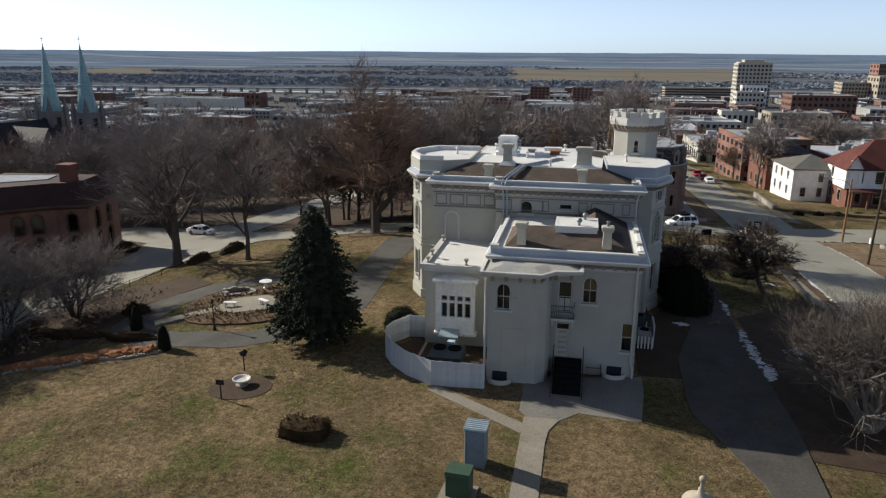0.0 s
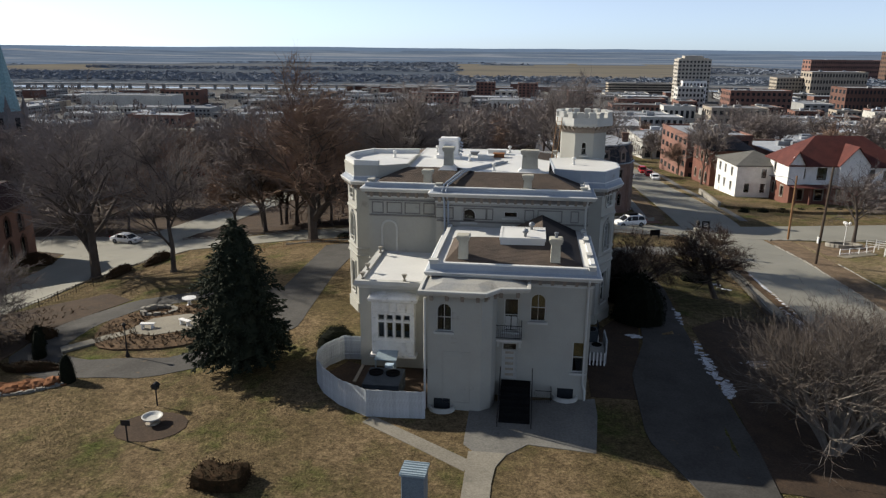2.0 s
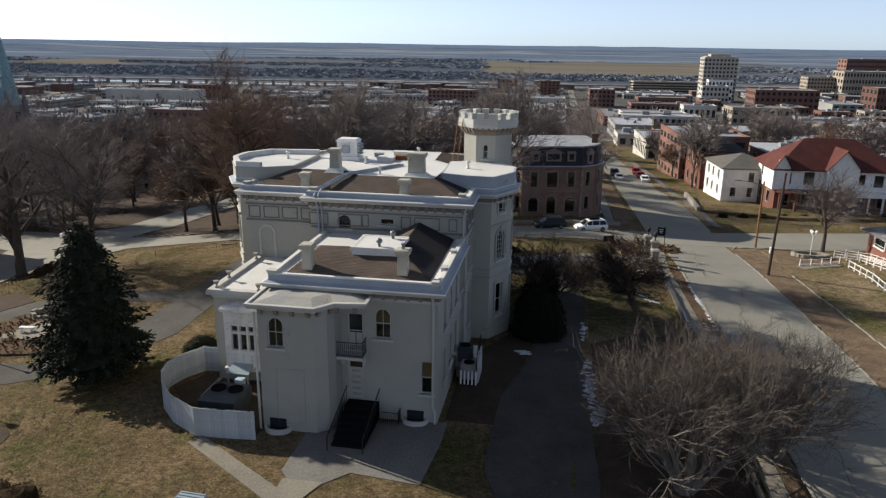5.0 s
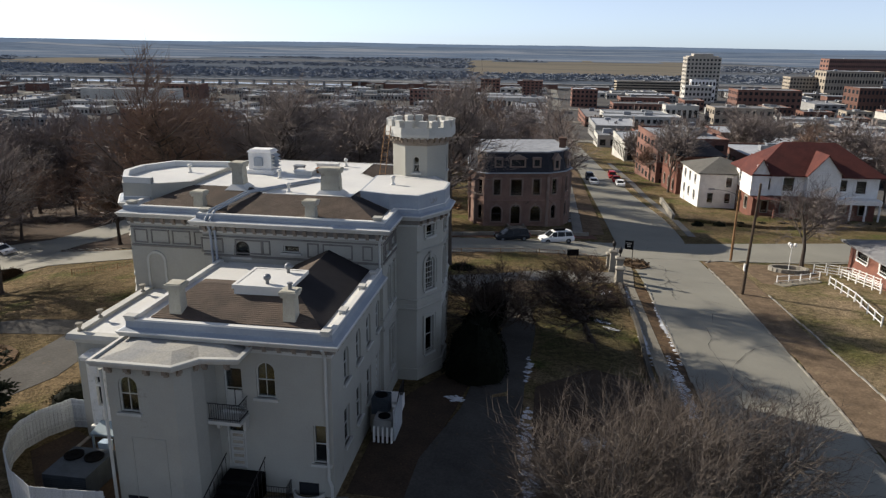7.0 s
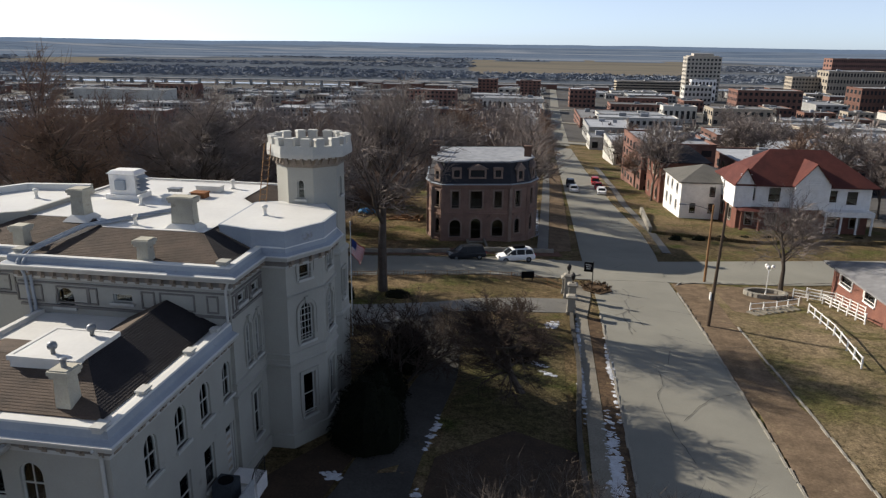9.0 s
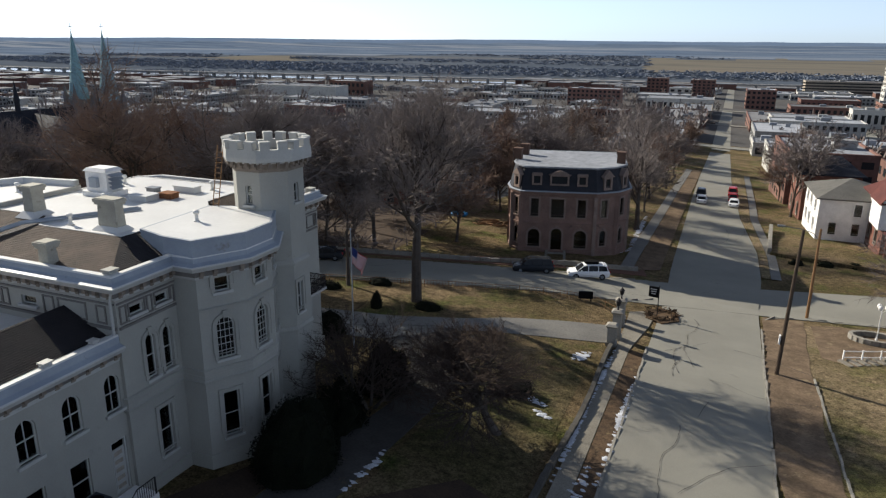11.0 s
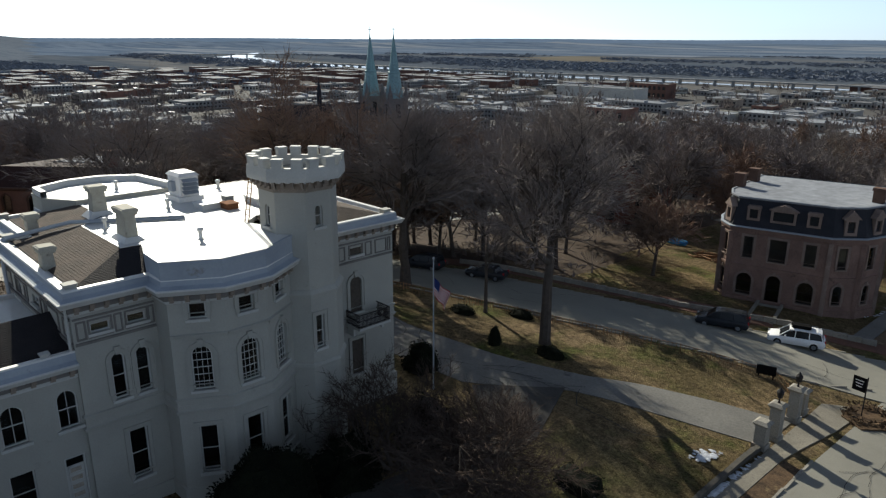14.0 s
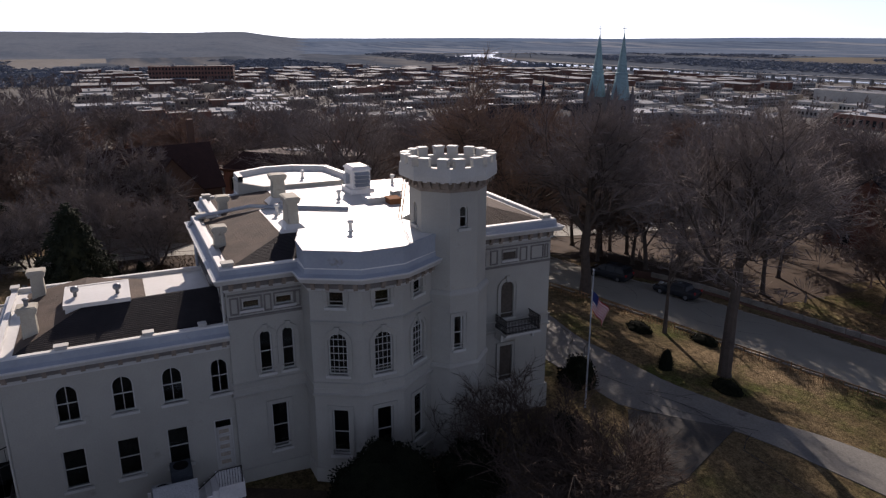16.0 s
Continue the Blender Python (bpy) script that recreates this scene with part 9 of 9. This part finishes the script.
block(-930, 110, 100, 26, -14.5, "town_brick", "roof_grey", "very long brick factory with rows of windows", 76, 4, 26, sides=(0, 1, 2, 3), seed=24, name="factory")

# church with twin copper spires
ch = thing("twin_spire_church", "stone church with twin pale green copper spires", "church")
zc = -22.0
for sx, sy in ((-180.6, 166.5), (-166.2, 165.6)):
    bm = B()
    obox(bm, (sx, sy), (0.97, -0.24), 6.2, 6.2, zc - 8, 1.0)
    for dx_ in (-1, 1):
        for dy_ in (-1, 1):
            u_ = Vector((0.97, -0.24)) * 3.0 * dx_ + Vector((0.24, 0.97)) * 3.0 * dy_
            obox(bm, (sx + u_.x, sy + u_.y), (0.97, -0.24), 1.3, 1.3, zc - 8, 2.2)
            lathe(bm, [(0.75, 2.2), (0.02, 6.2)], 6, (sx + u_.x, sy + u_.y, 0))
    tw = part("tower", bm, M["church_stone"], ch)
    bm = B()
    lathe(bm, [(3.3, 0.8), (2.9, 3.6), (2.5, 6.0), (2.05, 9.2), (2.2, 9.3), (2.2, 9.9), (1.85, 10.0), (0.9, 17.2), (0.12, 22.6)], 8, (sx, sy, 0))
    for k in range(4):
        a_ = math.pi / 2 * k - 0.24
        lathe(bm, [(1.1, 1.0), (0.02, 6.8)], 4, (sx + 2.4 * math.cos(a_), sy + 2.4 * math.sin(a_), 0))
    part("spire", bm, M["copper"], tw)
    bm = B()
    tube(bm, (sx, sy, 22.4), (sx, sy, 25.2), 0.09, 0.07, 6)
    obox(bm, (sx, sy), (0.8, 0.6), 1.3, 0.14, 24.1, 24.3)
    part("cross", bm, M["iron"], tw)
    for k in range(4):
        a_ = math.pi / 2 * k - 0.245
        u_ = Vector((math.cos(a_), math.sin(a_)))
        bm = B()
        obox(bm, (sx + u_.x * 3.1, sy + u_.y * 3.1), (-u_.y, u_.x), 1.6, 0.12, -7.0, -1.0)
        part("belfry_louvre", bm, M["dark_window"], tw)
wl, rf = B(), B()
n4 = turned([(-9, -4), (9, -4), (9, -44), (-9, -44)][::-1], (-178.5, 169.5), -14)
prism(wl, n4, zc - 8, -12)
gable(wl, rf, n4, -12, -1.5, 0.6)
t4 = turned([(-18, -26), (18, -26), (18, -14), (-18, -14)], (-178.5, 169.5), -14)
prism(wl, t4, zc - 8, -12)
gable(wl, rf, [t4[1], t4[2], t4[3], t4[0]], -12, -2.5, 0.6)
part("nave", wl, M["church_stone"], ch)
part("nave_roof", rf, M["slate"], ch)
bm = B()
(cx_, cy_), = turned([(0, -24)], (-178.5, 169.5), -14)
lathe(bm, [(0.8, -3), (0.8, 1.5), (1.0, 1.6), (0.05, 8)], 8, (cx_, cy_, 0))
part("fleche", bm, M["slate"], ch)

# ordinary low buildings: ten kinds, set out along the street grid
styles = [("town_brick", "roof_grey"), ("pale_wall", "roof_white"), ("grey_wall", "roof_white"), ("tan_wall", "roof_grey"), ("town_brick", "roof_white"), ("grey_wall", "roof_grey"), ("pale_wall", "roof_grey"), ("town_brick", "roof_grey"), ("tan_wall", "roof_white"), ("grey_wall", "roof_white")]
dims = [(22, 16, 6), (34, 22, 5.5), (26, 18, 7), (18, 14, 8), (30, 16, 9), (40, 20, 5), (20, 20, 5), (16, 26, 9), (28, 24, 6), (46, 26, 7)]
words = ["town_brick", "pale", "grey", "tan", "town_brick", "grey", "pale", "dark brick", "tan", "long grey"]
protos = []
for k in range(10):
    w_, d_, h_ = dims[k]
    protos.append(block(0, 0, w_, d_, h_, styles[k][0], styles[k][1], "low " + words[k] + " flat roofed building in the town", 0, 2 if h_ > 6.5 else 1, seed=60 + k, base=0.0))
rnd_c = random.Random(19)
used = [(-4, 236), (-2, 292), (-4, 352), (-5, 430), (44, 232), (42, 352), (42, 440), (-6, 500), (590, 1477), (346, 872), (612, 1340), (306, 671), (80, 553), (58, 410), (158, 733), (97, 484), (158, 746), (140, 662), (119, 475), (184, 611), (295, 887), (-97, 639), (-55, 745), (-10, 716), (38, 630), (119, 861), (75, 522), (60, 392), (42, 305), (62, 286), (110, 323), (42, 158), (74, 168), (96, 226), (-17, 545), (-377, 600), (-350, 648), (-272, 455), (-178, 150)]
made = 0
cells = [(gx_ * 44.0, gy_ * 40.0) for gx_ in range(-32, 14) for gy_ in range(-2, 26)]
rnd_c.shuffle(cells)
cells.sort(key=lambda c: math.hypot(c[0] - 10, c[1]) // 60)
rest = []
for bx_, by_ in cells:
    x_, y_ = bx_ + rnd_c.uniform(-20, 20), by_ + rnd_c.uniform(-18, 18)
    r_ = math.hypot(x_, y_)
    az_ = math.degrees(math.atan2(x_, y_))
    if r_ > 1260 or az_ < -92 or az_ > 36 or 2 < x_ < 38:
        continue
    if r_ < (330 if az_ < -12 else 205) or (az_ < -70 and r_ < 420):
        continue
    if y_ > 752 and x_ < -250:
        continue
    if y_ > 930 or any(abs(x_ - a) < 40 and abs(y_ - b) < 30 for a, b in used):
        continue
    if rnd_c.random() < 0.2:
        continue
    k_ = rnd_c.choice((0, 1, 1, 2, 3, 5, 5, 6, 7, 8, 9, 2, 9, 6))
    if made >= 255:
        rest.append((x_, y_, k_))
        continue
    m_ = pose(x_, y_, height(x_, y_), 0, 0, 2 + rnd_c.choice((0, 0, 90, 78)))
    if made < 10:
        protos[made].matrix_basis = m_
    else:
        copy_thing(protos[k_], m_)
    made += 1

for m_, sel in (("roof_white", 0), ("roof_grey", 1), ("town_brick", 2)):
    bm = B()
    for i_, (x_, y_, k_) in enumerate(rest):
        w_, d_, h_ = dims[k_]
        z_ = height(x_, y_)
        if sel == 2:
            box(bm, x_ - w_ / 2, x_ + w_ / 2, y_ - d_ / 2, y_ + d_ / 2, z_ - 2, z_ + h_)
        elif i_ % 2 == sel:
            box(bm, x_ - w_ / 2 - 0.3, x_ + w_ / 2 + 0.3, y_ - d_ / 2 - 0.3, y_ + d_ / 2 + 0.3, z_ + h_, z_ + h_ + 0.6)
    tagged(part("far_building_roofs" if sel < 2 else "far_buildings", bm, M[m_]), "far low flat roofed buildings at the edge of town", "buildings", kind="stuff")

# side streets, river, railway viaduct and distant woods
for k, (p0, p1, w_) in enumerate((((-700, 300), (500, 330), 9), ((-700, 420), (500, 450), 9), ((-700, 560), (500, 590), 10), ((-160, 260), (-175, 900), 9), ((-340, 300), (-352, 740), 9), ((-520, 300), (-530, 740), 9), ((90, 250), (84, 900), 9), ((-260, 6), (-62, 2), 8), ((-900, 20), (-260, 6), 8))):
    d_ = Vector((p1[0] - p0[0], p1[1] - p0[1])).normalized()
    n_ = Vector((-d_.y, d_.x)) * w_ / 2
    drape("town_street", M["asphalt"], [(p0[0] + n_.x, p0[1] + n_.y), (p1[0] + n_.x, p1[1] + n_.y)], [(p0[0] - n_.x, p0[1] - n_.y), (p1[0] - n_.x, p1[1] - n_.y)], 0.35, "straight grey town street", "street", 14.0, 1.0)
drape("river", M["water"], [(-2250, 1290), (-1800, 1015), (-1400, 872), (-900, 872), (-360, 905), (100, 950), (900, 1125)], [(-1760, 850), (-1600, 830), (-1300, 815), (-900, 838), (-360, 884), (100, 930), (900, 1110)], 0.6, "pale winter river reflecting the sky", "river", 40.0, 1.0)
via = thing("rail_viaduct", "long low railway viaduct with many piers along the river", "viaduct")
vp = [(-1250, 800), (-790, 822), (-370, 866), (60, 910), (700, 1030)]
for (x0, y0), (x1, y1) in zip(vp, vp[1:]):
    ln = math.dist((x0, y0), (x1, y1))
    bm = B()
    obox(bm, ((x0 + x1) / 2, (y0 + y1) / 2), (x1 - x0, y1 - y0), ln + 2, 7, -30.2, -28.6)
    part("deck", bm, M["grey_wall"], via)
    bm = B()
    n = int(ln / 22)
    for i in range(n):
        x, y = x0 + (x1 - x0) * i / n, y0 + (y1 - y0) * i / n
        obox(bm, (x, y), (x1 - x0, y1 - y0), 2.2, 6, -37, -30.2)
    tagged(part("pier_run", bm, M["grey_wall"], via), kind="stuff")
br = thing("river_bridge", "distant pale steel river bridge", "bridge")
bm = B()
obox(bm, (-1760, 930), (0.5, 0.86), 330, 9, -28, -25.5)
for k in range(9):
    obox(bm, (-1760 + (k - 4) * 20, 930 + (k - 4) * 34), (0.5, 0.86), 4, 9, -37, -28)
part("deck", bm, M["grey_wall"], br)
so = Soup()
rnd_w = random.Random(23)


def far_tree(x, y, w, h, wide=0.45):
    """A fan of thin twigs over a short stem."""
    c = Vector((x, y, height(x, y)))
    so.sliver(c + Vector((0, 0, -0.5)), c + Vector((0, 0, h * 0.5)), 0.3, rnd_w.random())
    for _ in range(24):
        d = Vector((rnd_w.gauss(0, 1), rnd_w.gauss(0, 1), rnd_w.uniform(-0.1, 1.4))).normalized()
        q = c + Vector((d.x * w, d.y * w, h * 0.3 + d.z * h * 0.7)) * rnd_w.uniform(0.75, 1.05)
        q.z = max(q.z, c.z + 1)
        so.sliver(q, c + Vector((d.x * w * 0.3, d.y * w * 0.3, h * 0.35)), wide * rnd_w.uniform(0.55, 1.35), rnd_w.uniform(0, 3.14))


for _ in range(9000):
    az_ = rnd_w.uniform(-1.75, 0.72)
    r_ = 900 + 1500 * rnd_w.random()
    x_, y_ = r_ * math.sin(az_), r_ * math.cos(az_)
    if y_ < 990 + 0.15 * x_ and az_ > -0.95:
        continue
    if ground_kind(x_, y_) in (3, 5) or noise.noise((x_ * 0.0007, y_ * 0.0045, 5.0)) < 0.0:
        continue
    if az_ < -0.8 and abs(y_ - (1185 + (x_ + 2300) * -0.235)) < 130:
        continue
    far_tree(x_, y_, rnd_w.uniform(14, 26), rnd_w.uniform(4, 8), 0.9)
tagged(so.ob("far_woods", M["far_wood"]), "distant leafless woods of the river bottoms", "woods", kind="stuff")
so = Soup()
for _ in range(900):
    x_, y_ = rnd_w.uniform(-120, -10), rnd_w.uniform(62, 150)
    if not clear(x_, y_) or y_ < ns_n(x_) + 5 or x_ > -12 - 0.12 * (y_ - 70):
        continue
    far_tree(x_, y_, rnd_w.uniform(1.5, 3.2), rnd_w.uniform(1.2, 3.4), 0.06)
tagged(so.ob("undergrowth", M["twig"]), "leafless brush under the trees beyond the street", "undergrowth", kind="stuff")
so = Soup()


for _ in range(6500):
    az_ = rnd_w.uniform(-1.85, 0.6)
    r_ = 200 + 900 * rnd_w.random() ** 1.1
    x_, y_ = r_ * math.sin(az_), r_ * math.cos(az_)
    if y_ > 800 or 8 < x_ < 34 or (az_ > 0.05 and rnd_w.random() < 0.8) or (az_ > -1.1 and r_ > 480 and rnd_w.random() < 0.65) or (x_ > -300 and -4 < y_ < 10):
        continue
    far_tree(x_, y_, rnd_w.uniform(3.0, 6.0), rnd_w.uniform(7, 13))
tagged(so.ob("town_trees", M["far_twig"]), "leafless trees scattered through the town", "trees", kind="stuff")

# tufts of dry grass on the lawns
paved_v, paved_f = [], []
for ob in PAVED:
    k_ = len(paved_v)
    paved_v += [v.co.copy() for v in ob.data.vertices]
    paved_f += [tuple(i + k_ for i in p.vertices) for p in ob.data.polygons]
paved = BVHTree.FromPolygons(paved_v, paved_f)
so = Soup()
rnd_g = random.Random(41)
for _ in range(60000):
    x_, y_ = rnd_g.uniform(-58, 18), rnd_g.uniform(-46, 50)
    if y_ > 12 and rnd_g.random() < 0.6:
        continue
    if (-19.6 < x_ < 3.2 and -6.8 < y_ < 29.4) or y_ > ns_s(x_) - 1.5 or noise.noise((x_ * 0.35, y_ * 0.35, 4.0)) < -0.1:
        continue
    if paved.ray_cast(Vector((x_, y_, 40)), Vector((0, 0, -1)))[0] is not None:
        continue
    a_ = rnd_g.uniform(0, 6.28)
    so.sliver(Vector((x_, y_, height(x_, y_) - 0.02)), Vector((x_ + 0.13 * math.cos(a_), y_ + 0.13 * math.sin(a_), height(x_, y_) + rnd_g.uniform(0.02, 0.06))), rnd_g.uniform(0.03, 0.06), a_)
tagged(so.ob("grass_tufts", M["dry_grass"]), "tufts of dry brown grass on the lawn", "grass", kind="stuff")
